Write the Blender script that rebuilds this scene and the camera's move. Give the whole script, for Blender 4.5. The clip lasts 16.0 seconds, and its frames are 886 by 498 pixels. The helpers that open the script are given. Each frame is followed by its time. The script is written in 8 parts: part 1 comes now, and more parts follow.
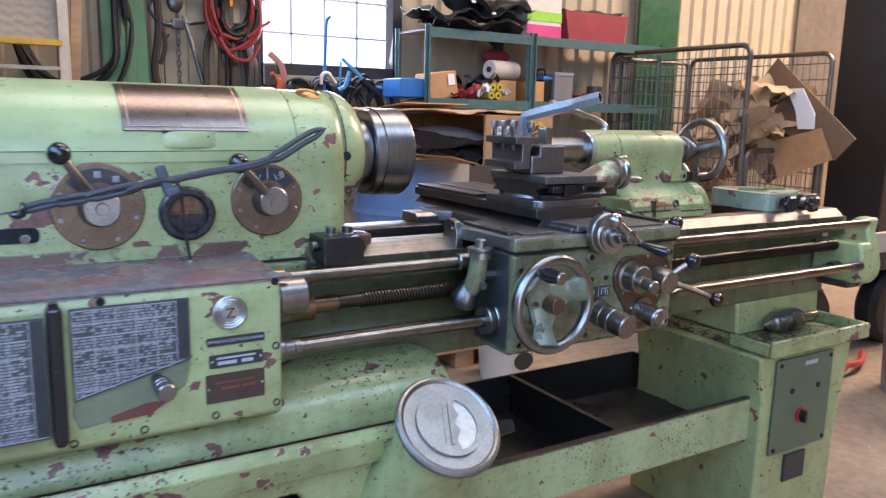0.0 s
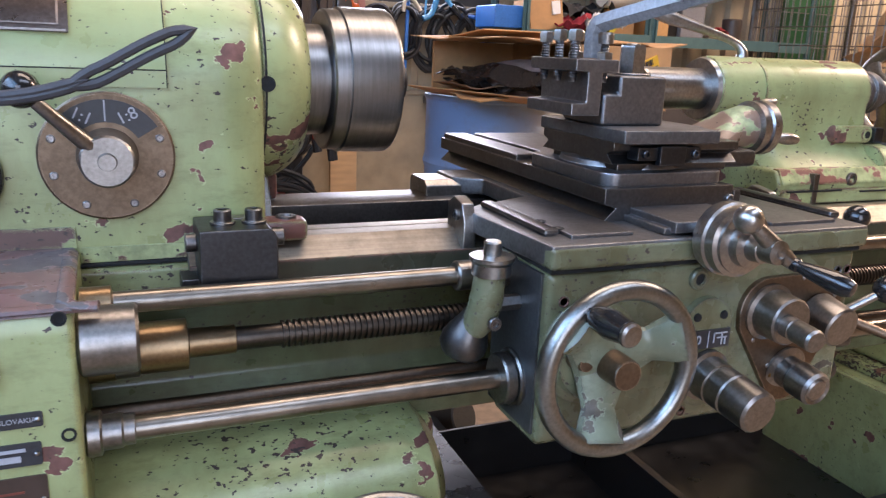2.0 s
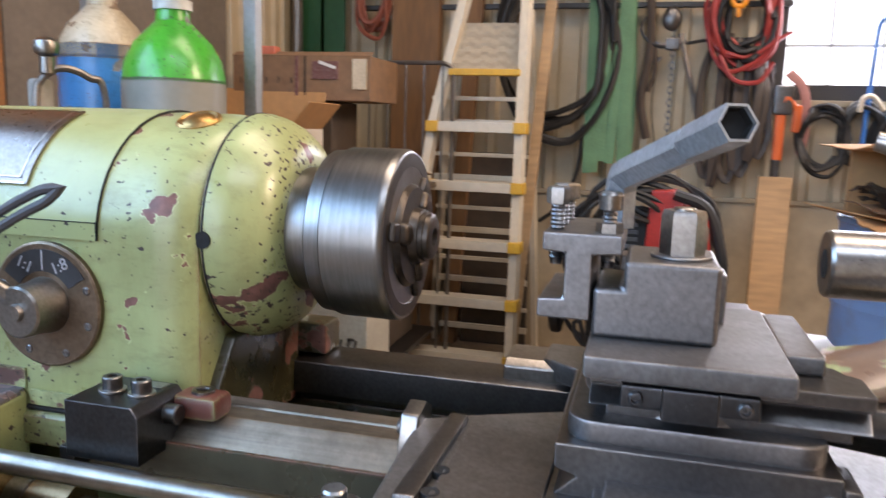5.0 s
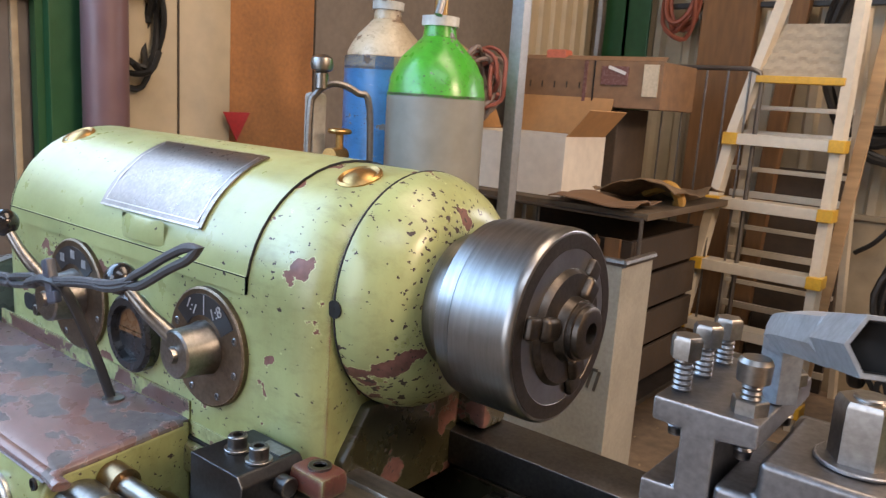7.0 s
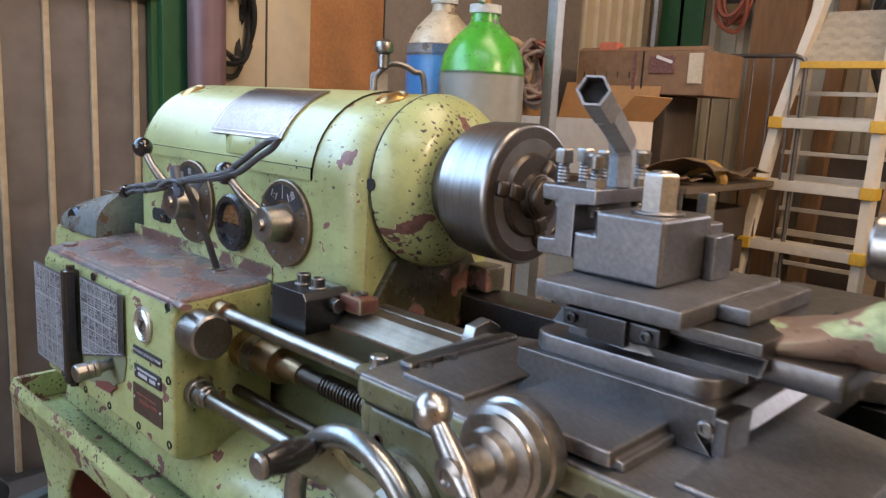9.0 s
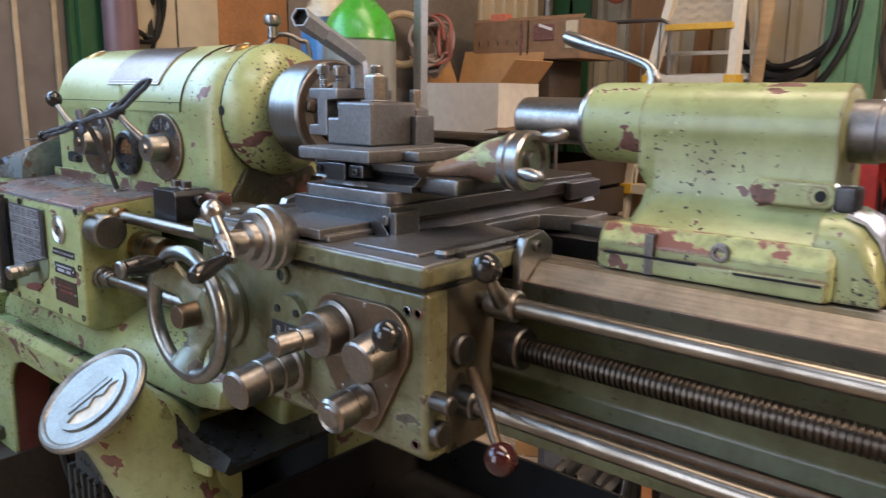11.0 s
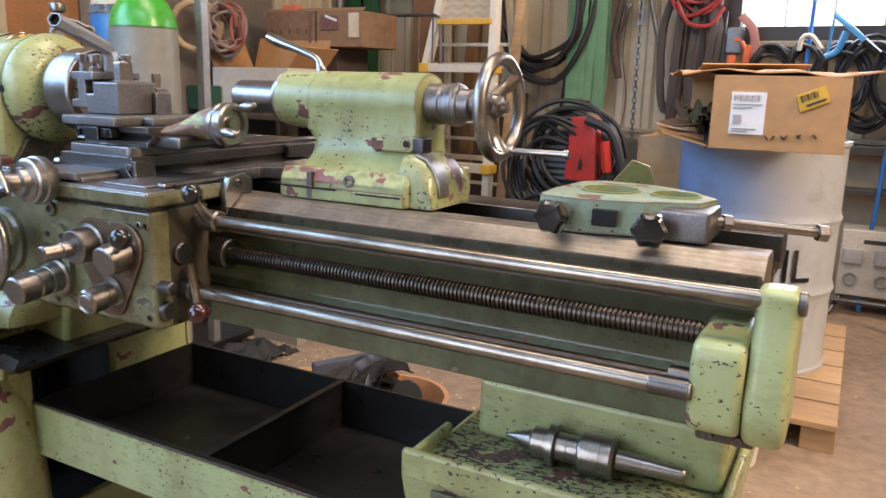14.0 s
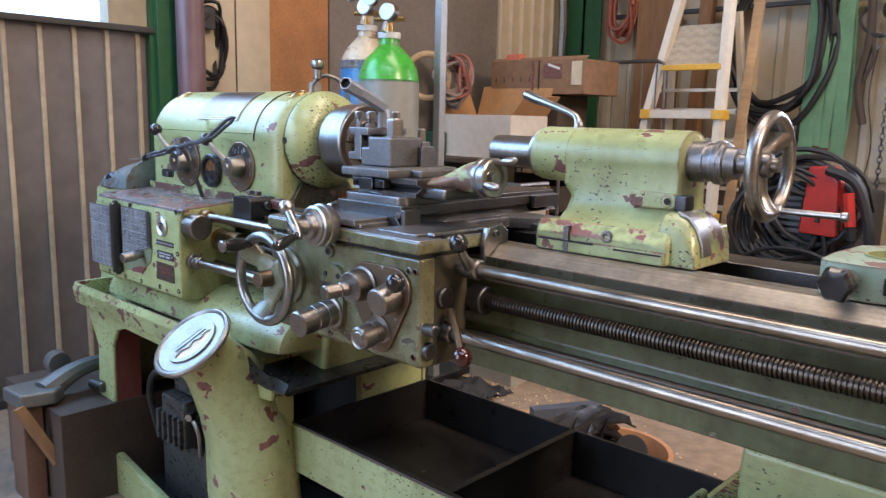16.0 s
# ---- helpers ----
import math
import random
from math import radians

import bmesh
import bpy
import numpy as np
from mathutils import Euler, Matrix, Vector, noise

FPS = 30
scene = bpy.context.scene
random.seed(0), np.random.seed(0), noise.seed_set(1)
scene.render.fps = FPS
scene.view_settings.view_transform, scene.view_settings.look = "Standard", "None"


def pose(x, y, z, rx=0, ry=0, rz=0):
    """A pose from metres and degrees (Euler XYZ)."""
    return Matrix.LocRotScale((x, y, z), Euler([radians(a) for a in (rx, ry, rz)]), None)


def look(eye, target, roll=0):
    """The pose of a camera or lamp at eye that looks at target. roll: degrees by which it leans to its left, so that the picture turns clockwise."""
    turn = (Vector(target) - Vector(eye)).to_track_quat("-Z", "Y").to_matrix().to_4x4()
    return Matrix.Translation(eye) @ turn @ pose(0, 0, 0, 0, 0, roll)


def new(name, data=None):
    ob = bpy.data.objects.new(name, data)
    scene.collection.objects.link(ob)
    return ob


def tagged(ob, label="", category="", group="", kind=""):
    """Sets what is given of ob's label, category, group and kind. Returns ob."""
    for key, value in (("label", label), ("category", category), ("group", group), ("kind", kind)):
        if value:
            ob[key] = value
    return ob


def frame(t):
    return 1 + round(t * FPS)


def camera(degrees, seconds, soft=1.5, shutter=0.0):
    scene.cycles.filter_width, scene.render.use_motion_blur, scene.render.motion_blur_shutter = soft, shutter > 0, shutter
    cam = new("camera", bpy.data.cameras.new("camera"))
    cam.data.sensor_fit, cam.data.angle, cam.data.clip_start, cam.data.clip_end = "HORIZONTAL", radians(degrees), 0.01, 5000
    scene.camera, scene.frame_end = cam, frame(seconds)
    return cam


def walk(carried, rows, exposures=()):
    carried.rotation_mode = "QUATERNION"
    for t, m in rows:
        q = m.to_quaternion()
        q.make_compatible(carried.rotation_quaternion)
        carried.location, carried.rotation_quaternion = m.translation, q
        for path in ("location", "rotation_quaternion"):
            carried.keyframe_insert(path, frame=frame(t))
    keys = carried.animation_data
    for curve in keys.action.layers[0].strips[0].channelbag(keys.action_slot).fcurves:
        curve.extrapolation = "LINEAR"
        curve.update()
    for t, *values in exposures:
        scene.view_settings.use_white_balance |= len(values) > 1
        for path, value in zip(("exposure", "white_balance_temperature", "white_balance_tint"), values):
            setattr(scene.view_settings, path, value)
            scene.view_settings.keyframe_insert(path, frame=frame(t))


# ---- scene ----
cam = camera(60.07, 16.0, soft=1.3, shutter=0.4)
PATH = [
    (0, (-0.593, -1.318, 1.157), (0.180, -0.060, 0.891), 1.43),
    (0.5, (-0.382, -1.183, 1.152), (0.332, 0.105, 0.869), 1.61),
    (1, (-0.260, -1.057, 1.115), (0.404, 0.251, 0.801), 1.76),
    (1.5, (-0.192, -0.911, 1.107), (0.424, 0.411, 0.757), 2.08),
    (2, (-0.144, -0.845, 1.114), (0.420, 0.492, 0.735), 2.39),
    (2.5, (-0.050, -0.848, 1.103), (0.452, 0.513, 0.721), 2.66),
    (3, (0.102, -0.898, 1.121), (0.516, 0.489, 0.727), 2.85),
    (3.5, (0.214, -0.879, 1.121), (0.520, 0.543, 0.753), 2.90),
    (4, (0.327, -0.781, 1.144), (0.419, 0.673, 0.788), 2.21),
    (4.5, (0.369, -0.704, 1.166), (0.227, 0.757, 0.857), 1.79),
    (5, (0.408, -0.637, 1.184), (0.025, 0.793, 0.946), 1.71),
    (7.3, (0.515, -0.469, 1.265), (-0.421, 0.665, 0.970), 4.17),
    (7.5, (0.539, -0.482, 1.264), (-0.417, 0.634, 0.967), 4.36),
    (8, (0.581, -0.517, 1.238), (-0.422, 0.557, 0.938), 3.93),
    (8.5, (0.661, -0.582, 1.206), (-0.362, 0.478, 0.924), 3.18),
    (8.7, (0.698, -0.612, 1.193), (-0.326, 0.449, 0.919), 3.12),
    (10.8, (1.161, -0.767, 1.104), (0.176, 0.327, 0.814), 0.67),
    (11, (1.192, -0.783, 1.104), (0.233, 0.331, 0.806), 0.69),
    (11.5, (1.263, -0.800, 1.093), (0.391, 0.379, 0.777), 0.62),
    (12, (1.320, -0.829, 1.080), (0.543, 0.413, 0.757), 0.79),
    (12.5, (1.421, -0.865, 1.076), (0.713, 0.417, 0.752), 0.85),
    (13, (1.535, -0.929, 1.082), (0.885, 0.384, 0.762), 1.31),
    (13.5, (1.610, -0.978, 1.101), (0.965, 0.336, 0.772), 1.33),
    (14, (1.627, -1.021, 1.107), (0.934, 0.270, 0.787), 1.42),
    (14.5, (1.609, -1.048, 1.116), (0.830, 0.197, 0.811), 1.41),
    (15, (1.591, -1.066, 1.125), (0.722, 0.123, 0.838), 1.45),
    (15.5, (1.577, -1.092, 1.132), (0.623, 0.034, 0.864), 1.37),
    (16, (1.559, -1.101, 1.131), (0.550, -0.020, 0.879), 1.32),
]
walk(cam, [(t, look(eye, target, roll)) for t, eye, target, roll in PATH],
     exposures=[(0.0, 0.39, 5780, 27), (1.5, 0.44, 6150, 29), (3.5, 0.54, 6800, 31), (4.5, 0.68, 6450, 25), (5.0, 0.61, 6550, 25), (8.5, 0.50, 6850, 26), (11.0, 0.40, 6700, 24), (13.5, 0.62, 6650, 26), (14.5, 0.67, 6150, 24), (16.0, 0.65, 6050, 25)])

# ---- light: sky and lamps in the openings, plus added overhead fill lamps ----
world = bpy.data.worlds.new("sky")
scene.world = world
world.use_nodes = True
sky = world.node_tree.nodes.new("ShaderNodeTexSky")
sky.sky_type, sky.sun_disc = "NISHITA", False
sky.sun_elevation, sky.sun_rotation = radians(35), radians(200)
backdrop_node = world.node_tree.nodes["Background"]
world.node_tree.links.new(sky.outputs["Color"], backdrop_node.inputs["Color"])
backdrop_node.inputs["Strength"].default_value = 0.12


def opening_lamp(name, place, target, width, height, watts, colour):
    data = bpy.data.lights.new(name, "AREA")
    data.shape, data.size, data.size_y, data.energy, data.color = "RECTANGLE", width, height, watts, colour
    ob = new(name, data)
    ob.matrix_world = look(place, target)
    return ob


opening_lamp("window_daylight", (1.45, 3.40, 1.90), (1.2, 0.0, 0.9), 0.9, 0.9, 20, (0.85, 0.94, 1.0))
opening_lamp("side_window_daylight", (-1.50, -1.0, 2.15), (0.3, -0.3, 0.8), 3.0, 1.3, 50, (0.30, 0.63, 1.0))
# gate unseen, assumed from the bluish light on the lathe's front
opening_lamp("assumed_gate_daylight", (-1.2, -4.35, 1.9), (0.3, 0.0, 0.9), 3.4, 3.2, 82, (0.52, 0.79, 1.0))
# no rooflight is known; added fill lamps lift the top faces and far wall
opening_lamp("overhead_fill", (1.2, 0.6, 4.1), (1.2, 0.6, 0.0), 3.2, 1.2, 66, (1.0, 0.85, 0.60))
opening_lamp("front_overhead_fill", (1.7, -1.7, 4.1), (1.6, -1.4, 0.0), 3.2, 1.1, 44, (0.72, 0.90, 1.0))
opening_lamp("east_overhead_fill", (6.2, 0.6, 4.1), (6.0, 1.4, 0.0), 3.2, 1.2, 350, (1.0, 0.80, 0.54))

# ---- mesh tools ----
def merged(*pieces):
    out = bmesh.new()
    for b in pieces:
        me = bpy.data.meshes.new("piece")
        b.to_mesh(me)
        out.from_mesh(me)
        bpy.data.meshes.remove(me)
        b.free()
    return out


def softened_edges(bm, width, segments=2, angle=30):
    if width > 0:
        edges = [e for e in bm.edges if len(e.link_faces) == 2 and e.calc_face_angle() > radians(angle)]
        bmesh.ops.bevel(bm, geom=edges, offset=width, segments=segments, profile=0.5, affect="EDGES", clamp_overlap=True)
    return bm


def block(x0, x1, y0, y1, z0, z1, bevel=0.0, segments=2):
    bm = bmesh.new()
    bmesh.ops.create_cube(bm, size=1.0)
    for v in bm.verts:
        v.co = Vector((x0 + (v.co.x + 0.5) * (x1 - x0), y0 + (v.co.y + 0.5) * (y1 - y0), z0 + (v.co.z + 0.5) * (z1 - z0)))
    return softened_edges(bm, bevel, segments)


def frame_of(axis):
    return Vector(axis).normalized().to_track_quat("Z", "Y").to_matrix()


def turned(origin, axis, profile, seg=32):
    """A turned solid: profile rows of (distance along the axis, radius)."""
    bm, turn, origin = bmesh.new(), frame_of(axis), Vector(origin)
    rings = []
    for d, r in profile:
        if r < 1e-5:
            rings.append([bm.verts.new(origin + turn @ Vector((0, 0, d)))])
        else:
            rings.append([bm.verts.new(origin + turn @ Vector((r * math.cos(2 * math.pi * k / seg), r * math.sin(2 * math.pi * k / seg), d))) for k in range(seg)])
    for a, b in zip(rings, rings[1:]):
        for k in range(seg):
            j = (k + 1) % seg
            if len(a) == 1 and len(b) == 1:
                continue
            if len(a) == 1:
                bm.faces.new((a[0], b[k], b[j]))
            elif len(b) == 1:
                bm.faces.new((a[k], a[j], b[0]))
            else:
                bm.faces.new((a[k], a[j], b[j], b[k]))
    if len(rings[0]) > 1:
        bm.faces.new(rings[0])
    if len(rings[-1]) > 1:
        bm.faces.new(rings[-1])
    bmesh.ops.recalc_face_normals(bm, faces=bm.faces)
    return bm


def rod(a, b, r, seg=20, chamfer=0.0, r_end=None):
    a, b = Vector(a), Vector(b)
    d, q = (b - a).length, r if r_end is None else r_end
    c = chamfer
    rows = [(0, r - c), (c, r), (d - c, q), (d, q - c)] if c > 0 else [(0, r), (d, q)]
    return turned(a, b - a, rows, seg)


def spline(points, steps=8, closed=False):
    pts = [Vector(p) for p in points]
    if len(pts) < 3:
        return pts
    out, n = [], len(pts)
    for k in range(n if closed else n - 1):
        p1, p2 = pts[k], pts[(k + 1) % n]
        p0 = pts[(k - 1) % n] if closed or k > 0 else p1 * 2 - p2
        p3 = pts[(k + 2) % n] if closed or k + 2 < n else p2 * 2 - p1
        for s in range(steps):
            t = s / steps
            out.append(0.5 * (2 * p1 + (p2 - p0) * t + (2 * p0 - 5 * p1 + 4 * p2 - p3) * t * t + (3 * p1 - p0 - 3 * p2 + p3) * t ** 3))
    if not closed:
        out.append(pts[-1])
    return out


def tube(points, r, seg=10, steps=8, closed=False, radii=None, flat=1.0, up=None):
    """A tube swept along a smooth line through the points. radii: factors from start to end. flat: squeezes it to a band."""
    line = spline(points, steps, closed) if steps > 1 else [Vector(p) for p in points]
    bm, rings, n = bmesh.new(), [], len(line)
    side = Vector(up) if up else None
    for k, p in enumerate(line):
        ahead = (line[(k + 1) % n] - line[k - 1]) if closed else (line[min(k + 1, n - 1)] - line[max(k - 1, 0)])
        ahead.normalize()
        if side is None:
            side = ahead.orthogonal().normalized()
        side = (side - ahead * side.dot(ahead)).normalized()
        other = ahead.cross(side)
        f = r
        if radii:
            u = k / (n - 1) * (len(radii) - 1)
            i = min(int(u), len(radii) - 2)
            f = r * (radii[i] + (radii[i + 1] - radii[i]) * (u - i))
        rings.append([bm.verts.new(p + side * (f * math.cos(2 * math.pi * j / seg)) + other * (f * flat * math.sin(2 * math.pi * j / seg))) for j in range(seg)])
    for k in range(n if closed else n - 1):
        a, b = rings[k], rings[(k + 1) % n]
        for j in range(seg):
            bm.faces.new((a[j], a[(j + 1) % seg], b[(j + 1) % seg], b[j]))
    if not closed:
        bm.faces.new(rings[0])
        bm.faces.new(rings[-1])
    bmesh.ops.recalc_face_normals(bm, faces=bm.faces)
    return bm


def ring(centre, axis, big, small, seg=48, around=12):
    turn = frame_of(axis)
    pts = [Vector(centre) + turn @ Vector((big * math.cos(2 * math.pi * k / seg), big * math.sin(2 * math.pi * k / seg), 0)) for k in range(seg)]
    return tube(pts, small, around, 1, closed=True, up=turn @ Vector((0, 0, 1)))


def ball(centre, r, scale=(1, 1, 1), seg=24):
    bm = bmesh.new()
    bmesh.ops.create_uvsphere(bm, u_segments=seg, v_segments=seg // 2, radius=r)
    for v in bm.verts:
        v.co = Vector(centre) + Vector(v.co[i] * scale[i] for i in range(3))
    return bm


def prism(outline, axis, a, b, bevel=0.0, segments=2, angle=30):
    """An outline in the two other axes (in their order x, y, z), drawn out along the axis from a to b."""
    bm, put = bmesh.new(), {"x": lambda u, v, w: (w, u, v), "y": lambda u, v, w: (u, w, v), "z": lambda u, v, w: (u, v, w)}[axis]
    low = [bm.verts.new(put(u, v, a)) for u, v in outline]
    high = [bm.verts.new(put(u, v, b)) for u, v in outline]
    n = len(outline)
    for k in range(n):
        bm.faces.new((low[k], low[(k + 1) % n], high[(k + 1) % n], high[k]))
    bm.faces.new(low)
    bm.faces.new(high)
    bmesh.ops.recalc_face_normals(bm, faces=bm.faces)
    return softened_edges(bm, bevel, segments, angle)


def moved(bm, m):
    bm.transform(m)
    return bm


def rotated(bm, pivot, axis, degrees):
    return moved(bm, Matrix.Translation(pivot) @ Matrix.Rotation(radians(degrees), 4, axis) @ Matrix.Translation(-Vector(pivot)))


def arc(cu, cv, r, a0, a1, n=8):
    return [(cu + r * math.cos(radians(a0 + (a1 - a0) * k / n)), cv + r * math.sin(radians(a0 + (a1 - a0) * k / n))) for k in range(n + 1)]


def rounded(u0, u1, v0, v1, r, n=5):
    return arc(u1 - r, v1 - r, r, 0, 90, n) + arc(u0 + r, v1 - r, r, 90, 180, n) + arc(u0 + r, v0 + r, r, 180, 270, n) + arc(u1 - r, v0 + r, r, 270, 360, n)


def pierced(outer, holes, z0, z1):
    """A flat plate in x and y with holes through it."""
    bm = bmesh.new()
    for loop in [outer] + holes:
        vs = [bm.verts.new((u, v, z0)) for u, v in loop]
        for k, v in enumerate(vs):
            bm.edges.new((v, vs[(k + 1) % len(vs)]))
    bmesh.ops.triangle_fill(bm, edges=bm.edges[:], use_beauty=True)
    grown = bmesh.ops.extrude_face_region(bm, geom=bm.faces[:])
    for v in [g for g in grown["geom"] if isinstance(g, bmesh.types.BMVert)]:
        v.co.z = z1
    bmesh.ops.recalc_face_normals(bm, faces=bm.faces)
    return bm


def hexagon(centre, axis, r, length):
    return turned(centre, axis, [(0, r), (length * 0.9, r), (length, r * 0.9)], 6)


def mesh_object(name, bm, material, sharp=32):
    for f in bm.faces:
        f.smooth = True
    for e in bm.edges:
        if len(e.link_faces) == 2 and e.calc_face_angle() > radians(sharp):
            e.smooth = False
    me = bpy.data.meshes.new(name)
    bm.to_mesh(me)
    bm.free()
    me.materials.append(material)
    ob = new(name, me)
    even = ob.modifiers.new("even_normals", "WEIGHTED_NORMAL")
    even.keep_sharp = True
    return ob


def thing(name, place, label, category, group="", kind=""):
    ob = new(name)
    ob.empty_display_size = 0.05
    ob.location = place
    return tagged(ob, label, category, group, kind)


def part(name, bm, material, parent, label=""):
    ob = mesh_object(name, bm, material)
    origin = Vector(parent.location)
    top = parent
    while top.parent:
        top = top.parent
    ob.parent = parent
    if parent == top:
        ob.matrix_parent_inverse = Matrix.Translation(-origin)
    return tagged(ob, label)


def parts(name, meshes, material, parent, label=""):
    return [part(name, bm, material, parent, label) for bm in meshes]


def single(name, bm, material, label, category, group="", kind=""):
    return tagged(mesh_object(name, bm, material), label, category, group, kind)


def structure(name, bm, material, label=""):
    return tagged(mesh_object(name, bm, material), label, "", "", "structure")


def lettering(name, words, size, place, turn, material, parent, depth=0.0006):
    """Words as a mesh, in the built-in font; turn: Euler degrees."""
    data = bpy.data.curves.new(name, "FONT")
    data.body, data.size, data.extrude, data.align_x, data.align_y = words, size, depth, "CENTER", "CENTER"
    carrier = bpy.data.objects.new(name, data)
    me = bpy.data.meshes.new_from_object(carrier)
    bpy.data.objects.remove(carrier)
    me.transform(pose(*place, *turn))
    me.materials.clear()
    me.materials.append(material)
    ob = new(name, me)
    ob.parent = parent
    if parent.parent is None:
        ob.matrix_parent_inverse = Matrix.Translation(-Vector(parent.location))
    return ob

# ---- materials ----
def material(name):
    m = bpy.data.materials.new(name)
    m.use_nodes = True
    return m, m.node_tree.nodes, m.node_tree.links, m.node_tree.nodes["Principled BSDF"]


def noise_node(nodes, links, scale, detail=4, stretch=(1, 1, 1), rough=0.55):
    where, fit_, n = nodes.new("ShaderNodeNewGeometry"), nodes.new("ShaderNodeMapping"), nodes.new("ShaderNodeTexNoise")
    fit_.inputs["Scale"].default_value = stretch
    links.new(where.outputs["Position"], fit_.inputs["Vector"])
    links.new(fit_.outputs["Vector"], n.inputs["Vector"])
    n.inputs["Scale"].default_value, n.inputs["Detail"].default_value, n.inputs["Roughness"].default_value = scale, detail, rough
    return n.outputs["Fac"]


def ramp(nodes, links, fac, stops):
    r = nodes.new("ShaderNodeValToRGB")
    while len(r.color_ramp.elements) < len(stops):
        r.color_ramp.elements.new(0.5)
    for e, (at, c) in zip(r.color_ramp.elements, stops):
        e.position, e.color = at, (*c, 1) if len(c) == 3 else c
    links.new(fac, r.inputs["Fac"])
    return r.outputs["Color"]


def grey(v):
    return (v, v, v)


def mix(nodes, links, fac, a, b):
    n = nodes.new("ShaderNodeMix")
    n.data_type = "RGBA"
    if isinstance(fac, float):
        n.inputs[0].default_value = fac
    else:
        links.new(fac, n.inputs[0])
    for k, v in ((6, a), (7, b)):
        if isinstance(v, tuple):
            n.inputs[k].default_value = (*v, 1)
        else:
            links.new(v, n.inputs[k])
    return n.outputs[2]


def bump(nodes, links, shader, height, strength, distance=0.002):
    b = nodes.new("ShaderNodeBump")
    b.inputs["Strength"].default_value, b.inputs["Distance"].default_value = strength, distance
    links.new(height, b.inputs["Height"])
    links.new(b.outputs["Normal"], shader.inputs["Normal"])


def plain(name, colour, rough=0.5, metal=0.0, vary=0.25, scale=30, relief=0.1, coat=0.0, stretch=(1, 1, 1)):
    """Colour with blotches at two scales, uneven gloss and fine relief."""
    m, nodes, links, s = material(name)
    big, small = noise_node(nodes, links, scale * 0.2, 3, stretch), noise_node(nodes, links, scale * 3, 5, stretch)
    dark, light = tuple(c * (1 - vary) for c in colour), tuple(min(1, c * (1 + vary)) for c in colour)
    a = ramp(nodes, links, big, [(0.3, dark), (0.7, light)])
    b = ramp(nodes, links, small, [(0.3, dark), (0.7, light)])
    links.new(mix(nodes, links, 0.5, a, b), s.inputs["Base Color"])
    links.new(ramp(nodes, links, small, [(0.3, grey(max(0.03, rough - 0.1))), (0.75, grey(min(1, rough + 0.12)))]), s.inputs["Roughness"])
    s.inputs["Metallic"].default_value = metal
    s.inputs["Coat Weight"].default_value = coat
    if relief > 0:
        bump(nodes, links, s, small, relief)
    return m


def edge_crease_mask(nodes, links, radius, low, high):
    """White along worn edges and inner creases, broken up by noise."""
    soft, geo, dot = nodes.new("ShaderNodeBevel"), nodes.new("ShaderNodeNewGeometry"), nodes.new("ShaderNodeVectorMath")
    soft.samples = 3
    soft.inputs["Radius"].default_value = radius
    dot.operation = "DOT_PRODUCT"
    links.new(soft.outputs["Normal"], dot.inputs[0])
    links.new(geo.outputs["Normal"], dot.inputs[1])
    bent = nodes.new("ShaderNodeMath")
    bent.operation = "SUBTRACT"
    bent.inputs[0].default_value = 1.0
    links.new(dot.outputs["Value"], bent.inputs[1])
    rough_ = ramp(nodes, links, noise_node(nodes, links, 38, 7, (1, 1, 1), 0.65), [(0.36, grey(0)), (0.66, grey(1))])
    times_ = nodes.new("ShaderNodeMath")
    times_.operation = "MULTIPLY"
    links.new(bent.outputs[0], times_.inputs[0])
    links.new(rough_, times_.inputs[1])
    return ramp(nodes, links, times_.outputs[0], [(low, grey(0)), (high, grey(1))])


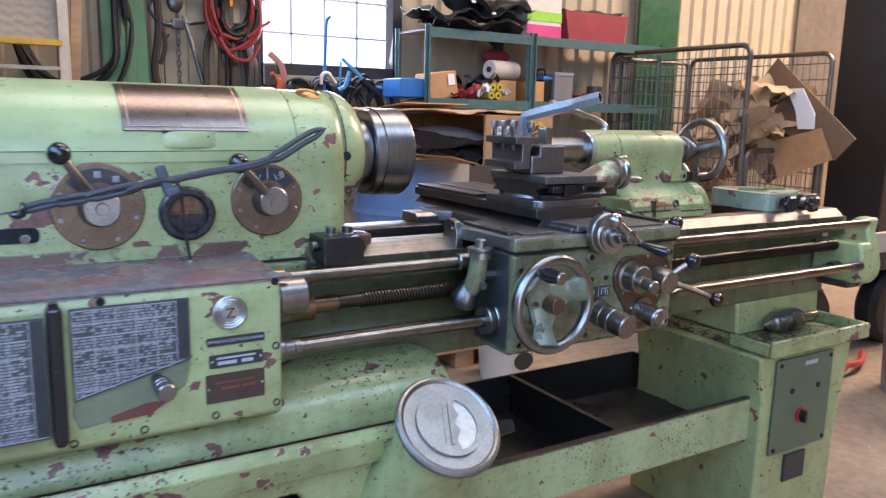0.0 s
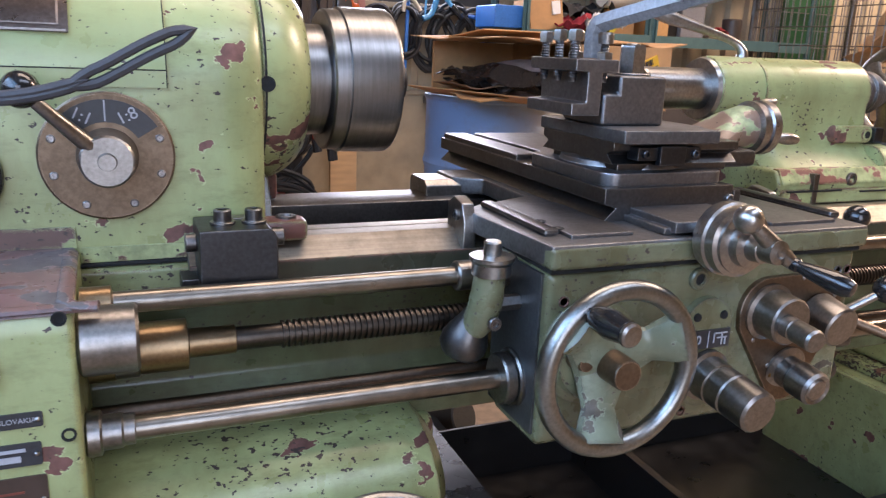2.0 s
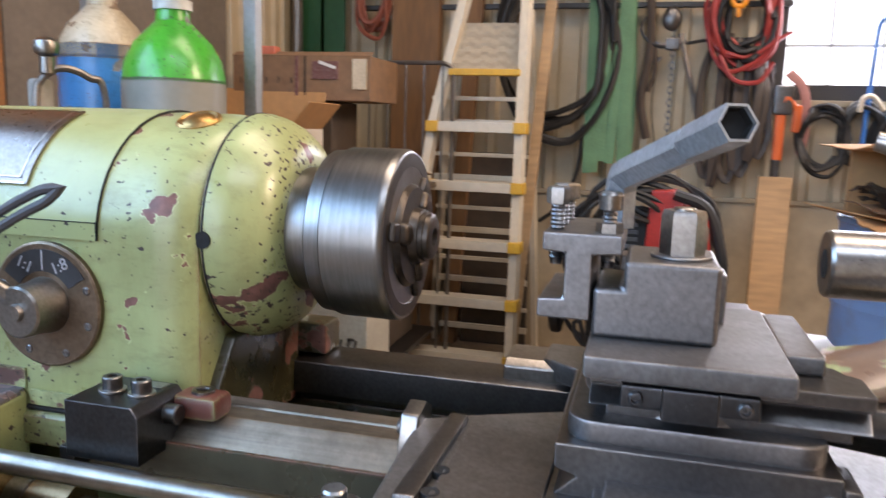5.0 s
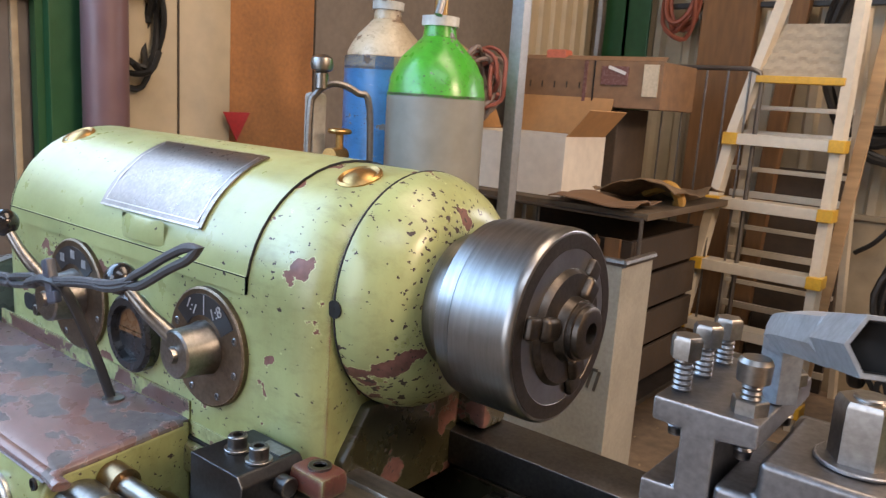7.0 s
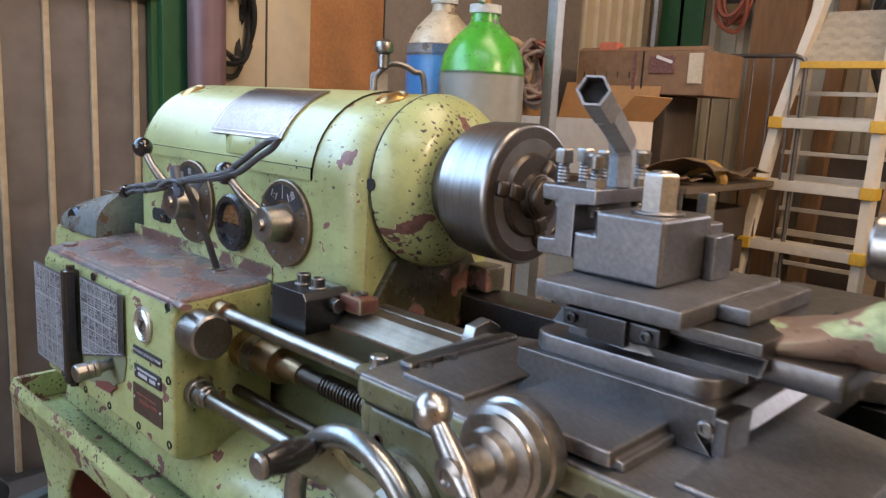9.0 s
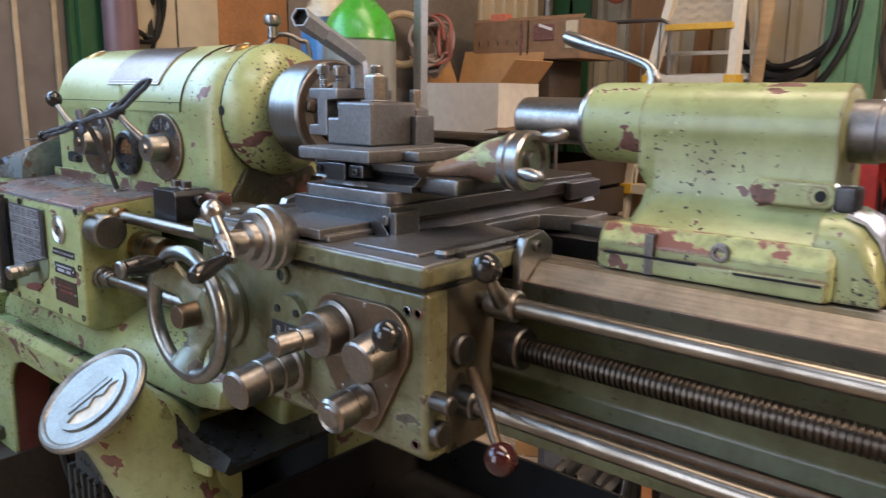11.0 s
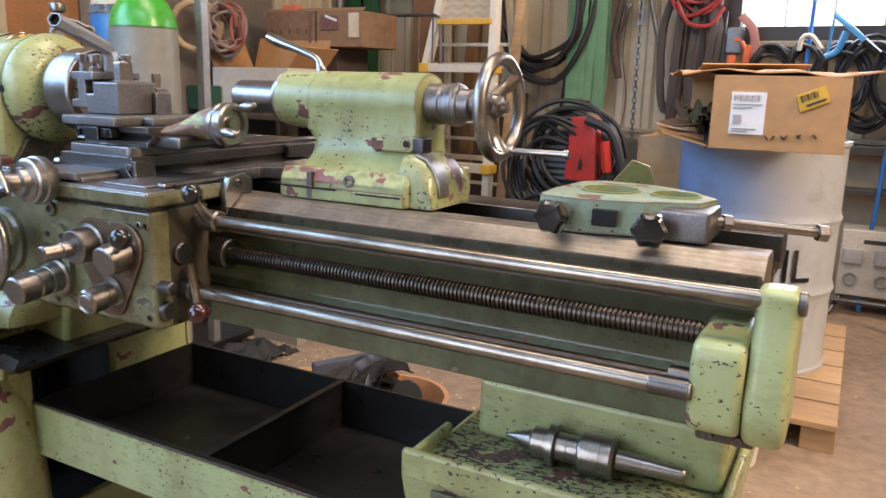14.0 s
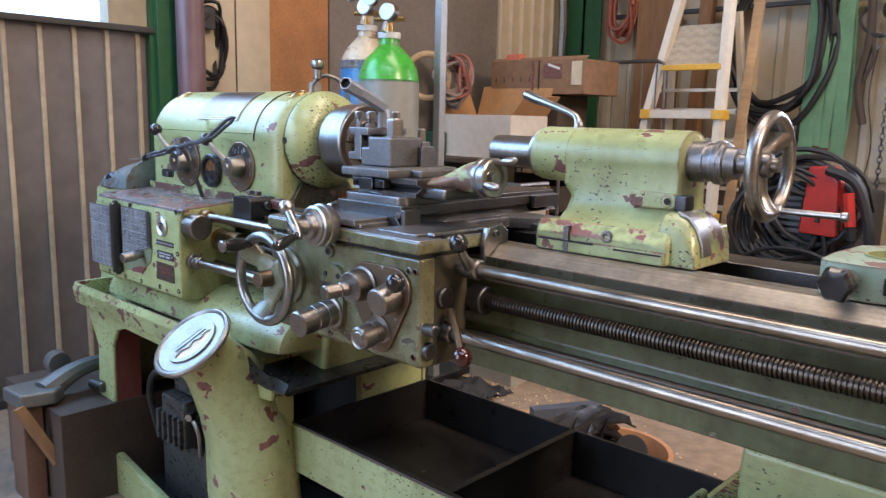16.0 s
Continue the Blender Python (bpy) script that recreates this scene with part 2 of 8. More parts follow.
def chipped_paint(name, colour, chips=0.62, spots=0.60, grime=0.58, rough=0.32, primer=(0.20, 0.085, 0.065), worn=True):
    """Old machine enamel: grime, primer showing in ragged patches, small dark chips."""
    m, nodes, links, s = material(name)
    base = ramp(nodes, links, noise_node(nodes, links, 4, 5), [(0.3, tuple(c * 0.84 for c in colour)), (0.7, colour)])
    dirt = ramp(nodes, links, noise_node(nodes, links, 8, 7, (1, 1, 0.45), 0.68), [(0.40, grey(0)), (0.72, grey(grime))] if grime < 0.95 else [(0.32, grey(0)), (0.60, grey(grime * 0.85))])
    dirty = mix(nodes, links, dirt, base, tuple(c * f for c, f in zip(colour, (0.40, 0.33, 0.24))))
    smear = ramp(nodes, links, noise_node(nodes, links, 55, 6, (0.35, 1, 1), 0.7), [(0.50, grey(0)), (0.78, grey(grime * 0.8))])
    dirty = mix(nodes, links, smear, dirty, tuple(c * f for c, f in zip(colour, (0.30, 0.26, 0.20))))
    patch_n = noise_node(nodes, links, 21, 6, (0.75, 1, 1), 0.52)
    patch = ramp(nodes, links, patch_n, [(chips, grey(0)), (chips + 0.006, grey(1))])
    rim = ramp(nodes, links, patch_n, [(chips - 0.007, grey(0)), (chips - 0.001, grey(1))])
    rimmed = mix(nodes, links, rim, dirty, tuple(min(1, c * 1.2 + 0.04) for c in colour))
    # primer on worn edges; it also darkens inner creases, where shade falls
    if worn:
        edge = edge_crease_mask(nodes, links, 0.006, 0.035, 0.06)
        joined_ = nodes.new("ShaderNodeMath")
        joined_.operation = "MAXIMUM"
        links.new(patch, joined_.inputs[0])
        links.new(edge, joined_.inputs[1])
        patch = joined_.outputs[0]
    with_patch = mix(nodes, links, patch, rimmed, ramp(nodes, links, noise_node(nodes, links, 70, 5), [(0.35, tuple(c * 0.55 for c in primer)), (0.65, primer)]))
    spot_n = noise_node(nodes, links, 165, 3, (0.75, 1, 1.1), 0.5)
    region = ramp(nodes, links, noise_node(nodes, links, 7, 3), [(0.40, grey(0)), (0.60, grey(0.09))])
    added = nodes.new("ShaderNodeMath")
    added.operation = "ADD"
    links.new(spot_n, added.inputs[0])
    links.new(region, added.inputs[1])
    spot = ramp(nodes, links, added.outputs[0], [(spots + 0.125, grey(0)), (spots + 0.14, grey(1))])
    final = mix(nodes, links, spot, with_patch, (0.045, 0.030, 0.024))
    links.new(final, s.inputs["Base Color"])
    bare = nodes.new("ShaderNodeMath")
    bare.operation = "MAXIMUM"
    links.new(patch, bare.inputs[0])
    links.new(spot, bare.inputs[1])
    gloss = mix(nodes, links, bare.outputs[0], ramp(nodes, links, noise_node(nodes, links, 25, 5), [(0.3, grey(rough - 0.07)), (0.7, grey(rough + 0.14))]), grey(0.7))
    links.new(gloss, s.inputs["Roughness"])
    s.inputs["Coat Weight"].default_value, s.inputs["Coat Roughness"].default_value = 0.36, 0.2
    inv = nodes.new("ShaderNodeMath")
    inv.operation = "MULTIPLY_ADD"
    inv.inputs[1].default_value = -1.0
    links.new(bare.outputs[0], inv.inputs[0])
    links.new(noise_node(nodes, links, 45, 3), inv.inputs[2])
    bump(nodes, links, s, inv.outputs[0], 0.35, 0.0010)
    return m


def steel(name, colour, rough, stains=0.5, stretch=(1, 1, 1), stain=(0.040, 0.029, 0.020), metal=1.0, worn=False):
    """Worked steel: brushed grain, brown oil stains in two sizes, bare patches and dull ones."""
    m, nodes, links, s = material(name)
    grain = noise_node(nodes, links, 240, 3, stretch)
    blot = noise_node(nodes, links, 11, 7, (1, 1, 1), 0.68)
    fleck = noise_node(nodes, links, 75, 5, (1, 1, 1), 0.7)
    base = ramp(nodes, links, grain, [(0.3, tuple(c * 0.72 for c in colour)), (0.7, colour)])
    stained = mix(nodes, links, ramp(nodes, links, blot, [(0.40, grey(0)), (0.85, grey(stains))]), base, stain)
    if worn:
        stained = mix(nodes, links, edge_crease_mask(nodes, links, 0.003, 0.01, 0.16), stained, tuple(min(0.75, c * 1.9 + 0.08) for c in colour))
    links.new(mix(nodes, links, ramp(nodes, links, fleck, [(0.48, grey(0)), (0.88, grey(stains * 0.30))]), stained, tuple(c * 0.8 for c in stain)), s.inputs["Base Color"])
    links.new(ramp(nodes, links, fleck, [(0.3, grey(max(0.05, rough))), (0.75, grey(min(1, rough + 0.08)))]), s.inputs["Roughness"])
    s.inputs["Metallic"].default_value = metal
    bump(nodes, links, s, grain, 0.03, 0.001)
    return m


PAINT = (0.385, 0.430, 0.190)
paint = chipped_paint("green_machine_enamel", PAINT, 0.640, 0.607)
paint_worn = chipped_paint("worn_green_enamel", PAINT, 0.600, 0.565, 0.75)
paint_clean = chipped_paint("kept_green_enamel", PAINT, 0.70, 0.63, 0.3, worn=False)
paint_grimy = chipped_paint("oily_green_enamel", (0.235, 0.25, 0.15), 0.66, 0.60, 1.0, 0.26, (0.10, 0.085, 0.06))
# machine green darkened for the bed web, shade and grime in one colour
paint_shade = chipped_paint("shaded_bed_enamel", (0.145, 0.178, 0.09), 0.70, 0.62, 1.0)
# near-black copy for inner bed parts, oil and shade in one colour
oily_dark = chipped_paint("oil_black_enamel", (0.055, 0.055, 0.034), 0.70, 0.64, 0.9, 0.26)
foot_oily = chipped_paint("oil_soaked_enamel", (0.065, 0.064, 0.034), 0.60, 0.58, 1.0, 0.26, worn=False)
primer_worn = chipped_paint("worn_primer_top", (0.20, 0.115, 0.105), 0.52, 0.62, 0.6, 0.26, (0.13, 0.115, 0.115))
primer_red = plain("red_primer", (0.16, 0.045, 0.035), 0.55, 0, 0.35, 40)
bright = steel("bright_turned_steel", (0.47, 0.455, 0.44), 0.27, 0.5)
rod_steel = steel("oiled_rod_steel", (0.39, 0.35, 0.30), 0.27, 0.8, (0.05, 1, 1))
way_steel = steel("ground_way_steel", (0.38, 0.33, 0.265), 0.46, 0.9, (0.04, 1, 1))
chuck_steel = steel("turned_chuck_steel", (0.34, 0.335, 0.33), 0.29, 0.4, (1, 0.08, 0.08))
grey_steel = steel("grey_tool_steel", (0.26, 0.255, 0.26), 0.40, 0.55, worn=True)
dark_steel = steel("dark_oiled_steel", (0.17, 0.165, 0.165), 0.33, 0.55, worn=True)
worn_plate = steel("worn_brown_plate", (0.25, 0.18, 0.125), 0.42, 0.75, worn=True)
cast_steel = steel("dull_cast_steel", (0.38, 0.36, 0.34), 0.31, 0.65)
name_plate = steel("engraved_name_plate", (0.27, 0.215, 0.19), 0.26, 0.6)
black_oxide = steel("black_oxide", (0.075, 0.078, 0.085), 0.34, 0.4, worn=True)
black_plastic = plain("black_knob_plastic", (0.012, 0.012, 0.013), 0.18, 0, 0.2, 30, 0.0, 0.3)
red_plastic = plain("dark_red_knob_plastic", (0.035, 0.006, 0.007), 0.15, 0, 0.2, 30, 0.0, 0.4)
tray_black = plain("oily_black_tray", (0.013, 0.012, 0.012), 0.36, 0, 0.6, 8, 0.15)
brass = steel("old_brass", (0.55, 0.33, 0.12), 0.35, 0.5)
rubber = plain("black_rubber", (0.013, 0.0125, 0.012), 0.58, 0, 0.3, 50)
leather = plain("grey_strap", (0.050, 0.049, 0.054), 0.6, 0, 0.3, 60, 0.3)
plate_black = plain("black_sign_plate", (0.03, 0.03, 0.033), 0.4, 0, 0.35, 60, 0.05)
chart_grey = plain("grey_chart_plate", (0.06, 0.058, 0.06), 0.38, 0, 0.3, 40, 0.05)
ink_light = plain("pale_print", (0.38, 0.38, 0.40), 0.5, 0, 0.15, 60, 0)
ink_fine = plain("worn_fine_print", (0.27, 0.265, 0.27), 0.45, 0, 0.5, 40, 0)
hole_dark = plain("dark_hole", (0.006, 0.006, 0.006), 0.8, 0, 0.1, 30, 0)

# ---- room materials ----
concrete = plain("dusty_workshop_concrete", (0.255, 0.185, 0.125), 0.75, 0, 0.5, 7, 0.3)
sheet_beige = plain("beige_steel_sheet", (0.47, 0.39, 0.265), 0.5, 0, 0.18, 4, 0.03)
panel_beige = plain("dirty_beige_panel", (0.33, 0.265, 0.175), 0.6, 0, 0.3, 4, 0.05)
door_grey = plain("grey_brown_steel_door", (0.145, 0.132, 0.128), 0.42, 0.2, 0.25, 5, 0.04)
rib_beige = plain("worn_rib_edges", (0.36, 0.29, 0.20), 0.5, 0, 0.3, 12)
osb = plain("orange_particle_board", (0.36, 0.155, 0.05), 0.7, 0, 0.35, 26, 0.15)
board_grey = plain("grey_brown_board", (0.16, 0.135, 0.11), 0.75, 0, 0.3, 14)
green_steel = plain("dark_green_steel", (0.014, 0.078, 0.029), 0.4, 0, 0.25, 8)
ceiling_mat = plain("pale_ceiling_sheet", (0.22, 0.20, 0.175), 0.7, 0, 0.15, 3)
frame_dark = plain("dark_window_frame", (0.028, 0.026, 0.025), 0.5)
wood = plain("old_wood", (0.20, 0.105, 0.045), 0.7, 0, 0.4, 14, 0.2, 0, (1, 1, 0.15))
pale_wood = plain("pale_pallet_wood", (0.42, 0.27, 0.14), 0.75, 0, 0.35, 14, 0.2, 0, (0.15, 1, 1))
aluminium = plain("creamy_worn_aluminium", (0.60, 0.53, 0.41), 0.5, 0.25, 0.15, 10, 0.05)
cardboard = plain("brown_cardboard", (0.43, 0.235, 0.10), 0.8, 0, 0.24, 8, 0.12)
cardboard_dark = plain("dirty_cardboard", (0.185, 0.108, 0.06), 0.8, 0, 0.25, 8, 0.1)
white_card = plain("white_carton", (0.68, 0.63, 0.54), 0.7, 0, 0.14, 8, 0.05)
yellow = plain("yellow_plastic", (0.62, 0.36, 0.03), 0.5, 0, 0.2)
# drum colour runs from blue at low x to grey at high x
drum_grey, dn, dl, ds = material("blue_to_grey_drum_paint")
where_ = dn.new("ShaderNodeSeparateXYZ")
dl.new(dn.new("ShaderNodeNewGeometry").outputs["Position"], where_.inputs[0])
span_ = dn.new("ShaderNodeMapRange")
span_.inputs[1].default_value, span_.inputs[2].default_value = 1.17, 1.42
dl.new(where_.outputs["X"], span_.inputs[0])
dl.new(mix(dn, dl, ramp(dn, dl, noise_node(dn, dl, 9, 6, (1, 1, 1), 0.65), [(0.52, grey(0)), (0.8, grey(0.55))]), ramp(dn, dl, span_.outputs[0], [(0.0, (0.20, 0.33, 0.56)), (1.0, (0.43, 0.46, 0.48))]), (0.22, 0.20, 0.17)), ds.inputs["Base Color"])
dl.new(ramp(dn, dl, noise_node(dn, dl, 20, 4), [(0.3, grey(0.28)), (0.7, grey(0.5))]), ds.inputs["Roughness"])
red_paint = plain("red_machine_paint", (0.42, 0.03, 0.02), 0.4, 0, 0.25)
orange_paint = plain("orange_clamp_paint", (0.55, 0.10, 0.015), 0.45, 0, 0.2)
teal_steel = plain("teal_shelf_paint", (0.06, 0.12, 0.12), 0.45, 0, 0.25, 10)
blue_plastic = plain("blue_plastic", (0.03, 0.15, 0.45), 0.4)
wire = steel("zinc_wire", (0.27, 0.25, 0.23), 0.42, 0.6)
strap_green = plain("green_webbing", (0.10, 0.21, 0.11), 0.75, 0, 0.3, 40, 0.2)
red_rubber = plain("red_cable_rubber", (0.30, 0.035, 0.03), 0.5, 0, 0.25, 40)
cyl_grey = plain("grey_cylinder_paint", (0.24, 0.235, 0.20), 0.42, 0, 0.2, 8, 0.04)
cyl_green = chipped_paint("bright_green_cylinder_paint", (0.055, 0.46, 0.035), 0.62, 0.60, 0.6, 0.3, (0.22, 0.22, 0.19), False)
cyl_blue = chipped_paint("blue_cylinder_paint", (0.03, 0.20, 0.46), 0.62, 0.60, 0.7, 0.35, (0.20, 0.20, 0.19))
cyl_white = chipped_paint("dirty_white_cylinder_paint", (0.62, 0.52, 0.36), 0.60, 0.60, 0.8, 0.4, (0.30, 0.20, 0.12))
paper = plain("white_paper", (0.75, 0.74, 0.72), 0.6, 0, 0.06)
black_cloth = plain("black_sacking", (0.02, 0.02, 0.021), 0.8, 0, 0.4, 30, 0.3)
dark_gap = plain("dark_wall_behind", (0.05, 0.04, 0.032), 0.8)

glow, gn, gl, gs = material("bright_overcast_outside")
gs.inputs["Emission Color"].default_value = (0.86, 0.94, 1.0, 1)
gs.inputs["Emission Strength"].default_value = 1.2

# ---- the shell ----
LX, BKY = -1.6, 3.5
structure("floor", block(-8, 9, -6, 8, -0.2, 0.0), concrete)
# unseen ceiling; its gaps are cut for the added fill lamps
structure("ceiling", merged(block(-2.0, 8.4, -5.2, -2.3, 4.3, 4.4), block(-2.0, 8.4, -1.1, 0.0, 4.3, 4.4), block(-2.0, 0.0, -2.3, -1.1, 4.3, 4.4), block(3.4, 8.4, -2.3, -1.1, 4.3, 4.4), block(-2.0, 8.4, 1.2, 3.7, 4.3, 4.4), block(-2.0, -0.4, 0.0, 1.2, 4.3, 4.4), block(2.8, 4.6, 0.0, 1.2, 4.3, 4.4), block(7.8, 8.4, 0.0, 1.2, 4.3, 4.4)), ceiling_mat)
# unseen walls close the room; the front gap is for the assumed gate
structure("wall_front", merged(block(-2.0, -3.1 + 0.1, -4.6, -4.45, 0, 4.3), block(0.6, 8.4, -4.6, -4.45, 0, 4.3), block(-3.0, 0.6, -4.6, -4.45, 3.6, 4.3)), panel_beige)
structure("wall_east", block(8.2, 8.4, -4.6, 3.7, 0, 4.3), panel_beige)


def ribbed(x0, x1, z0, z1, y, pitch=0.2, depth=0.028, rib=0.06):
    """Profiled sheet: flat pans with raised ribs, drawn up along z."""
    line, x = [], x0
    while x < x1:
        for dx, dy in ((0, 0), (rib * 0.3, -depth), (rib * 0.9, -depth), (rib * 1.2, 0)):
            if x + dx <= x1:
                line.append((x + dx, y + dy))
        x += pitch
    line += [(x1, y), (x1, y + 0.06), (x0, y + 0.06)]
    return prism(line, "z", z0, z1)


# back wall with its window
WX0, WX1, WZ0, WZ1 = 0.97, 1.91, 1.41, 2.30
wall_n = structure("wall_north", merged(ribbed(-1.6, WX0 - 0.04, 0.86, 4.3, BKY, 0.16), ribbed(WX1 + 0.04, 8.3, 0.86, 4.3, BKY, 0.16), ribbed(WX0 - 0.04, WX1 + 0.04, 0.86, WZ0 - 0.05, BKY, 0.16), ribbed(WX0 - 0.04, WX1 + 0.04, WZ1 + 0.04, 4.3, BKY, 0.16)), sheet_beige)
structure("wall_plinth", block(-1.6, 8.3, BKY - 0.03, BKY + 0.06, 0.0, 0.86), panel_beige)
structure("wall_ledge", block(-1.6, 8.3, BKY - 0.045, BKY + 0.02, 0.845, 0.87, 0.004), panel_beige)
win = structure("window_1", merged(block(WX0 - 0.05, WX0 + 0.02, BKY - 0.06, BKY + 0.05, WZ0 - 0.05, WZ1 + 0.05, 0.004), block(WX1 - 0.02, WX1 + 0.05, BKY - 0.06, BKY + 0.05, WZ0 - 0.05, WZ1 + 0.05, 0.004), block(WX0, WX1, BKY - 0.06, BKY + 0.05, WZ0 - 0.06, WZ0 + 0.02, 0.004), block(WX0, WX1, BKY - 0.06, BKY + 0.05, WZ1 - 0.02, WZ1 + 0.06, 0.004)), frame_dark)
part("glazing_bar", merged(*[block(WX0 + 0.23 * k - 0.006, WX0 + 0.23 * k + 0.006, BKY + 0.015, BKY + 0.03, WZ0, WZ1) for k in (1, 2, 3)], *[block(WX0, WX1, BKY + 0.015, BKY + 0.03, z - 0.006, z + 0.006) for z in (1.62, 1.85, 2.08)]), plain("pale_glazing_bar", (0.5, 0.55, 0.6), 0.5), win)
structure("backdrop", block(WX0 - 0.3, WX1 + 0.3, BKY + 0.16, BKY + 0.17, WZ0 - 0.3, WZ1 + 0.3), glow)
# unseen dark sheets added behind the back wall
structure("outer_wall_lining", merged(block(-1.7, WX0 - 0.3, BKY + 0.18, BKY + 0.22, 0, 4.3), block(WX1 + 0.3, 8.3, BKY + 0.18, BKY + 0.22, 0, 4.3), block(WX0 - 0.4, WX1 + 0.4, BKY + 0.18, BKY + 0.22, 0, WZ0 - 0.2), block(WX0 - 0.4, WX1 + 0.4, BKY + 0.18, BKY + 0.22, WZ1 + 0.2, 4.3)), dark_gap)

# left wall: steel door with a window over it, boards, ribbed sheet
wall_w = structure("wall_west", merged(block(LX - 0.12, LX - 0.02, -4.6, -2.4, 0, 4.3), block(LX - 0.12, LX - 0.02, -2.4, 0.46, 2.8, 4.3), block(LX - 0.12, LX - 0.02, 0.46, 3.6, 0, 4.3)), panel_beige)
door = structure("door_1", block(LX - 0.06, LX - 0.02, -2.4, 0.46, 0.0, 1.46, 0.003), door_grey, "grey-brown ribbed steel gate")
for k in range(18):
    y = 0.412 - 0.1275 * k
    part("rib", block(LX - 0.022, LX - 0.006, y - 0.009, y + 0.009, 0.03, 1.45, 0.003), rib_beige, door)
part("gate_rail", block(LX - 0.05, LX + 0.03, -2.4, 0.50, 1.45, 1.475, 0.004), frame_dark, door)
window2 = structure("window_2", merged(block(LX - 0.08, LX - 0.0, 0.29, 0.46, 1.475, 2.8), block(LX - 0.08, LX, -2.4, 0.3, 2.7, 2.8), *[block(LX - 0.06, LX - 0.01, y - 0.02, y + 0.02, 1.475, 2.75) for y in (-1.5, -0.6)]), panel_beige)
sky_glow, _n, _l, sky_s = material("clear_blue_outside")
sky_s.inputs["Emission Color"].default_value = (0.45, 0.74, 1.0, 1)
sky_s.inputs["Emission Strength"].default_value = 2.0
structure("backdrop_west", block(LX - 0.32, LX - 0.31, -2.6, 0.5, 1.3, 3.0), sky_glow)
structure("gate_track", block(LX - 0.0, LX + 0.06, -2.4, 0.45, 0.0, 0.035, 0.004), frame_dark)
structure("column_west", merged(block(LX - 0.02, LX + 0.05, 0.47, 0.56, 0, 4.3, 0.003), block(LX - 0.01, LX + 0.02, 0.45, 0.66, 0, 4.3)), green_steel, "dark green steel column")
structure("board_1", block(LX - 0.015, LX + 0.02, 0.66, 1.04, 0.0, 4.2, 0.002), sheet_beige, "pale boards with a seam")
structure("trim", block(LX + 0.0, LX + 0.025, 0.853, 0.858, 0.0, 4.2), dark_gap)
structure("board_2", block(LX - 0.01, LX + 0.012, 1.045, 1.39, 0.0, 2.9, 0.002), osb, "orange particle board")
structure("board_3", block(LX - 0.01, LX + 0.010, 1.40, 2.72, 0.0, 3.4, 0.002), board_grey, "grey-brown board")
sheet = ribbed(2.74, 3.4, 0.0, 4.2, 0.0, 0.11, 0.02, 0.035)
structure("board_4", moved(sheet, Matrix(((0, -1, 0, LX + 0.0), (1, 0, 0, 0), (0, 0, 1, 0), (0, 0, 0, 1)))), sheet_beige, "narrow beige ribbed sheet")
structure("column_north", merged(block(-1.52, -1.26, BKY - 0.12, BKY - 0.10, 0, 4.3, 0.003), block(-1.40, -1.38, BKY - 0.12, BKY, 0, 4.3)), green_steel, "dark green steel column")
structure("column_east", merged(block(4.10, 4.55, BKY - 0.14, BKY - 0.11, 0, 4.3, 0.003), block(4.30, 4.33, BKY - 0.12, BKY, 0, 4.3)), green_steel, "dark green steel column")
pipe = structure("pipe", merged(rod((LX + 0.11, 0.585, 0.0), (LX + 0.11, 0.585, 4.3), 0.058, 28)), plain("purple_brown_pipe", (0.15, 0.085, 0.09), 0.4, 0, 0.2, 5, 0.03), "purple-brown steel downpipe")

# ---- the lathe: spindle axis along x at y = AY, z = AZ ----
AY, AZ = 0.12, 1.07
lathe = thing("metal_lathe", (0.4, 0.1, 0.0), "large old green-painted metal lathe with chipped enamel and bare steel ways", "lathe")
X, Y, Z = (1, 0, 0), (0, 1, 0), (0, 0, 1)


def screw_head(centre, axis, r, height=0.006, socket=True):
    c, a = Vector(centre), Vector(axis).normalized()
    head = turned(c, a, [(0, r), (height - 0.001, r), (height, r - 0.001)] + ([(height, r * 0.55), (height * 0.3, r * 0.5), (height * 0.3, 0)] if socket else []), 16)
    return head


# bed: front and rear way, webs between them
front_way = [(-0.052, 0.845), (-0.052, 0.882), (-0.022, 0.907), (0.003, 0.907), (0.005, 0.901), (0.008, 0.901), (0.010, 0.906), (0.03, 0.906), (0.048, 0.896), (0.048, 0.86), (0.02, 0.845)]
rear_way = [(0.178, 0.86), (0.178, 0.899), (0.196, 0.905), (0.236, 0.905), (0.262, 0.888), (0.262, 0.85), (0.2, 0.845)]
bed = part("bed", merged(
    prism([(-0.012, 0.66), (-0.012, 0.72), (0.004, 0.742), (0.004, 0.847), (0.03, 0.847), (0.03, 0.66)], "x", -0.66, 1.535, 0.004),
    ), paint_shade, lathe, "green cast bed, its web darkened by oil and painted shade")
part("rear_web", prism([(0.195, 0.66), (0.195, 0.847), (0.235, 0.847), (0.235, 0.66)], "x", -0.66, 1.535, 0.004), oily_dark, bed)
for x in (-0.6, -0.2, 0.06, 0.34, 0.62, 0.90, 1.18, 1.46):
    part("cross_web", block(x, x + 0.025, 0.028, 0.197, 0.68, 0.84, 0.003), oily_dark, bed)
part("front_way", prism(front_way, "x", -0.09, 1.545, 0.0015), way_steel, bed, "scraped bare steel front way")
# dark strip over the way's side, shade put into its colour
part("front_way_side", block(-0.09, 1.543, -0.0560, -0.051, 0.8445, 0.8885, 0.001), oily_dark, bed, "dark side of the way, oil and painted shade")
part("rear_way", prism(rear_way, "x", -0.05, 1.545, 0.0015), dark_steel, bed, "dark oily steel rear way")

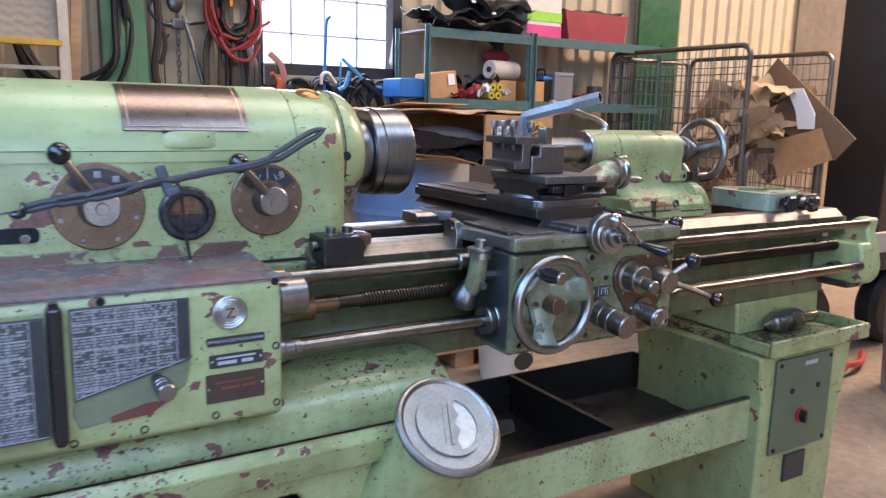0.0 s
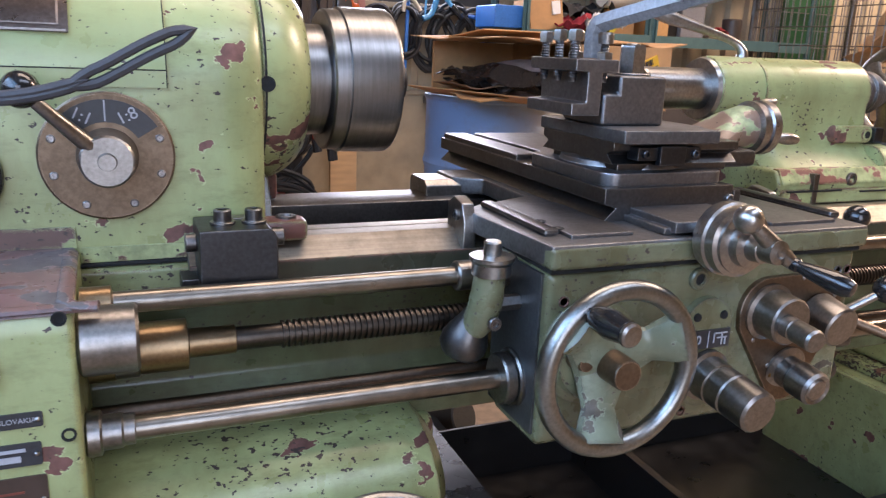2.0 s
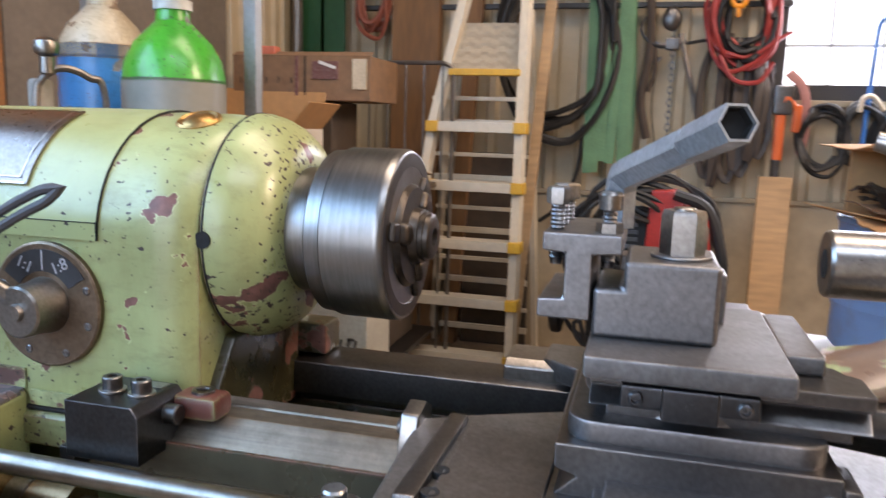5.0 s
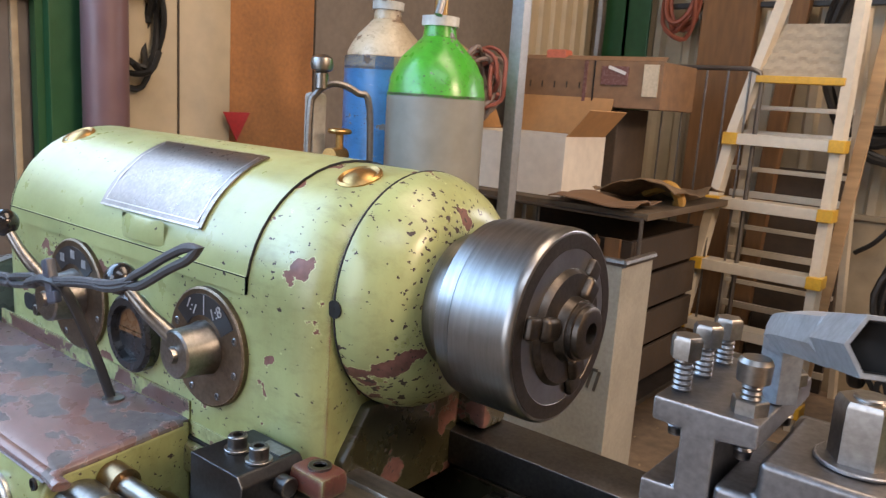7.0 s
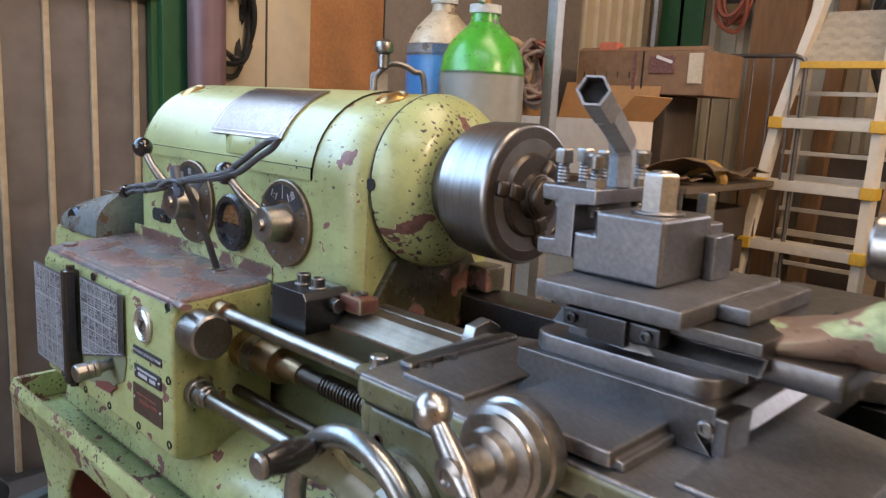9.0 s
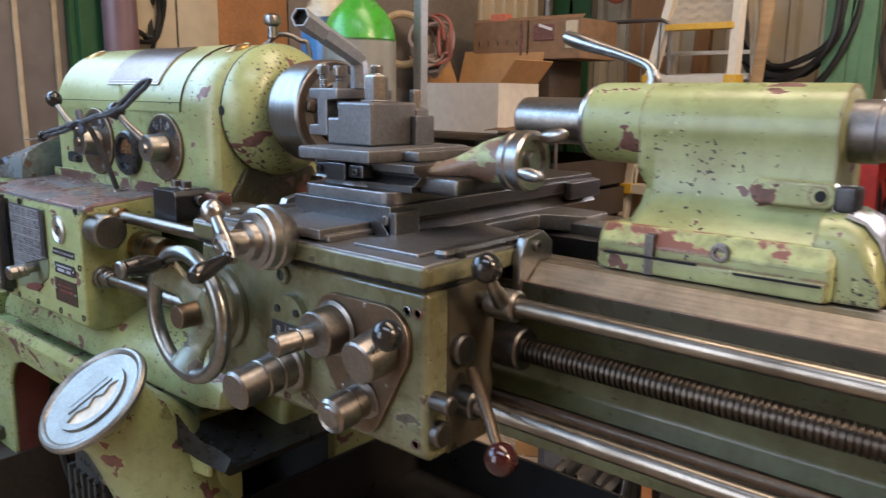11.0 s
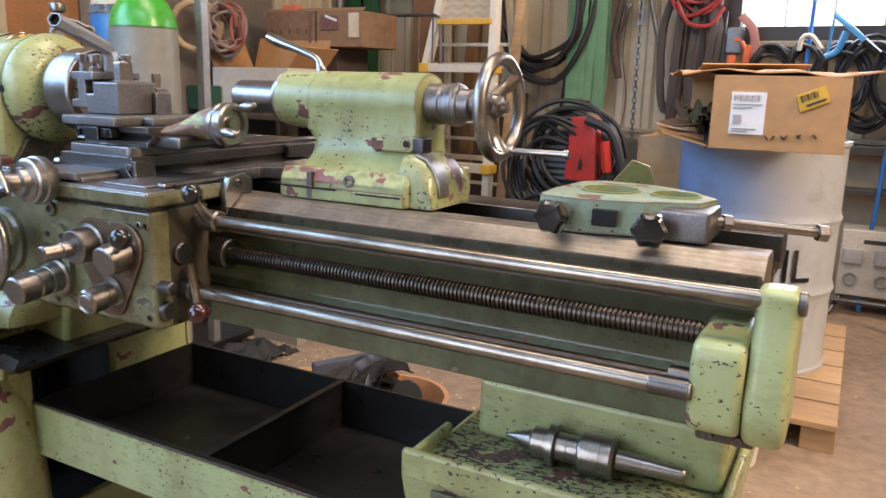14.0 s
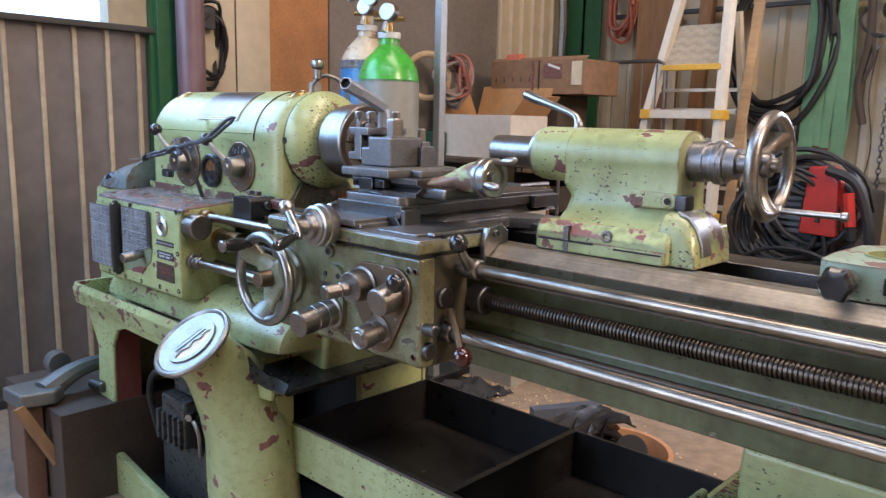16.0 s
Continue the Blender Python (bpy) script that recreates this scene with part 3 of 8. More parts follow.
# lead screw, rods and their collars
part("upper_rod", rod((-0.19, -0.112, 0.8750), (1.56, -0.112, 0.8750), 0.0105, 24, 0.001), rod_steel, lathe, "bright steel control rod")
SEG, PITCH, X0, X1, R1, R2 = 16, 0.0066, 0.0, 1.486, 0.0150, 0.0118
turns = int((X1 - X0) / PITCH)
rows_ = []
for k in range(turns):
    for f, r in ((0.0, R1), (0.45, R1), (0.55, R2), (0.95, R2)):
        rows_.append((k * PITCH + f * PITCH, r))
leadscrew = part("lead_screw", merged(turned((X0, -0.066, 0.81), X, rows_, SEG), rod((-0.19, -0.066, 0.81), (X0, -0.066, 0.81), 0.0125, 20)), steel("dark_thread_steel", (0.125, 0.105, 0.088), 0.34, 0.7), lathe, "dark oily square-threaded lead screw")
brown_brass = steel("oily_bronze", (0.40, 0.27, 0.15), 0.3, 0.6)
part("lead_screw_collar", turned((-0.19, -0.066, 0.81), X, [(0, 0.03), (0.024, 0.03), (0.026, 0.024)], 30), brown_brass, lathe)
part("knurled_ring", turned((-0.166, -0.066, 0.81), X, [(0, 0.02), (0.001, 0.0285), (0.022, 0.0285), (0.024, 0.02)], 30), cast_steel, lathe)
part("lead_screw_collar", turned((-0.143, -0.066, 0.81), X, [(0, 0.0265), (0.046, 0.0265), (0.048, 0.0155), (0.094, 0.0150), (0.095, 0.0125)], 28), brown_brass, lathe)
part("rod_collar", turned((-0.19, -0.112, 0.8750), X, [(0, 0.0165), (0.026, 0.0165), (0.028, 0.0105)], 24), brown_brass, lathe)
part("feed_rod", rod((-0.19, -0.145, 0.7625), (1.49, -0.145, 0.7625), 0.0112, 24, 0.001), rod_steel, lathe, "bright steel feed rod")
part("feed_rod_collar", merged(rod((-0.192, -0.145, 0.7625), (-0.178, -0.145, 0.7625), 0.021, 28, 0.002), rod((-0.18, -0.145, 0.7625), (-0.160, -0.145, 0.7625), 0.0165, 24, 0.002), rod((-0.162, -0.145, 0.7625), (-0.150, -0.145, 0.7625), 0.0145, 20, 0.001)), cast_steel, lathe)
part("rear_rod", rod((-0.19, -0.082, 0.75), (1.49, -0.082, 0.75), 0.0085, 20), steel("brown_oiled_rod", (0.15, 0.115, 0.09), 0.36, 0.7), lathe, "thin brown oiled rod behind the feed rod")
part("stop_knob", rod((-0.192, -0.147, 0.853), (-0.142, -0.147, 0.853), 0.031, 32, 0.003), cast_steel, lathe, "round stop knob of turned steel")

# headstock: a long rounded hood that ends in a dome
def hood_section(x, shrink=0.0, drop=0.0, base=0.886, grow=0.0):
    half, low = 0.14 - shrink + grow, 1.065
    top = 0.125 - drop + grow
    pts = [(AY - half, base)] + [(AY - half, low)] + [(AY - half * math.cos(a), low + top * math.sin(a)) for a in [math.pi * k / 24 for k in range(1, 24)]] + [(AY + half, low), (AY + half, base)]
    return [(x, y, z) for y, z in pts]


def loft(sections, closed_ends=True):
    bm = bmesh.new()
    rings = [[bm.verts.new(p) for p in s] for s in sections]
    for a, b in zip(rings, rings[1:]):
        n = len(a)
        for k in range(n):
            bm.faces.new((a[k], a[(k + 1) % n], b[(k + 1) % n], b[k]))
    if closed_ends:
        bm.faces.new(rings[0])
        bm.faces.new(rings[-1])
    bmesh.ops.recalc_face_normals(bm, faces=bm.faces)
    return bm


ends = [(-0.690, 0.060, 0.075), (-0.683, 0.042, 0.054), (-0.670, 0.026, 0.034), (-0.653, 0.013, 0.018), (-0.633, 0.005, 0.007), (-0.61, 0.0, 0.0), (-0.05, 0.0, 0.0), (-0.034, 0.002, 0.0), (-0.020, 0.006, 0.001), (-0.010, 0.012, 0.002), (-0.004, 0.0185, 0.004)]
headstock = part("headstock", loft([hood_section(*e) for e in ends]), paint, lathe, "rounded green headstock with primer showing through")
part("nose_dome", turned((0, AY, AZ), X, [(-0.004, 0.117), (-0.002, 0.1215), (0.006, 0.1215), (0.020, 0.118), (0.034, 0.111), (0.046, 0.101), (0.054, 0.090), (0.058, 0.078), (0.058, 0.06)], 56), chipped_paint("spotted_dome_enamel", PAINT, 0.605, 0.54, 0.45), headstock, "green dome round the spindle with many chips")
part("hood_cover", loft([hood_section(-0.612, -0.0025, -0.0025, 1.083), hood_section(-0.102, -0.0025, -0.0025, 1.083)]), paint_clean, headstock, "bolted top cover with a thin seam")
cover_edge = block(-0.612, -0.101, -0.0227, -0.019, 1.0815, 1.0828)
for x in (-0.6136, -0.102):
    part("cover_seam", prism([(p[1], p[2]) for p in hood_section(0, -0.0027, -0.0027, 1.083)], "x", x, x + 0.0010), hole_dark, headstock)
part("cover_seam", cover_edge, hole_dark, headstock)
part("pull_lip", loft([[(x, -0.0195 - d * f, z) for f, z in ((0, 1.084), (0.8, 1.088), (1.0, 1.098), (0.6, 1.108), (0, 1.114))] for x, d in ((-0.330, 0.0), (-0.318, 0.003), (-0.300, 0.006), (-0.275, 0.006), (-0.258, 0.003), (-0.246, 0.0))]), paint_clean, headstock, "cast finger lip of the cover")
plate = bmesh.new()
angles = [math.pi * (0.125 + 0.27 * k / 14) for k in range(15)]
grid = [[plate.verts.new((x, AY - 0.1455 * math.cos(a), 1.065 + 0.1305 * math.sin(a))) for x in (-0.388, -0.187)] for a in angles]
for a, b in zip(grid, grid[1:]):
    plate.faces.new((a[0], a[1], b[1], b[0]))
solid = bmesh.ops.extrude_face_region(plate, geom=plate.faces[:])
for v in [g for g in solid["geom"] if isinstance(g, bmesh.types.BMVert)]:
    v.co += (Vector((v.co.x, AY, 1.065)) - v.co).normalized() * 0.002
bmesh.ops.recalc_face_normals(plate, faces=plate.faces)
part("name_plate", plate, name_plate, headstock, "worn metal name plate curved over the hood")
def on_hood(x0, x1, f0, f1, lift=0.0012):
    """A thin strip lying on the plate, between two shares of its sweep."""
    strip = bmesh.new()
    rows_h = [[strip.verts.new((x, AY - (0.1455 + lift) * math.cos(math.pi * (0.125 + 0.27 * f)), 1.065 + (0.1305 + lift) * math.sin(math.pi * (0.125 + 0.27 * f)))) for x in (x0, x1)] for f in (f0, f0 + (f1 - f0) / 3, f0 + 2 * (f1 - f0) / 3, f1)]
    for a, b in zip(rows_h, rows_h[1:]):
        strip.faces.new((a[0], a[1], b[1], b[0]))
    return strip
plate_line = steel("bright_plate_line", (0.55, 0.46, 0.40), 0.35, 0.4)
parts("plate_border", (on_hood(-0.386, -0.189, 0.0, 0.02), on_hood(-0.380, -0.195, 0.06, 0.072), on_hood(-0.386, -0.189, 0.985, 1.0), on_hood(-0.380, -0.378, 0.07, 0.94), on_hood(-0.197, -0.195, 0.07, 0.94)), plate_line, headstock)
for x, y, z in ((-0.047, 0.072, 1.181), (-0.585, 0.06, 1.178)):
    n = Vector((0, y - AY, z - 1.065)).normalized()
    part("oil_cap", turned(Vector((x, y, z)) - n * 0.002, n, [(0, 0.0235), (0.004, 0.0235), (0.006, 0.021), (0.004, 0.017), (0.006, 0.015), (0.0085, 0.008), (0.009, 0)], 28), brass, headstock, "brass oil filler cap")
part("plug_hole", turned((0.001, AY - 0.1212, AZ), (0, -1, 0), [(0, 0.0085), (0.0016, 0.0085), (0.0016, 0.0065), (0.0006, 0)], 18), hole_dark, headstock)
part("headstock_foot", prism([(-0.03, 0.85), (-0.03, 0.881), (-0.0205, 0.8855), (0.255, 0.8855), (0.265, 0.88), (0.265, 0.85)], "x", -0.66, -0.01, 0.004), chipped_paint("flaked_foot_enamel", (0.30, 0.33, 0.16), 0.575, 0.57, 0.9, 0.3), headstock)
part("nose_foot", prism([(0.010, 0.85), (0.010, 0.915), (0.045, 0.965), (0.195, 0.965), (0.225, 0.915), (0.225, 0.85)], "x", -0.0095, 0.008, 0.005), foot_oily, headstock)
lug_paint = chipped_paint("flaking_lug_primer", (0.17, 0.055, 0.042), 0.55, 0.58, 0.9, 0.35, (0.33, 0.36, 0.16))
part("foot_lug", block(-0.012, 0.036, -0.042, -0.008, 0.905, 0.929, 0.007), lug_paint, headstock, "red-primed clamping lug")
part("lug_screw", turned((0.014, -0.025, 0.9285), Z, [(0, 0.011), (0.003, 0.011), (0.003, 0.0065), (0.0005, 0.006), (0.0005, 0)], 20), dark_steel, headstock)
part("foot_lug", block(-0.0, 0.045, 0.19, 0.235, 0.905, 0.945, 0.007), foot_oily, headstock)
part("foot_joint", block(-0.66, -0.006, -0.0245, -0.019, 0.8856, 0.8895, 0.001), hole_dark, headstock)
band_paint = chipped_paint("flaking_primer_band", (0.14, 0.065, 0.05), 0.50, 0.6, 0.7, 0.35, (0.37, 0.40, 0.18))
parts("primer_band", (block(-0.66, -0.194, -0.0222, -0.019, 0.906, 0.928, 0.001), block(-0.190, -0.012, -0.0222, -0.019, 0.8898, 0.906, 0.001)), band_paint, headstock, "band of bare red primer")

# spindle collar and chuck
part("dome_lip", ring((0.0, AY, AZ), X, 0.1208, 0.0016, 64, 6), hole_dark, headstock)
part("spindle_collar", turned((0.057, AY, AZ), X, [(-0.002, 0.055), (0, 0.067), (0.026, 0.067), (0.027, 0.060), (0.040, 0.060)], 48), chuck_steel, lathe)
chuck = part("chuck", turned((0.086, AY, AZ), X, [(0, 0.060), (0.0, 0.083), (0.002, 0.0855), (0.017, 0.0865), (0.0175, 0.0855), (0.019, 0.0855), (0.0195, 0.0890), (0.074, 0.0895), (0.079, 0.0890), (0.082, 0.0870), (0.083, 0.0845)], 72), chuck_steel, lathe, "large turned steel chuck")
# face and jaws darker than the body: the dim side is painted in
chuck_face = steel("dim_oily_chuck_face", (0.115, 0.10, 0.088), 0.36, 0.6)
part("chuck_face", turned((0.086, AY, AZ), X, [(0.080, 0.0846), (0.0832, 0.0846), (0.0835, 0.072), (0.0820, 0.070), (0.0820, 0.054), (0.0850, 0.0535), (0.0890, 0.050), (0.0895, 0.030), (0.092, 0.029), (0.098, 0.028), (0.0985, 0.026), (0.103, 0.026), (0.1035, 0.024), (0.108, 0.0235), (0.110, 0.020), (0.110, 0.010), (0.100, 0.009), (0.100, 0)], 64), chuck_face, chuck, "oily chuck face with a stepped boss, its dimness painted in")
for k in range(3):
    jaw = merged(block(0.168, 0.182, -0.011, 0.011, 0.027, 0.052, 0.006, 3), block(0.166, 0.176, -0.010, 0.010, 0.050, 0.070, 0.004))
    part("jaw", moved(jaw, Matrix.Translation((0, AY, AZ)) @ Matrix.Rotation(radians(200 + 120 * k), 4, "X")), chuck_face, chuck)

# dials, gauge and shift levers of the headstock
def dial(x, z, r, hub, ball_at, words):
    d = part("dial_plate", turned((x, -0.0195, z), (0, -1, 0), [(0, r), (0.006, r), (0.0075, r - 0.002), (0.0075, 0)], 40), worn_plate, headstock, "round worn metal dial plate")
    part("dial_hub", turned((x, -0.027, z), (0, -1, 0), [(0, hub * 1.1), (0.012, hub), (0.034, hub * 0.96), (0.036, hub * 0.88), (0.036, hub * 0.34), (0.041, hub * 0.30), (0.041, 0)], 32), cast_steel, headstock)
    parts("dial_screw", ([screw_head((x + (r - 0.011) * math.cos(radians(a)), -0.0268, z + (r - 0.011) * math.sin(radians(a))), (0, -1, 0), 0.0042, 0.0015) for a in (-20, -65, -115, -160, 20, 160)]), dark_steel, headstock)
    b = Vector(ball_at)
    foot = Vector((x, -0.048, z)) + (b - Vector((x, -0.048, z))).normalized() * hub * 0.7
    part("shift_lever", tube([foot, foot.lerp(b, 0.5) + Vector((0, -0.004, 0)), b], 0.0075, 12, 6, radii=[1.15, 0.9, 0.75]), cast_steel, headstock)
    part("lever_ball", ball(b, 0.0165), black_plastic, headstock, "black plastic lever ball")
    return d


dial(-0.431, 0.997, 0.069, 0.029, (-0.487, -0.082, 1.083), "")
dial(-0.160, 0.998, 0.063, 0.026, (-0.225, -0.080, 1.065), "")
def sector_plate(x, z, r0, r1, a0, a1, y):
    return prism(arc(x, z, r1, a0, a1, 14) + arc(x, z, r0, a1, a0, 14), "y", y - 0.0012, y)
part("ratio_scale", sector_plate(-0.160, 0.998, 0.034, 0.056, 32, 146, -0.0268), plate_black, headstock, "black scale with the ratios one to one and one to eight")
lettering("ratio_print", "1:1", 0.0165, (-0.181, -0.0282, 1.0375), (90, 25, 0), ink_light, headstock)
lettering("ratio_print", "1:8", 0.0165, (-0.140, -0.0282, 1.0378), (90, -25, 0), ink_light, headstock)
part("scale_divider", block(-0.161, -0.1595, -0.0285, -0.0275, 1.033, 1.053), ink_light, headstock)
part("speed_scale", sector_plate(-0.431, 0.997, 0.038, 0.060, 40, 140, -0.0268), plate_black, headstock)
part("speed_print", merged(*[block(-0.431 + 0.05 * math.cos(radians(a)) - 0.005, -0.431 + 0.05 * math.cos(radians(a)) + 0.005, -0.0285, -0.0275, 0.997 + 0.05 * math.sin(radians(a)) - 0.005, 0.997 + 0.05 * math.sin(radians(a)) + 0.005) for a in (58, 90, 122)]), ink_fine, headstock)
gauge = part("sight_gauge", turned((-0.297, -0.0195, 0.98), (0, -1, 0), [(0, 0.045), (0.012, 0.045), (0.016, 0.041), (0.016, 0.033), (0.008, 0.030), (0.008, 0)], 40), plain("black_gauge_rim", (0.02, 0.02, 0.022), 0.3), headstock, "black-rimmed round oil sight glass")
part("gauge_face", merged(block(-0.322, -0.272, -0.0295, -0.0278, 0.979, 0.983), prism(arc(-0.297, 0.984, 0.024, 0, 180, 12), "y", -0.0288, -0.0276)), plain("amber_gauge_face", (0.16, 0.075, 0.03), 0.3), headstock)
part("cast_recess", prism(rounded(-0.585, -0.515, 0.945, 0.968, 0.009), "y", -0.0215, -0.0195), hole_dark, headstock)
part("recess_bolt", merged(hexagon((-0.535, -0.018, 0.953), (0, -1, 0), 0.008, 0.012)), dark_steel, headstock)

# gear box with its charts
BX0, BX1, BY = -0.675, -0.192, -0.181
box_section = [(BY, 0.672), (BY, 0.872), (BY + 0.008, 0.888), (BY + 0.024, 0.895), (-0.02, 0.905), (-0.02, 0.66), (BY + 0.02, 0.66)]
gear_box = part("feed_gear_box", prism(box_section, "x", BX0, BX1, 0.006, 3, 40), paint, lathe, "green feed gear box with charts and plates")
part("box_top", prism([(BY + 0.004, 0.8885), (BY + 0.024, 0.8975), (-0.021, 0.9075), (-0.021, 0.9), (BY + 0.024, 0.885)], "x", BX0 + 0.004, BX1 - 0.004, 0.002), primer_worn, gear_box, "top worn to red primer and bare grey")
part("top_bead", tube([(BX0 + 0.01, BY + 0.014, 0.8915), (BX1 - 0.014, BY + 0.014, 0.8915), (BX1 - 0.007, BY + 0.022, 0.8945), (BX1 - 0.008, -0.03, 0.904)], 0.0075, 10, 4, flat=0.6, up=(0, 1, 0)), primer_worn, gear_box)
for x, z in ((-0.2025, 0.8895), (-0.2025, 0.785), (-0.2025, 0.690), (-0.30, 0.686), (-0.405, 0.684), (-0.50, 0.682), (-0.455, 0.884), (-0.60, 0.682)):
    part("box_screw", turned((x, BY + 0.001, z - 0.002), (0, -1, 0), [(0, 0.0062), (0.0025, 0.0062), (0.0025, 0.0042), (0.0008, 0.004), (0.0008, 0)], 14), hole_dark, gear_box)


def chart(x0, x1, z0, z1, y, cut, seed):
    """A plate with a ruled table: light ground, rules, packed figures and a dark column."""
    rng = random.Random(seed)
    low = lambda x: z0 + cut * (x - x0) / (x1 - x0)
    sheet = prism([(x0, z0), (x1, z0 + cut), (x1, z1), (x0, z1)], "y", y - 0.0016, y, 0.0004, 1)
    bars, rules = [], []
    for r in range(int((z1 - z0) / 0.0044)):
        z = z1 - 0.007 - r * 0.0044
        x = x0 + 0.004
        while x < x1 - 0.026:
            w = rng.choice((0.0025, 0.004, 0.006, 0.009))
            if z > low(x + w) + 0.005 and rng.random() < 0.9:
                bars.append(block(x, min(x + w, x1 - 0.022), y - 0.0019, y - 0.0015, z - 0.0014, z + 0.0014))
            x += w + rng.choice((0.0012, 0.0018, 0.003))
    for k in range(7):
        z = z1 - 0.004 - k * (z1 - z0) / 7
        left = x0 + 0.003 if z > z0 + 0.004 else x1
        right = x1 - 0.018 if z > z0 + cut + 0.004 else x0 + (x1 - x0) * max(0.1, (z - z0) / max(cut, 0.001)) - 0.006
        if right > left:
            rules.append(block(left, right, y - 0.0021, y - 0.0015, z - 0.0005, z + 0.0005))
    for k in range(6):
        x = x0 + 0.003 + k * (x1 - x0 - 0.022) / 5
        rules.append(block(x - 0.0004, x + 0.0004, y - 0.0021, y - 0.0015, low(x) + 0.006, z1 - 0.004))
    rules.append(rotated(block(x0 + 0.004, x1 - 0.004, y - 0.0021, y - 0.0015, z0 + 0.003, z0 + 0.0042), (x0, y, z0), "Y", -math.degrees(math.atan2(cut, x1 - x0))))
    part("dark_column", block(x1 - 0.017, x1 - 0.002, y - 0.0020, y - 0.0015, z0 + cut + 0.004, z1 - 0.003), plate_black, gear_box)
    parts("chart_rule", rules, ink_light, gear_box)
    return sheet, merged(*bars)


for x0, x1, z0, z1, cut, y, seed in ((-0.497, -0.336, 0.742, 0.877, 0.040, BY - 0.004, 3), (-0.672, -0.528, 0.70, 0.872, 0.0, BY - 0.016, 5)):
    sheet, bars = chart(x0, x1, z0, z1, y, cut, seed)
    part("gear_chart", sheet, chart_grey, gear_box, "grey metal chart packed with fine figures")
    part("figure_print", bars, ink_fine, gear_box)
part("chart_hinge", merged(block(-0.526, -0.506, BY - 0.026, BY, 0.690, 0.884, 0.005), rod((-0.516, BY - 0.012, 0.685), (-0.516, BY - 0.012, 0.890), 0.007, 12)), black_plastic, gear_box, "black chart hinge")
# flat plate drawn as a recess, its shade painted as a darker green
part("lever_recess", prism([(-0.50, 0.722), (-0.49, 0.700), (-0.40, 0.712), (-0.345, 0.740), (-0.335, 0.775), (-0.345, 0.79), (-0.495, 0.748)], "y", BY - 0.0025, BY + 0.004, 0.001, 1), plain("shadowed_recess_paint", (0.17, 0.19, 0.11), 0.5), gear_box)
part("recess_primer", prism([(-0.45, 0.702), (-0.395, 0.706), (-0.37, 0.722), (-0.40, 0.724), (-0.45, 0.712)], "y", BY - 0.0035, BY), primer_red, gear_box)
part("selector_knob", merged(rod((-0.385, BY, 0.758), (-0.383, -0.205, 0.756), 0.009, 18), turned((-0.383, -0.205, 0.756), (0.02, -1, -0.06), [(0, 0.0125), (0.002, 0.0135), (0.008, 0.0135), (0.009, 0.0122), (0.011, 0.0135), (0.018, 0.0135), (0.019, 0.0122), (0.021, 0.0135), (0.034, 0.0135), (0.036, 0.012)], 24)), cast_steel, gear_box, "knurled selector knob")
part("maker_badge", turned((-0.275, BY, 0.846), (0, -1, 0), [(0, 0.0265), (0.004, 0.0265), (0.005, 0.024), (0.0035, 0.022), (0.005, 0.020), (0.0035, 0.018), (0.0048, 0.016), (0.0035, 0.0145), (0.0045, 0.0135), (0.0045, 0)], 36), steel("pale_badge_alloy", (0.62, 0.61, 0.58), 0.35, 0.3), gear_box, "round ringed alloy badge")
part("badge_mark", merged(block(-0.282, -0.268, BY - 0.0062, BY - 0.004, 0.851, 0.854), block(-0.282, -0.268, BY - 0.0062, BY - 0.004, 0.838, 0.841), rotated(block(-0.2765, -0.2735, BY - 0.0062, BY - 0.004, 0.838, 0.854), (-0.275, BY, 0.846), "Y", 35)), dark_steel, gear_box)
for x0, x1, z0, z1, words in ((-0.311, -0.221, 0.795, 0.8085, "MADE IN CZECHOSLOVAKIA"), (-0.308, -0.224, 0.760, 0.781, ""), (-0.314, -0.222, 0.704, 0.750, "")):
    part("sign_plate", prism(rounded(x0, x1, z0, z1, 0.002, 3), "y", BY - 0.0016, BY), plate_black if z1 > 0.755 else plain("brown_sign_plate", (0.06, 0.035, 0.025), 0.4), gear_box)
    parts("plate_rivet", ([ball((x, BY - 0.0016, (z0 + z1) / 2), 0.0024, seg=10) for x in (x0 + 0.004, x1 - 0.004)]), bright, gear_box)
    if words:
        lettering("plate_print", words, 0.0062, ((x0 + x1) / 2, BY - 0.0021, (z0 + z1) / 2), (90, 0, 0), ink_light, gear_box, 0.0003)
part("plate_marks", merged(*[block(a, b, BY - 0.0023, BY - 0.0014, c, d) for a, b, c, d in ((-0.297, -0.236, 0.7735, 0.7765), (-0.295, -0.266, 0.7645, 0.770), (-0.258, -0.240, 0.7645, 0.770))]), ink_light, gear_box)
part("plate_script", merged(*[block(a, b, BY - 0.0023, BY - 0.0014, c, d) for a, b, c, d in ((-0.30, -0.24, 0.735, 0.737), (-0.29, -0.262, 0.724, 0.7285), (-0.258, -0.236, 0.725, 0.7285))]), plain("faded_red_script", (0.20, 0.05, 0.03), 0.5), gear_box)
for x, y in ((-0.645, -0.145), (-0.30, -0.05)):
    part("top_oiler", turned((x, y, 0.8985 + 0.06 * (y + 0.157)), Z, [(0, 0.012), (0.003, 0.012), (0.004, 0.006), (0.005, 0)], 20), bright, gear_box)

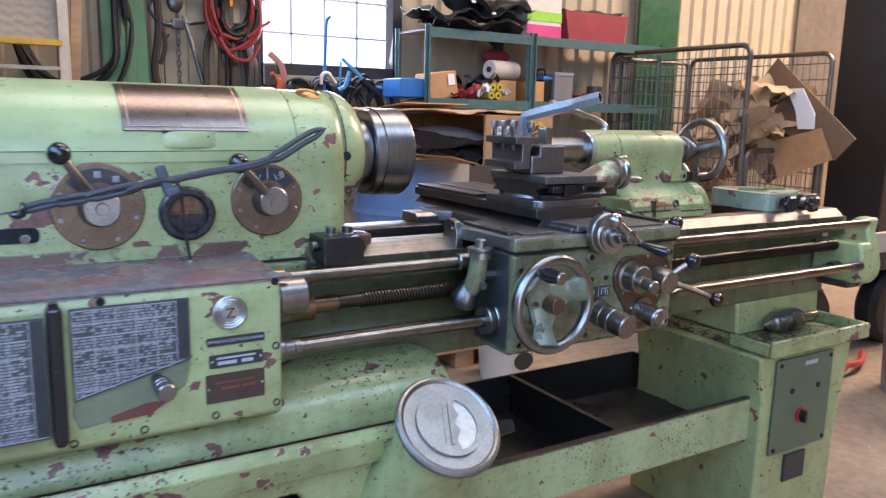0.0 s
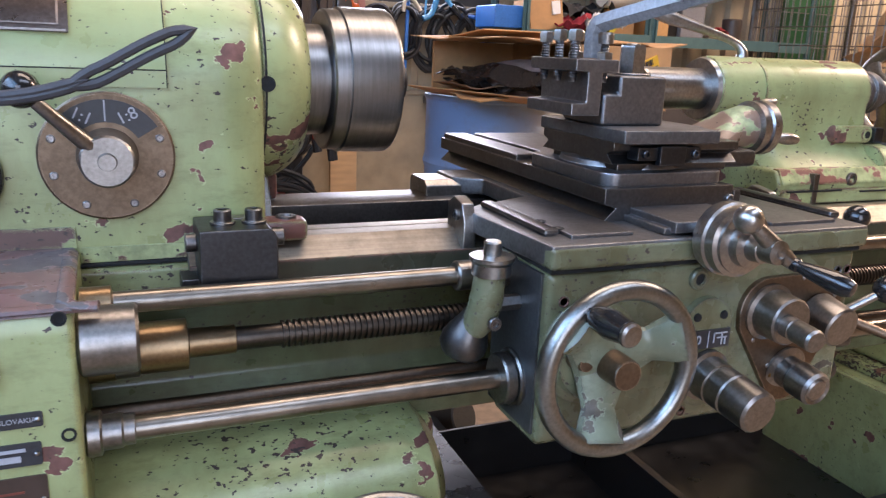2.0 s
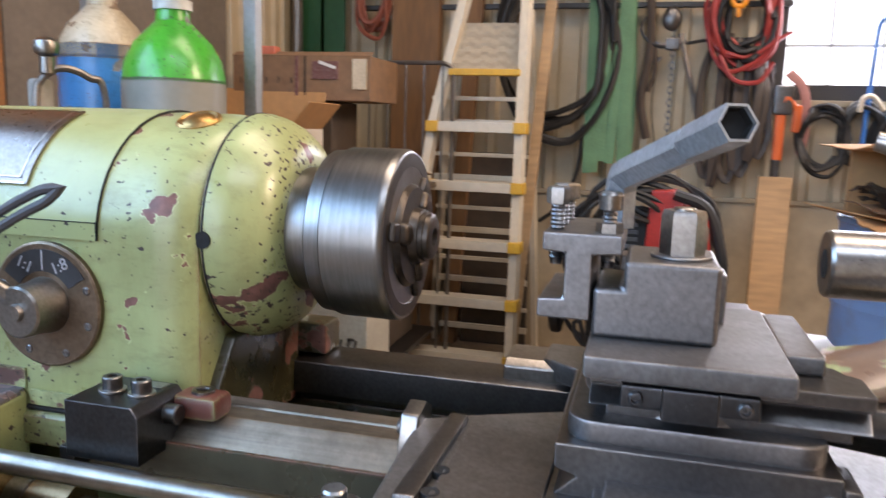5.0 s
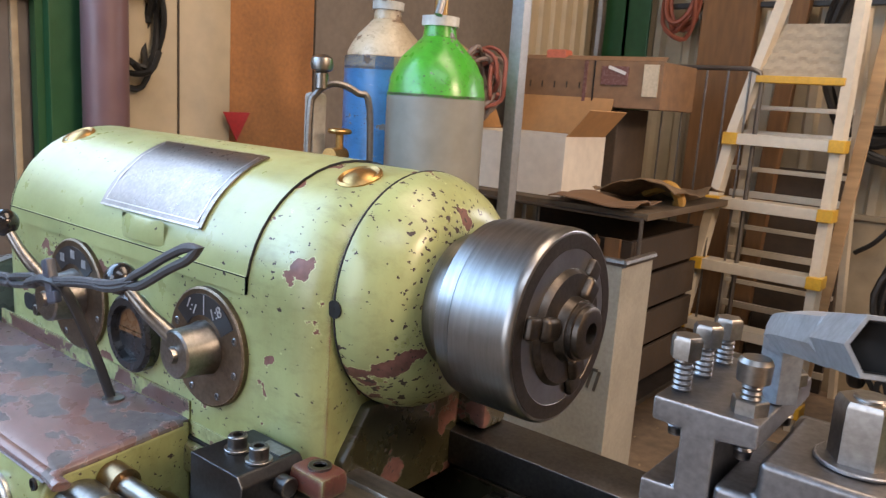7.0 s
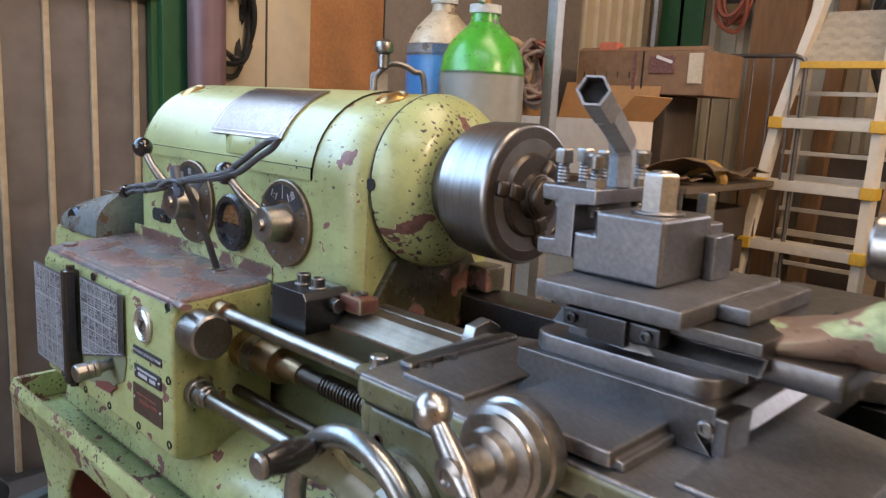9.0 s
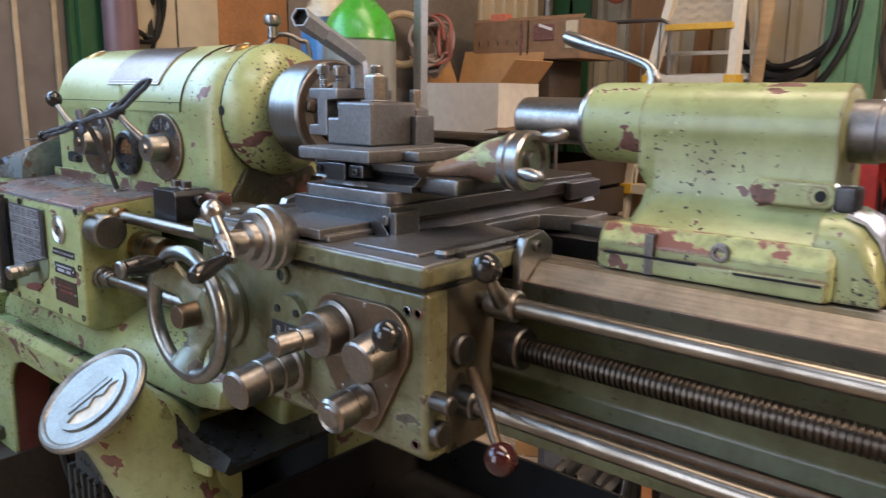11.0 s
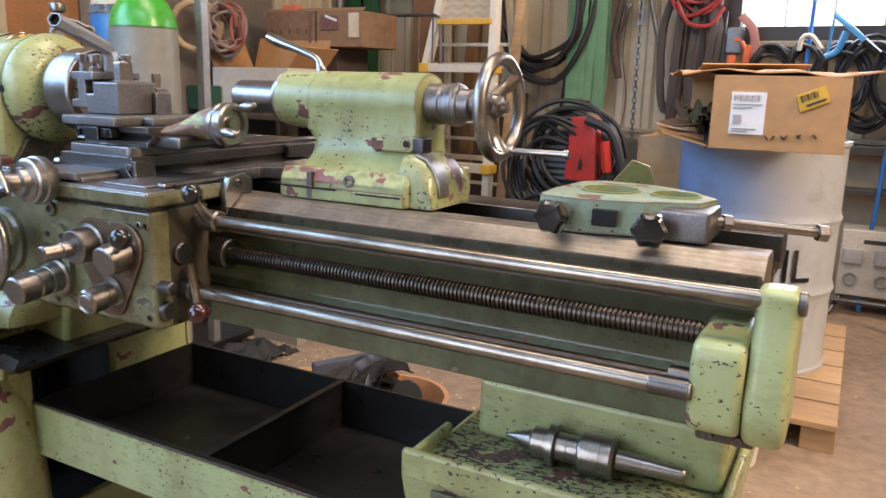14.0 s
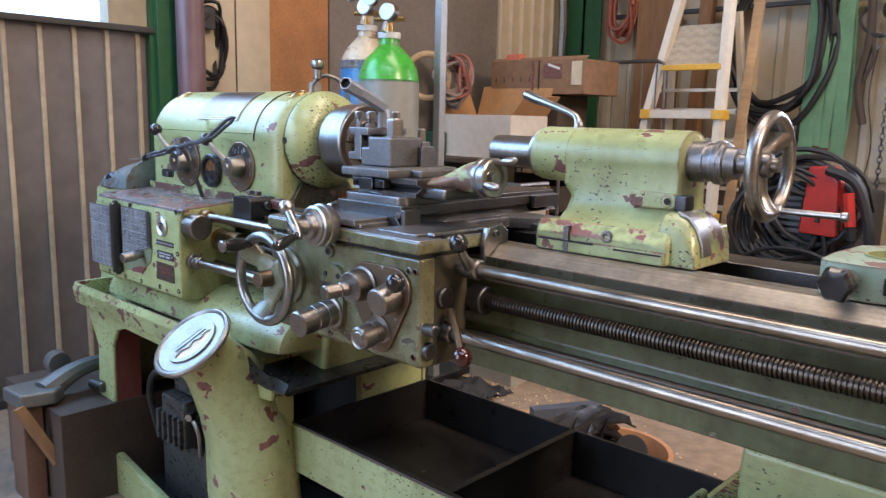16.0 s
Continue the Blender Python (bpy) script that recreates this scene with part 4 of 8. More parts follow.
# carriage stop block on the front way
stop = part("carriage_stop", merged(prism([(-0.083, 0.880), (-0.007, 0.880), (-0.007, 0.925), (-0.014, 0.934), (-0.083, 0.934)], "y", -0.095, -0.024, 0.002), block(-0.10, -0.083, -0.085, -0.05, 0.862, 0.884, 0.002)), black_oxide, lathe, "black steel carriage stop with socket screws")
for x in (-0.057, -0.026):
    part("stop_washer", rod((x, -0.062, 0.934), (x, -0.062, 0.9365), 0.0125, 24, 0.0005), cast_steel, stop)
    part("stop_screw", turned((x, -0.062, 0.9365), Z, [(0, 0.009), (0.011, 0.009), (0.012, 0.008), (0.012, 0.0048), (0.005, 0.0046), (0.005, 0)], 20), dark_steel, stop)
part("stop_plate", block(-0.050, -0.018, -0.045, -0.030, 0.9335, 0.9352, 0.0005), cast_steel, stop)
parts("stop_pin", (rod((-0.094, -0.06, 0.915), (-0.083, -0.06, 0.915), 0.0095, 16, 0.001), rod((-0.008, -0.052, 0.915), (0.006, -0.052, 0.915), 0.0095, 16, 0.001)), dark_steel, stop)

# ---- carriage: saddle, apron and their controls ----
CX0, CX1 = 0.240, 0.676
FY = -0.205
saddle_out = [(CX0, -0.213), (CX1, -0.213), (CX1, 0.0), (CX1 - 0.03, 0.015), (0.56, 0.04), (0.56, 0.17), (CX1 - 0.05, 0.2), (CX1 - 0.05, 0.262), (0.305, 0.262), (0.305, 0.2), (0.345, 0.17), (0.345, 0.04), (CX0 + 0.02, 0.0), (CX0 - 0.012, -0.02), (CX0 - 0.012, -0.06)]
saddle_steel = steel("scuffed_saddle_steel", (0.29, 0.29, 0.295), 0.44, 0.55, worn=True)
carriage = part("saddle", merged(prism(saddle_out, "z", 0.9055, 0.930, 0.004)), saddle_steel, lathe, "dark steel saddle worn at the edges")
part("saddle_rim", merged(prism([(CX0 - 0.001, -0.2145), (CX1 + 0.001, -0.2145), (CX1 + 0.001, -0.02), (CX0 - 0.001, -0.04)], "z", 0.9035, 0.9285, 0.006, 3)), paint_grimy, carriage, "green painted saddle rim, chipped bright at the corner")
for x0, x1 in ((CX0 + 0.035, 0.352), (0.545, CX1 - 0.03)):
    part("saddle_pad", block(x0, x1, -0.190, -0.03, 0.929, 0.9345, 0.002), grey_steel, carriage)
part("saddle_gutter", block(CX0 + 0.012, CX0 + 0.030, -0.175, -0.015, 0.929, 0.9375, 0.004), dark_steel, carriage)
part("saddle_gutter", block(CX1 - 0.022, CX1 - 0.004, -0.175, -0.0, 0.929, 0.940, 0.006), dark_steel, carriage)
for x, y in ((0.262, -0.125), (0.264, -0.16), (0.66, -0.15), (0.655, -0.06)):
    part("saddle_hole", turned((x + 0.012, y, 0.9290), Z, [(0, 0.007), (0.0062, 0.007), (0.0062, 0.005), (0.003, 0.0)], 14), hole_dark, carriage)
part("wiper", merged(rotated(prism([(-0.052, 0.885), (-0.052, 0.918), (-0.042, 0.94), (-0.018, 0.945), (0.0, 0.935), (0.0, 0.905)], "x", CX0 - 0.024, CX0 - 0.008, 0.002), (0, 0, 0), "Z", 0)), bright, carriage, "bright way wiper cover")
part("wiper", prism([(-0.062, 0.872), (-0.062, 0.918), (-0.05, 0.94), (-0.015, 0.945), (0.005, 0.93), (0.005, 0.908), (-0.022, 0.908), (-0.052, 0.884)], "x", CX1 + 0.002, CX1 + 0.016, 0.003), cast_steel, carriage)
parts("wiper_screw", (screw_head((CX1 + 0.016, -0.033, 0.928), X, 0.007, 0.005), screw_head((CX0 - 0.024, -0.033, 0.925), (-1, 0, 0), 0.007, 0.005)), dark_steel, carriage)
part("rear_wing", prism([(0.19, 0.895), (0.19, 0.918), (0.20, 0.926), (0.255, 0.926), (0.262, 0.918), (0.262, 0.885)], "x", 0.262, 0.66, 0.002), cast_steel, carriage, "rear saddle wing with flaking paint")

apron_section = [(FY, 0.712), (FY, 0.898), (-0.085, 0.903), (-0.085, 0.72), (-0.10, 0.702), (FY + 0.012, 0.702)]
apron = part("apron", prism(apron_section, "x", CX0 + 0.004, CX1 - 0.004, 0.008, 3, 40), paint_grimy, lathe, "oily green apron under the saddle")
part("apron_joint", block(CX0 + 0.004, CX1 - 0.004, FY - 0.003, -0.09, 0.8985, 0.9035, 0.001), hole_dark, apron)
for x, z in ((0.2625, 0.868), (0.6605, 0.874), (0.645, 0.874), (0.6585, 0.724), (0.555, 0.722), (0.432, 0.720), (0.265, 0.722)):
    part("apron_screw", turned((x, FY + 0.0006, z), (0, -1, 0), [(0, 0.0062), (0.0020, 0.0062), (0.0024, 0.0050), (0.0006, 0.0042), (0.0006, 0.0)], 16), oily_dark if x != 0.645 else dark_steel, apron)
part("oil_cup", turned((0.4325, FY, 0.880), (0, -1, 0), [(0, 0.0125), (0.004, 0.0125), (0.006, 0.0105), (0.006, 0.007), (0.002, 0.006), (0.002, 0)], 20), paint_grimy, apron)
part("oil_hole", turned((0.4325, FY - 0.0025, 0.880), (0, -1, 0), [(0, 0.0058), (0.0012, 0.0058), (0.0012, 0)], 14), hole_dark, apron)


def hand_wheel(name, centre, axis, big, small, spokes, hub_r, parent, turn0=0.0, dish=0.02, mat=None, wide=1.3, spoke_mat=None):
    """A dished rim with three curved spokes and a hub."""
    a, m = Vector(axis).normalized(), frame_of(axis)
    c = Vector(centre)
    rim = part(name, ring(c, a, big - small, small, 64, 14), mat or bright, parent)
    for k in range(spokes):
        ang = radians(turn0) + 2 * math.pi * k / spokes
        out = m @ Vector((math.cos(ang), math.sin(ang), 0))
        side = m @ Vector((-math.sin(ang), math.cos(ang), 0))
        part("spoke", tube([c - a * dish + out * hub_r * 0.4, c - a * dish * 0.6 + out * big * 0.52, c + out * (big - small * 1.3)], small * wide, 14, 6, flat=0.5, radii=[1.5, 0.9, 1.45], up=side), spoke_mat or mat or bright, parent)
    return rim


worn_wheel = chipped_paint("worn_wheel_enamel", (0.25, 0.29, 0.20), 0.60, 0.6, 0.9, 0.26, (0.14, 0.12, 0.09))
wheel_rim_steel = steel("hand_worn_rim", (0.36, 0.37, 0.36), 0.28, 0.5)
wheel = hand_wheel("apron_hand_wheel", (0.297, -0.262, 0.812), (0, -1, 0), 0.0940, 0.0105, 3, 0.03, apron, 20, 0.028, wheel_rim_steel, 2.1, worn_wheel)
part("wheel_hub", merged(turned((0.297, FY, 0.812), (0, -1, 0), [(0, 0.058), (0.008, 0.058), (0.012, 0.050), (0.022, 0.047), (0.024, 0.02)], 36)), paint_grimy, apron, "green hub disc behind the wheel")
part("wheel_boss", merged(turned((0.297, -0.225, 0.812), (0, -1, 0), [(0, 0.024), (0.02, 0.022), (0.022, 0.017), (0.050, 0.0165), (0.053, 0.015), (0.053, 0)], 28), turned((0.268, -0.225, 0.816), (0, -1, 0), [(0, 0.012), (0.012, 0.011), (0.024, 0.008), (0.025, 0)], 20)), worn_plate, apron)
part("wheel_handle", merged(turned((0.252, -0.262, 0.878), (0.06, -1, 0.0), [(0, 0.009), (0.008, 0.010), (0.010, 0.007), (0.02, 0.012), (0.04, 0.0145), (0.060, 0.011), (0.064, 0.012)], 20)), black_plastic, apron, "black plastic crank handle")
part("handle_cap", turned((0.2557, -0.3255, 0.878), (0.06, -1, 0.0), [(0, 0.0115), (0.004, 0.0115), (0.006, 0.009), (0.007, 0)], 18), bright, apron)

# feed knob with its plate
knob_plate = part("knob_plate", prism(arc(0.448, 0.826, 0.033, 0, 180, 12) + [(0.415, 0.760)] + arc(0.448, 0.762, 0.033, 180, 360, 12), "y", FY - 0.010, FY + 0.002, 0.003), paint_grimy, apron)
part("zero_sign", prism([(0.420, 0.800), (0.478, 0.800), (0.478, 0.822), (0.420, 0.822)], "y", FY - 0.0118, FY - 0.009), plate_black, apron, "small black plate with a nought and a line mark")
lettering("zero_print", "0", 0.015, (0.434, FY - 0.0124, 0.811), (90, 0, 0), ink_light, apron)
part("sign_mark", merged(*[block(a, b, FY - 0.0128, FY - 0.0115, c, d) for a, b, c, d in ((0.4475, 0.4483, 0.801, 0.821), (0.455, 0.474, 0.8165, 0.818), (0.455, 0.4565, 0.806, 0.818), (0.460, 0.474, 0.811, 0.8125), (0.466, 0.4675, 0.803, 0.818), (0.471, 0.4725, 0.803, 0.812))]), ink_light, apron)
parts("plate_screw", ([turned((x, FY - 0.010, z), (0, -1, 0), [(0, 0.005), (0.002, 0.005), (0.002, 0.003), (0.0008, 0)], 12) for x, z in ((0.430, 0.838), (0.467, 0.838))]), hole_dark, apron)
part("feed_knob", turned((0.450, FY - 0.008, 0.768), (0.04, -1, -0.12), [(0, 0.031), (0.006, 0.031), (0.008, 0.026), (0.026, 0.0250), (0.027, 0.0232), (0.029, 0.0245), (0.048, 0.0245), (0.050, 0.0230), (0.052, 0.0245), (0.084, 0.0240), (0.087, 0.021), (0.087, 0)], 36), cast_steel, apron, "large turned steel feed knob")

# heart-shaped plate with three knobs
heart = [(0.495, 0.835)] + arc(0.535, 0.835, 0.040, 180, 90, 6) + arc(0.615, 0.838, 0.038, 90, 0, 6) + [(0.652, 0.820)] + arc(0.578, 0.748, 0.032, -20, -160, 8) + [(0.497, 0.815)]
part("lever_plate", prism(heart, "y", FY - 0.007, FY + 0.002, 0.0015), worn_plate, apron, "brown worn plate under the knobs")
parts("plate_pin", ([screw_head((x, FY - 0.007, z), (0, -1, 0), 0.003, 0.001, False) for x, z in ((0.520, 0.80), (0.585, 0.871), (0.64, 0.845), (0.62, 0.785), (0.548, 0.765))]), bright, apron)
part("upper_knob", merged(turned((0.537, FY - 0.006, 0.834), (0.0, -1, -0.05), [(0, 0.034), (0.004, 0.034), (0.006, 0.029), (0.034, 0.028), (0.036, 0.026), (0.036, 0.013)], 36), turned((0.530, FY - 0.040, 0.830), (-0.12, -1, -0.05), [(0, 0.013), (0.016, 0.013), (0.017, 0.0115), (0.019, 0.013), (0.046, 0.013), (0.049, 0.011), (0.049, 0)], 26)), cast_steel, apron)
part("lever_knob", turned((0.613, FY - 0.005, 0.826), (0.0, -1, -0.18), [(0, 0.024), (0.003, 0.0262), (0.040, 0.0245), (0.042, 0.022), (0.042, 0)], 32), cast_steel, apron)
part("knob_lever", merged(rod((0.628, -0.238, 0.835), (0.662, -0.256, 0.861), 0.0055, 14)), bright, apron)
part("lever_ball", ball((0.667, -0.258, 0.864), 0.0165), black_plastic, apron, "black plastic lever ball")
part("lower_knob", turned((0.578, FY - 0.005, 0.756), (0.0, -1, -0.12), [(0, 0.030), (0.003, 0.030), (0.005, 0.020), (0.018, 0.020), (0.019, 0.018), (0.022, 0.0215), (0.048, 0.021), (0.052, 0.018), (0.050, 0.014), (0.052, 0.012), (0.053, 0)], 32), cast_steel, apron)
parts("number_mark", ([block(0.578 + 0.0255 * math.cos(radians(a)) - 0.0015, 0.578 + 0.0255 * math.cos(radians(a)) + 0.0015, FY - 0.0092, FY - 0.0078, 0.756 + 0.0255 * math.sin(radians(a)) - 0.0022, 0.756 + 0.0255 * math.sin(radians(a)) + 0.0022) for a in range(-10, 200, 22)]), brass, apron)

# cross-slide crank
cc = Vector((0.442, -0.213, 0.932))
part("cross_dial", turned(cc + Vector((0, 0.006, 0)), (0, -1, 0), [(0, 0.026), (0.012, 0.028), (0.014, 0.038), (0.022, 0.040), (0.030, 0.040), (0.032, 0.0375), (0.044, 0.0375), (0.046, 0.033), (0.050, 0.033), (0.052, 0.024), (0.062, 0.023), (0.064, 0.015), (0.078, 0.014), (0.080, 0.010), (0.080, 0)], 48), bright, apron, "graduated steel dial of the cross slide")
crank_a, crank_b = Vector((0.411, -0.288, 0.966)), Vector((0.468, -0.302, 0.918))
part("cross_crank", merged(tube([crank_a, cc + Vector((0.003, -0.082, 0.004)), crank_b], 0.0075, 14, 6, radii=[0.9, 1.35, 0.8]), ball(crank_a, 0.0145), turned(cc + Vector((0, -0.066, 0.002)), (0, -1, 0), [(0, 0.0135), (0.024, 0.0125), (0.026, 0.006), (0.024, 0.005), (0.024, 0)], 24)), bright, apron, "polished ball crank")
part("crank_grip", turned(crank_b - Vector((0.006, 0.0, -0.004)), (0.30, -1.0, -0.20), [(0, 0.007), (0.006, 0.0072), (0.008, 0.006), (0.02, 0.0082), (0.042, 0.0108), (0.055, 0.0105), (0.062, 0.007), (0.064, 0)], 20), black_plastic, apron, "black plastic crank grip")

# rod lever with oiler at the left of the apron, lever and clamp at the right
part("rod_lever", tube([(0.203, -0.153, 0.890), (0.201, -0.151, 0.860), (0.197, -0.145, 0.835), (0.191, -0.132, 0.812)], 0.0175, 16, 6, radii=[0.95, 1.05, 1.0, 0.75]), paint_grimy, lathe, "green control rod lever")
part("lever_oiler", turned((0.203, -0.155, 0.888), Z, [(0, 0.021), (0.012, 0.021), (0.016, 0.024), (0.020, 0.024), (0.021, 0.0095), (0.034, 0.0095), (0.036, 0.008), (0.036, 0)], 28), bright, lathe, "steel oiler cap")
part("lever_pin", rod((0.205, -0.148, 0.852), (0.246, -0.148, 0.852), 0.009, 6), cast_steel, lathe)
part("rod_bush", rod((0.18, -0.112, 0.8750), (0.245, -0.112, 0.8750), 0.0165, 20, 0.002), cast_steel, lathe)
part("lever_weight", turned((0.196, -0.138, 0.842), (-0.20, 0.28, -1), [(0, 0.012), (0.012, 0.016), (0.024, 0.022), (0.036, 0.0265), (0.046, 0.0265), (0.054, 0.022), (0.058, 0.012), (0.059, 0)], 28), dark_steel, lathe, "dark bell-shaped lever foot")
part("lever_screw", screw_head((0.202, -0.170, 0.838), (0, -1, 0), 0.0075, 0.004), dark_steel, lathe)
part("rod_flange", merged(rod((0.222, -0.145, 0.7625), (0.236, -0.145, 0.7625), 0.029, 30, 0.002), rod((0.236, -0.145, 0.7625), (0.245, -0.145, 0.7625), 0.033, 30, 0.002)), cast_steel, apron)
parts("side_boss", (rod((CX1 - 0.006, -0.145, 0.7625), (CX1 + 0.022, -0.145, 0.7625), 0.018, 24, 0.002), rod((CX1 - 0.006, -0.15, 0.825), (CX1 + 0.008, -0.15, 0.825), 0.018, 20, 0.002), rod((CX1 - 0.006, -0.19, 0.775), (CX1 + 0.022, -0.19, 0.775), 0.011, 16, 0.002), rod((CX1 - 0.006, -0.185, 0.735), (CX1 + 0.007, -0.185, 0.735), 0.015, 18, 0.002), rod((CX1 - 0.006, -0.066, 0.81), (CX1 + 0.03, -0.066, 0.81), 0.026, 24, 0.002)), dark_steel, apron)
oil_black_side = plain("oil_black_side", (0.05, 0.042, 0.028), 0.35, 0, 0.5, 12)
part("apron_side_grime", block(CX1 - 0.0055, CX1 - 0.002, FY + 0.035, -0.088, 0.705, 0.898, 0.001), oil_black_side, apron, "side plate black with oil")
part("apron_side_grime", block(CX0 + 0.0010, CX0 + 0.0050, FY + 0.012, -0.088, 0.715, 0.896, 0.001), steel("bare_apron_side", (0.12, 0.125, 0.13), 0.42, 0.7, metal=0.7), apron, "bare dark steel side of the apron")
part("switch_lever", merged(rod((CX1 + 0.01, -0.112, 0.8750), (CX1 + 0.05, -0.112, 0.8750), 0.018, 22, 0.003), tube([(0.712, -0.125, 0.882), (0.716, -0.145, 0.90), (0.717, -0.157, 0.917)], 0.0075, 12, 6, radii=[1.5, 1, 0.8])), cast_steel, lathe)
part("lever_ball", ball((0.717, -0.161, 0.926), 0.0165), black_plastic, lathe, "black plastic lever ball")
part("feed_lever", tube([(0.69, -0.145, 0.799), (0.715, -0.166, 0.793), (0.748, -0.193, 0.781), (0.783, -0.222, 0.765)], 0.0066, 12, 6, radii=[1.3, 1.1, 1.0, 0.8]), worn_plate, lathe)
part("lever_ball", ball((0.791, -0.228, 0.760), 0.0165), red_plastic, lathe, "dark red plastic lever ball")

# ---- cross slide, compound rest and tool post ----
cross = part("cross_slide", merged(prism([(0.356, 0.930), (0.372, 0.945), (0.356, 0.950), (0.356, 0.968), (0.541, 0.968), (0.541, 0.950), (0.528, 0.945), (0.541, 0.930)], "y", -0.126, 0.37, 0.0015), block(0.36, 0.40, 0.10, 0.365, 0.966, 0.976, 0.002), block(0.415, 0.535, 0.10, 0.365, 0.966, 0.976, 0.002)), dark_steel, lathe, "dark steel cross slide with T-slot")
part("slide_cover", merged(block(0.392, 0.505, -0.208, -0.12, 0.9335, 0.946, 0.002), block(0.384, 0.512, -0.20, -0.12, 0.930, 0.938, 0.002)), grey_steel, cross, "thin steel cover plate")
parts("gib_screw", (rod((0.541, -0.10, 0.945), (0.549, -0.10, 0.945), 0.0115, 18, 0.001), screw_head((0.535, -0.126, 0.951), (0, -1, 0), 0.006, 0.004), rod((0.541, 0.30, 0.955), (0.552, 0.30, 0.955), 0.010, 18, 0.001)), cast_steel, cross)
parts("gib_block", (block(0.541, 0.552, -0.128, -0.085, 0.932, 0.962, 0.002), block(0.541, 0.555, 0.27, 0.36, 0.94, 0.968, 0.003)), dark_steel, cross)
part("swivel_base", merged(prism(rounded(0.362, 0.535, -0.118, 0.075, 0.02), "z", 0.967, 0.984, 0.003), turned((0.448, -0.022, 0.984), Z, [(0, 0.080), (0.006, 0.078), (0.012, 0.070)], 48)), grey_steel, cross, "swivel base with worn edges")
compound = part("compound_slide", merged(
    prism([(-0.105, 0.992), (-0.092, 1.003), (-0.105, 1.008), (-0.105, 1.018), (0.058, 1.018), (0.058, 1.008), (0.045, 1.003), (0.058, 0.992)], "x", 0.376, 0.560, 0.001),
    block(0.388, 0.55, -0.098, 0.05, 0.982, 0.996, 0.002)), dark_steel, lathe)
part("compound_top", merged(block(0.372, 0.508, -0.130, 0.062, 1.018, 1.034, 0.003), block(0.508, 0.535, -0.07, 0.062, 1.018, 1.032, 0.003)), steel("scuffed_slide_steel", (0.22, 0.215, 0.215), 0.52, 0.7, worn=True), compound, "scuffed steel top slide")
part("compound_clamp", merged(block(0.398, 0.488, -0.122, -0.10, 0.998, 1.014, 0.002), block(0.425, 0.462, -0.128, -0.118, 0.993, 1.016, 0.002), *[screw_head((x, -0.1225, 1.006), (0, -1, 0), 0.005, 0.004) for x in (0.408, 0.443, 0.478)]), black_oxide, compound)
part("compound_arm", loft([[(x, -0.022 + w * math.cos(a), z + h * math.sin(a)) for a in [2 * math.pi * k / 20 for k in range(20)]] for x, w, z, h in ((0.505, 0.070, 1.004, 0.012), (0.545, 0.062, 1.006, 0.013), (0.58, 0.048, 1.012, 0.018), (0.61, 0.034, 1.022, 0.026), (0.635, 0.030, 1.026, 0.030), (0.648, 0.029, 1.026, 0.029))]), chipped_paint("brown_worn_arm", (0.26, 0.175, 0.13), 0.535, 0.64, 0.6, 0.30, (0.36, 0.44, 0.24)), compound, "arm worn to brown primer with green flecks")
part("arm_web", block(0.52, 0.612, -0.085, 0.02, 0.982, 1.004, 0.006), dark_steel, compound)
part("compound_dial", turned((0.646, -0.022, 1.026), X, [(0, 0.030), (0.002, 0.036), (0.010, 0.036), (0.012, 0.034), (0.016, 0.034), (0.018, 0.037), (0.030, 0.037), (0.032, 0.034), (0.032, 0.026), (0.024, 0.024), (0.024, 0.014), (0.034, 0.012), (0.035, 0)], 44), bright, compound, "turned steel compound dial")
for a, l in ((60, 0.042), (200, 0.042)):
    o = Vector((0.672, -0.022 + 0.030 * math.cos(radians(a)), 1.026 + 0.030 * math.sin(radians(a))))
    part("compound_handle", turned(o, (1, 0.1 * math.cos(radians(a)), 0.25 * math.sin(radians(a))), [(0, 0.005), (0.006, 0.0052), (0.012, 0.0075), (0.024, 0.0085), (0.036, 0.0065), (0.041, 0.003), (0.042, 0)], 16), bright, compound)
tool_post = part("tool_post", prism([(0.373, 1.034), (0.373, 1.071), (0.394, 1.071), (0.394, 1.092), (0.461, 1.092), (0.461, 1.034)], "y", -0.080, 0.006, 0.004, 3), grey_steel, lathe, "square notched steel tool post")
part("post_back", block(0.388, 0.460, 0.0075, 0.034, 1.034, 1.083, 0.003), grey_steel, tool_post)
part("post_step", block(0.4615, 0.472, -0.005, 0.032, 1.034, 1.074, 0.002), grey_steel, tool_post)
holder = part("tool_holder", prism([(0.334, 1.1095), (0.392, 1.1095), (0.392, 1.0955), (0.371, 1.0940), (0.371, 1.045), (0.332, 1.045), (0.332, 1.0595), (0.351, 1.0605), (0.351, 1.0945), (0.334, 1.0955)], "y", -0.078, 0.030, 0.002), grey_steel, tool_post, "slotted tool holder with clamp screws")
for x, y, top, head in ((0.342, -0.058, 1.142, 6), (0.342, -0.024, 1.142, 6), (0.343, 0.010, 1.140, 6), (0.381, -0.062, 1.140, 24), (0.384, 0.006, 1.143, 24)):
    screw_ = part("clamp_screw", turned((x, y, 1.083), Z, [(0, 0.0042), (0.003, 0.0046)] + [(0.004 + 0.0016 * k, 0.0056 if k % 2 else 0.0047) for k in range(26)] + [(top - 1.083 - 0.0125, 0.0050)], 16), dark_steel, holder)
    part("screw_cap", turned((x, y, top - 0.013), Z, [(0, 0.0088), (0.0105, 0.0092), (0.013, 0.0076), (0.013, 0)], head), cast_steel, holder)
    if head == 24:
        part("lock_nut", hexagon((x, y, 1.1096), Z, 0.0100, 0.008), cast_steel, holder)
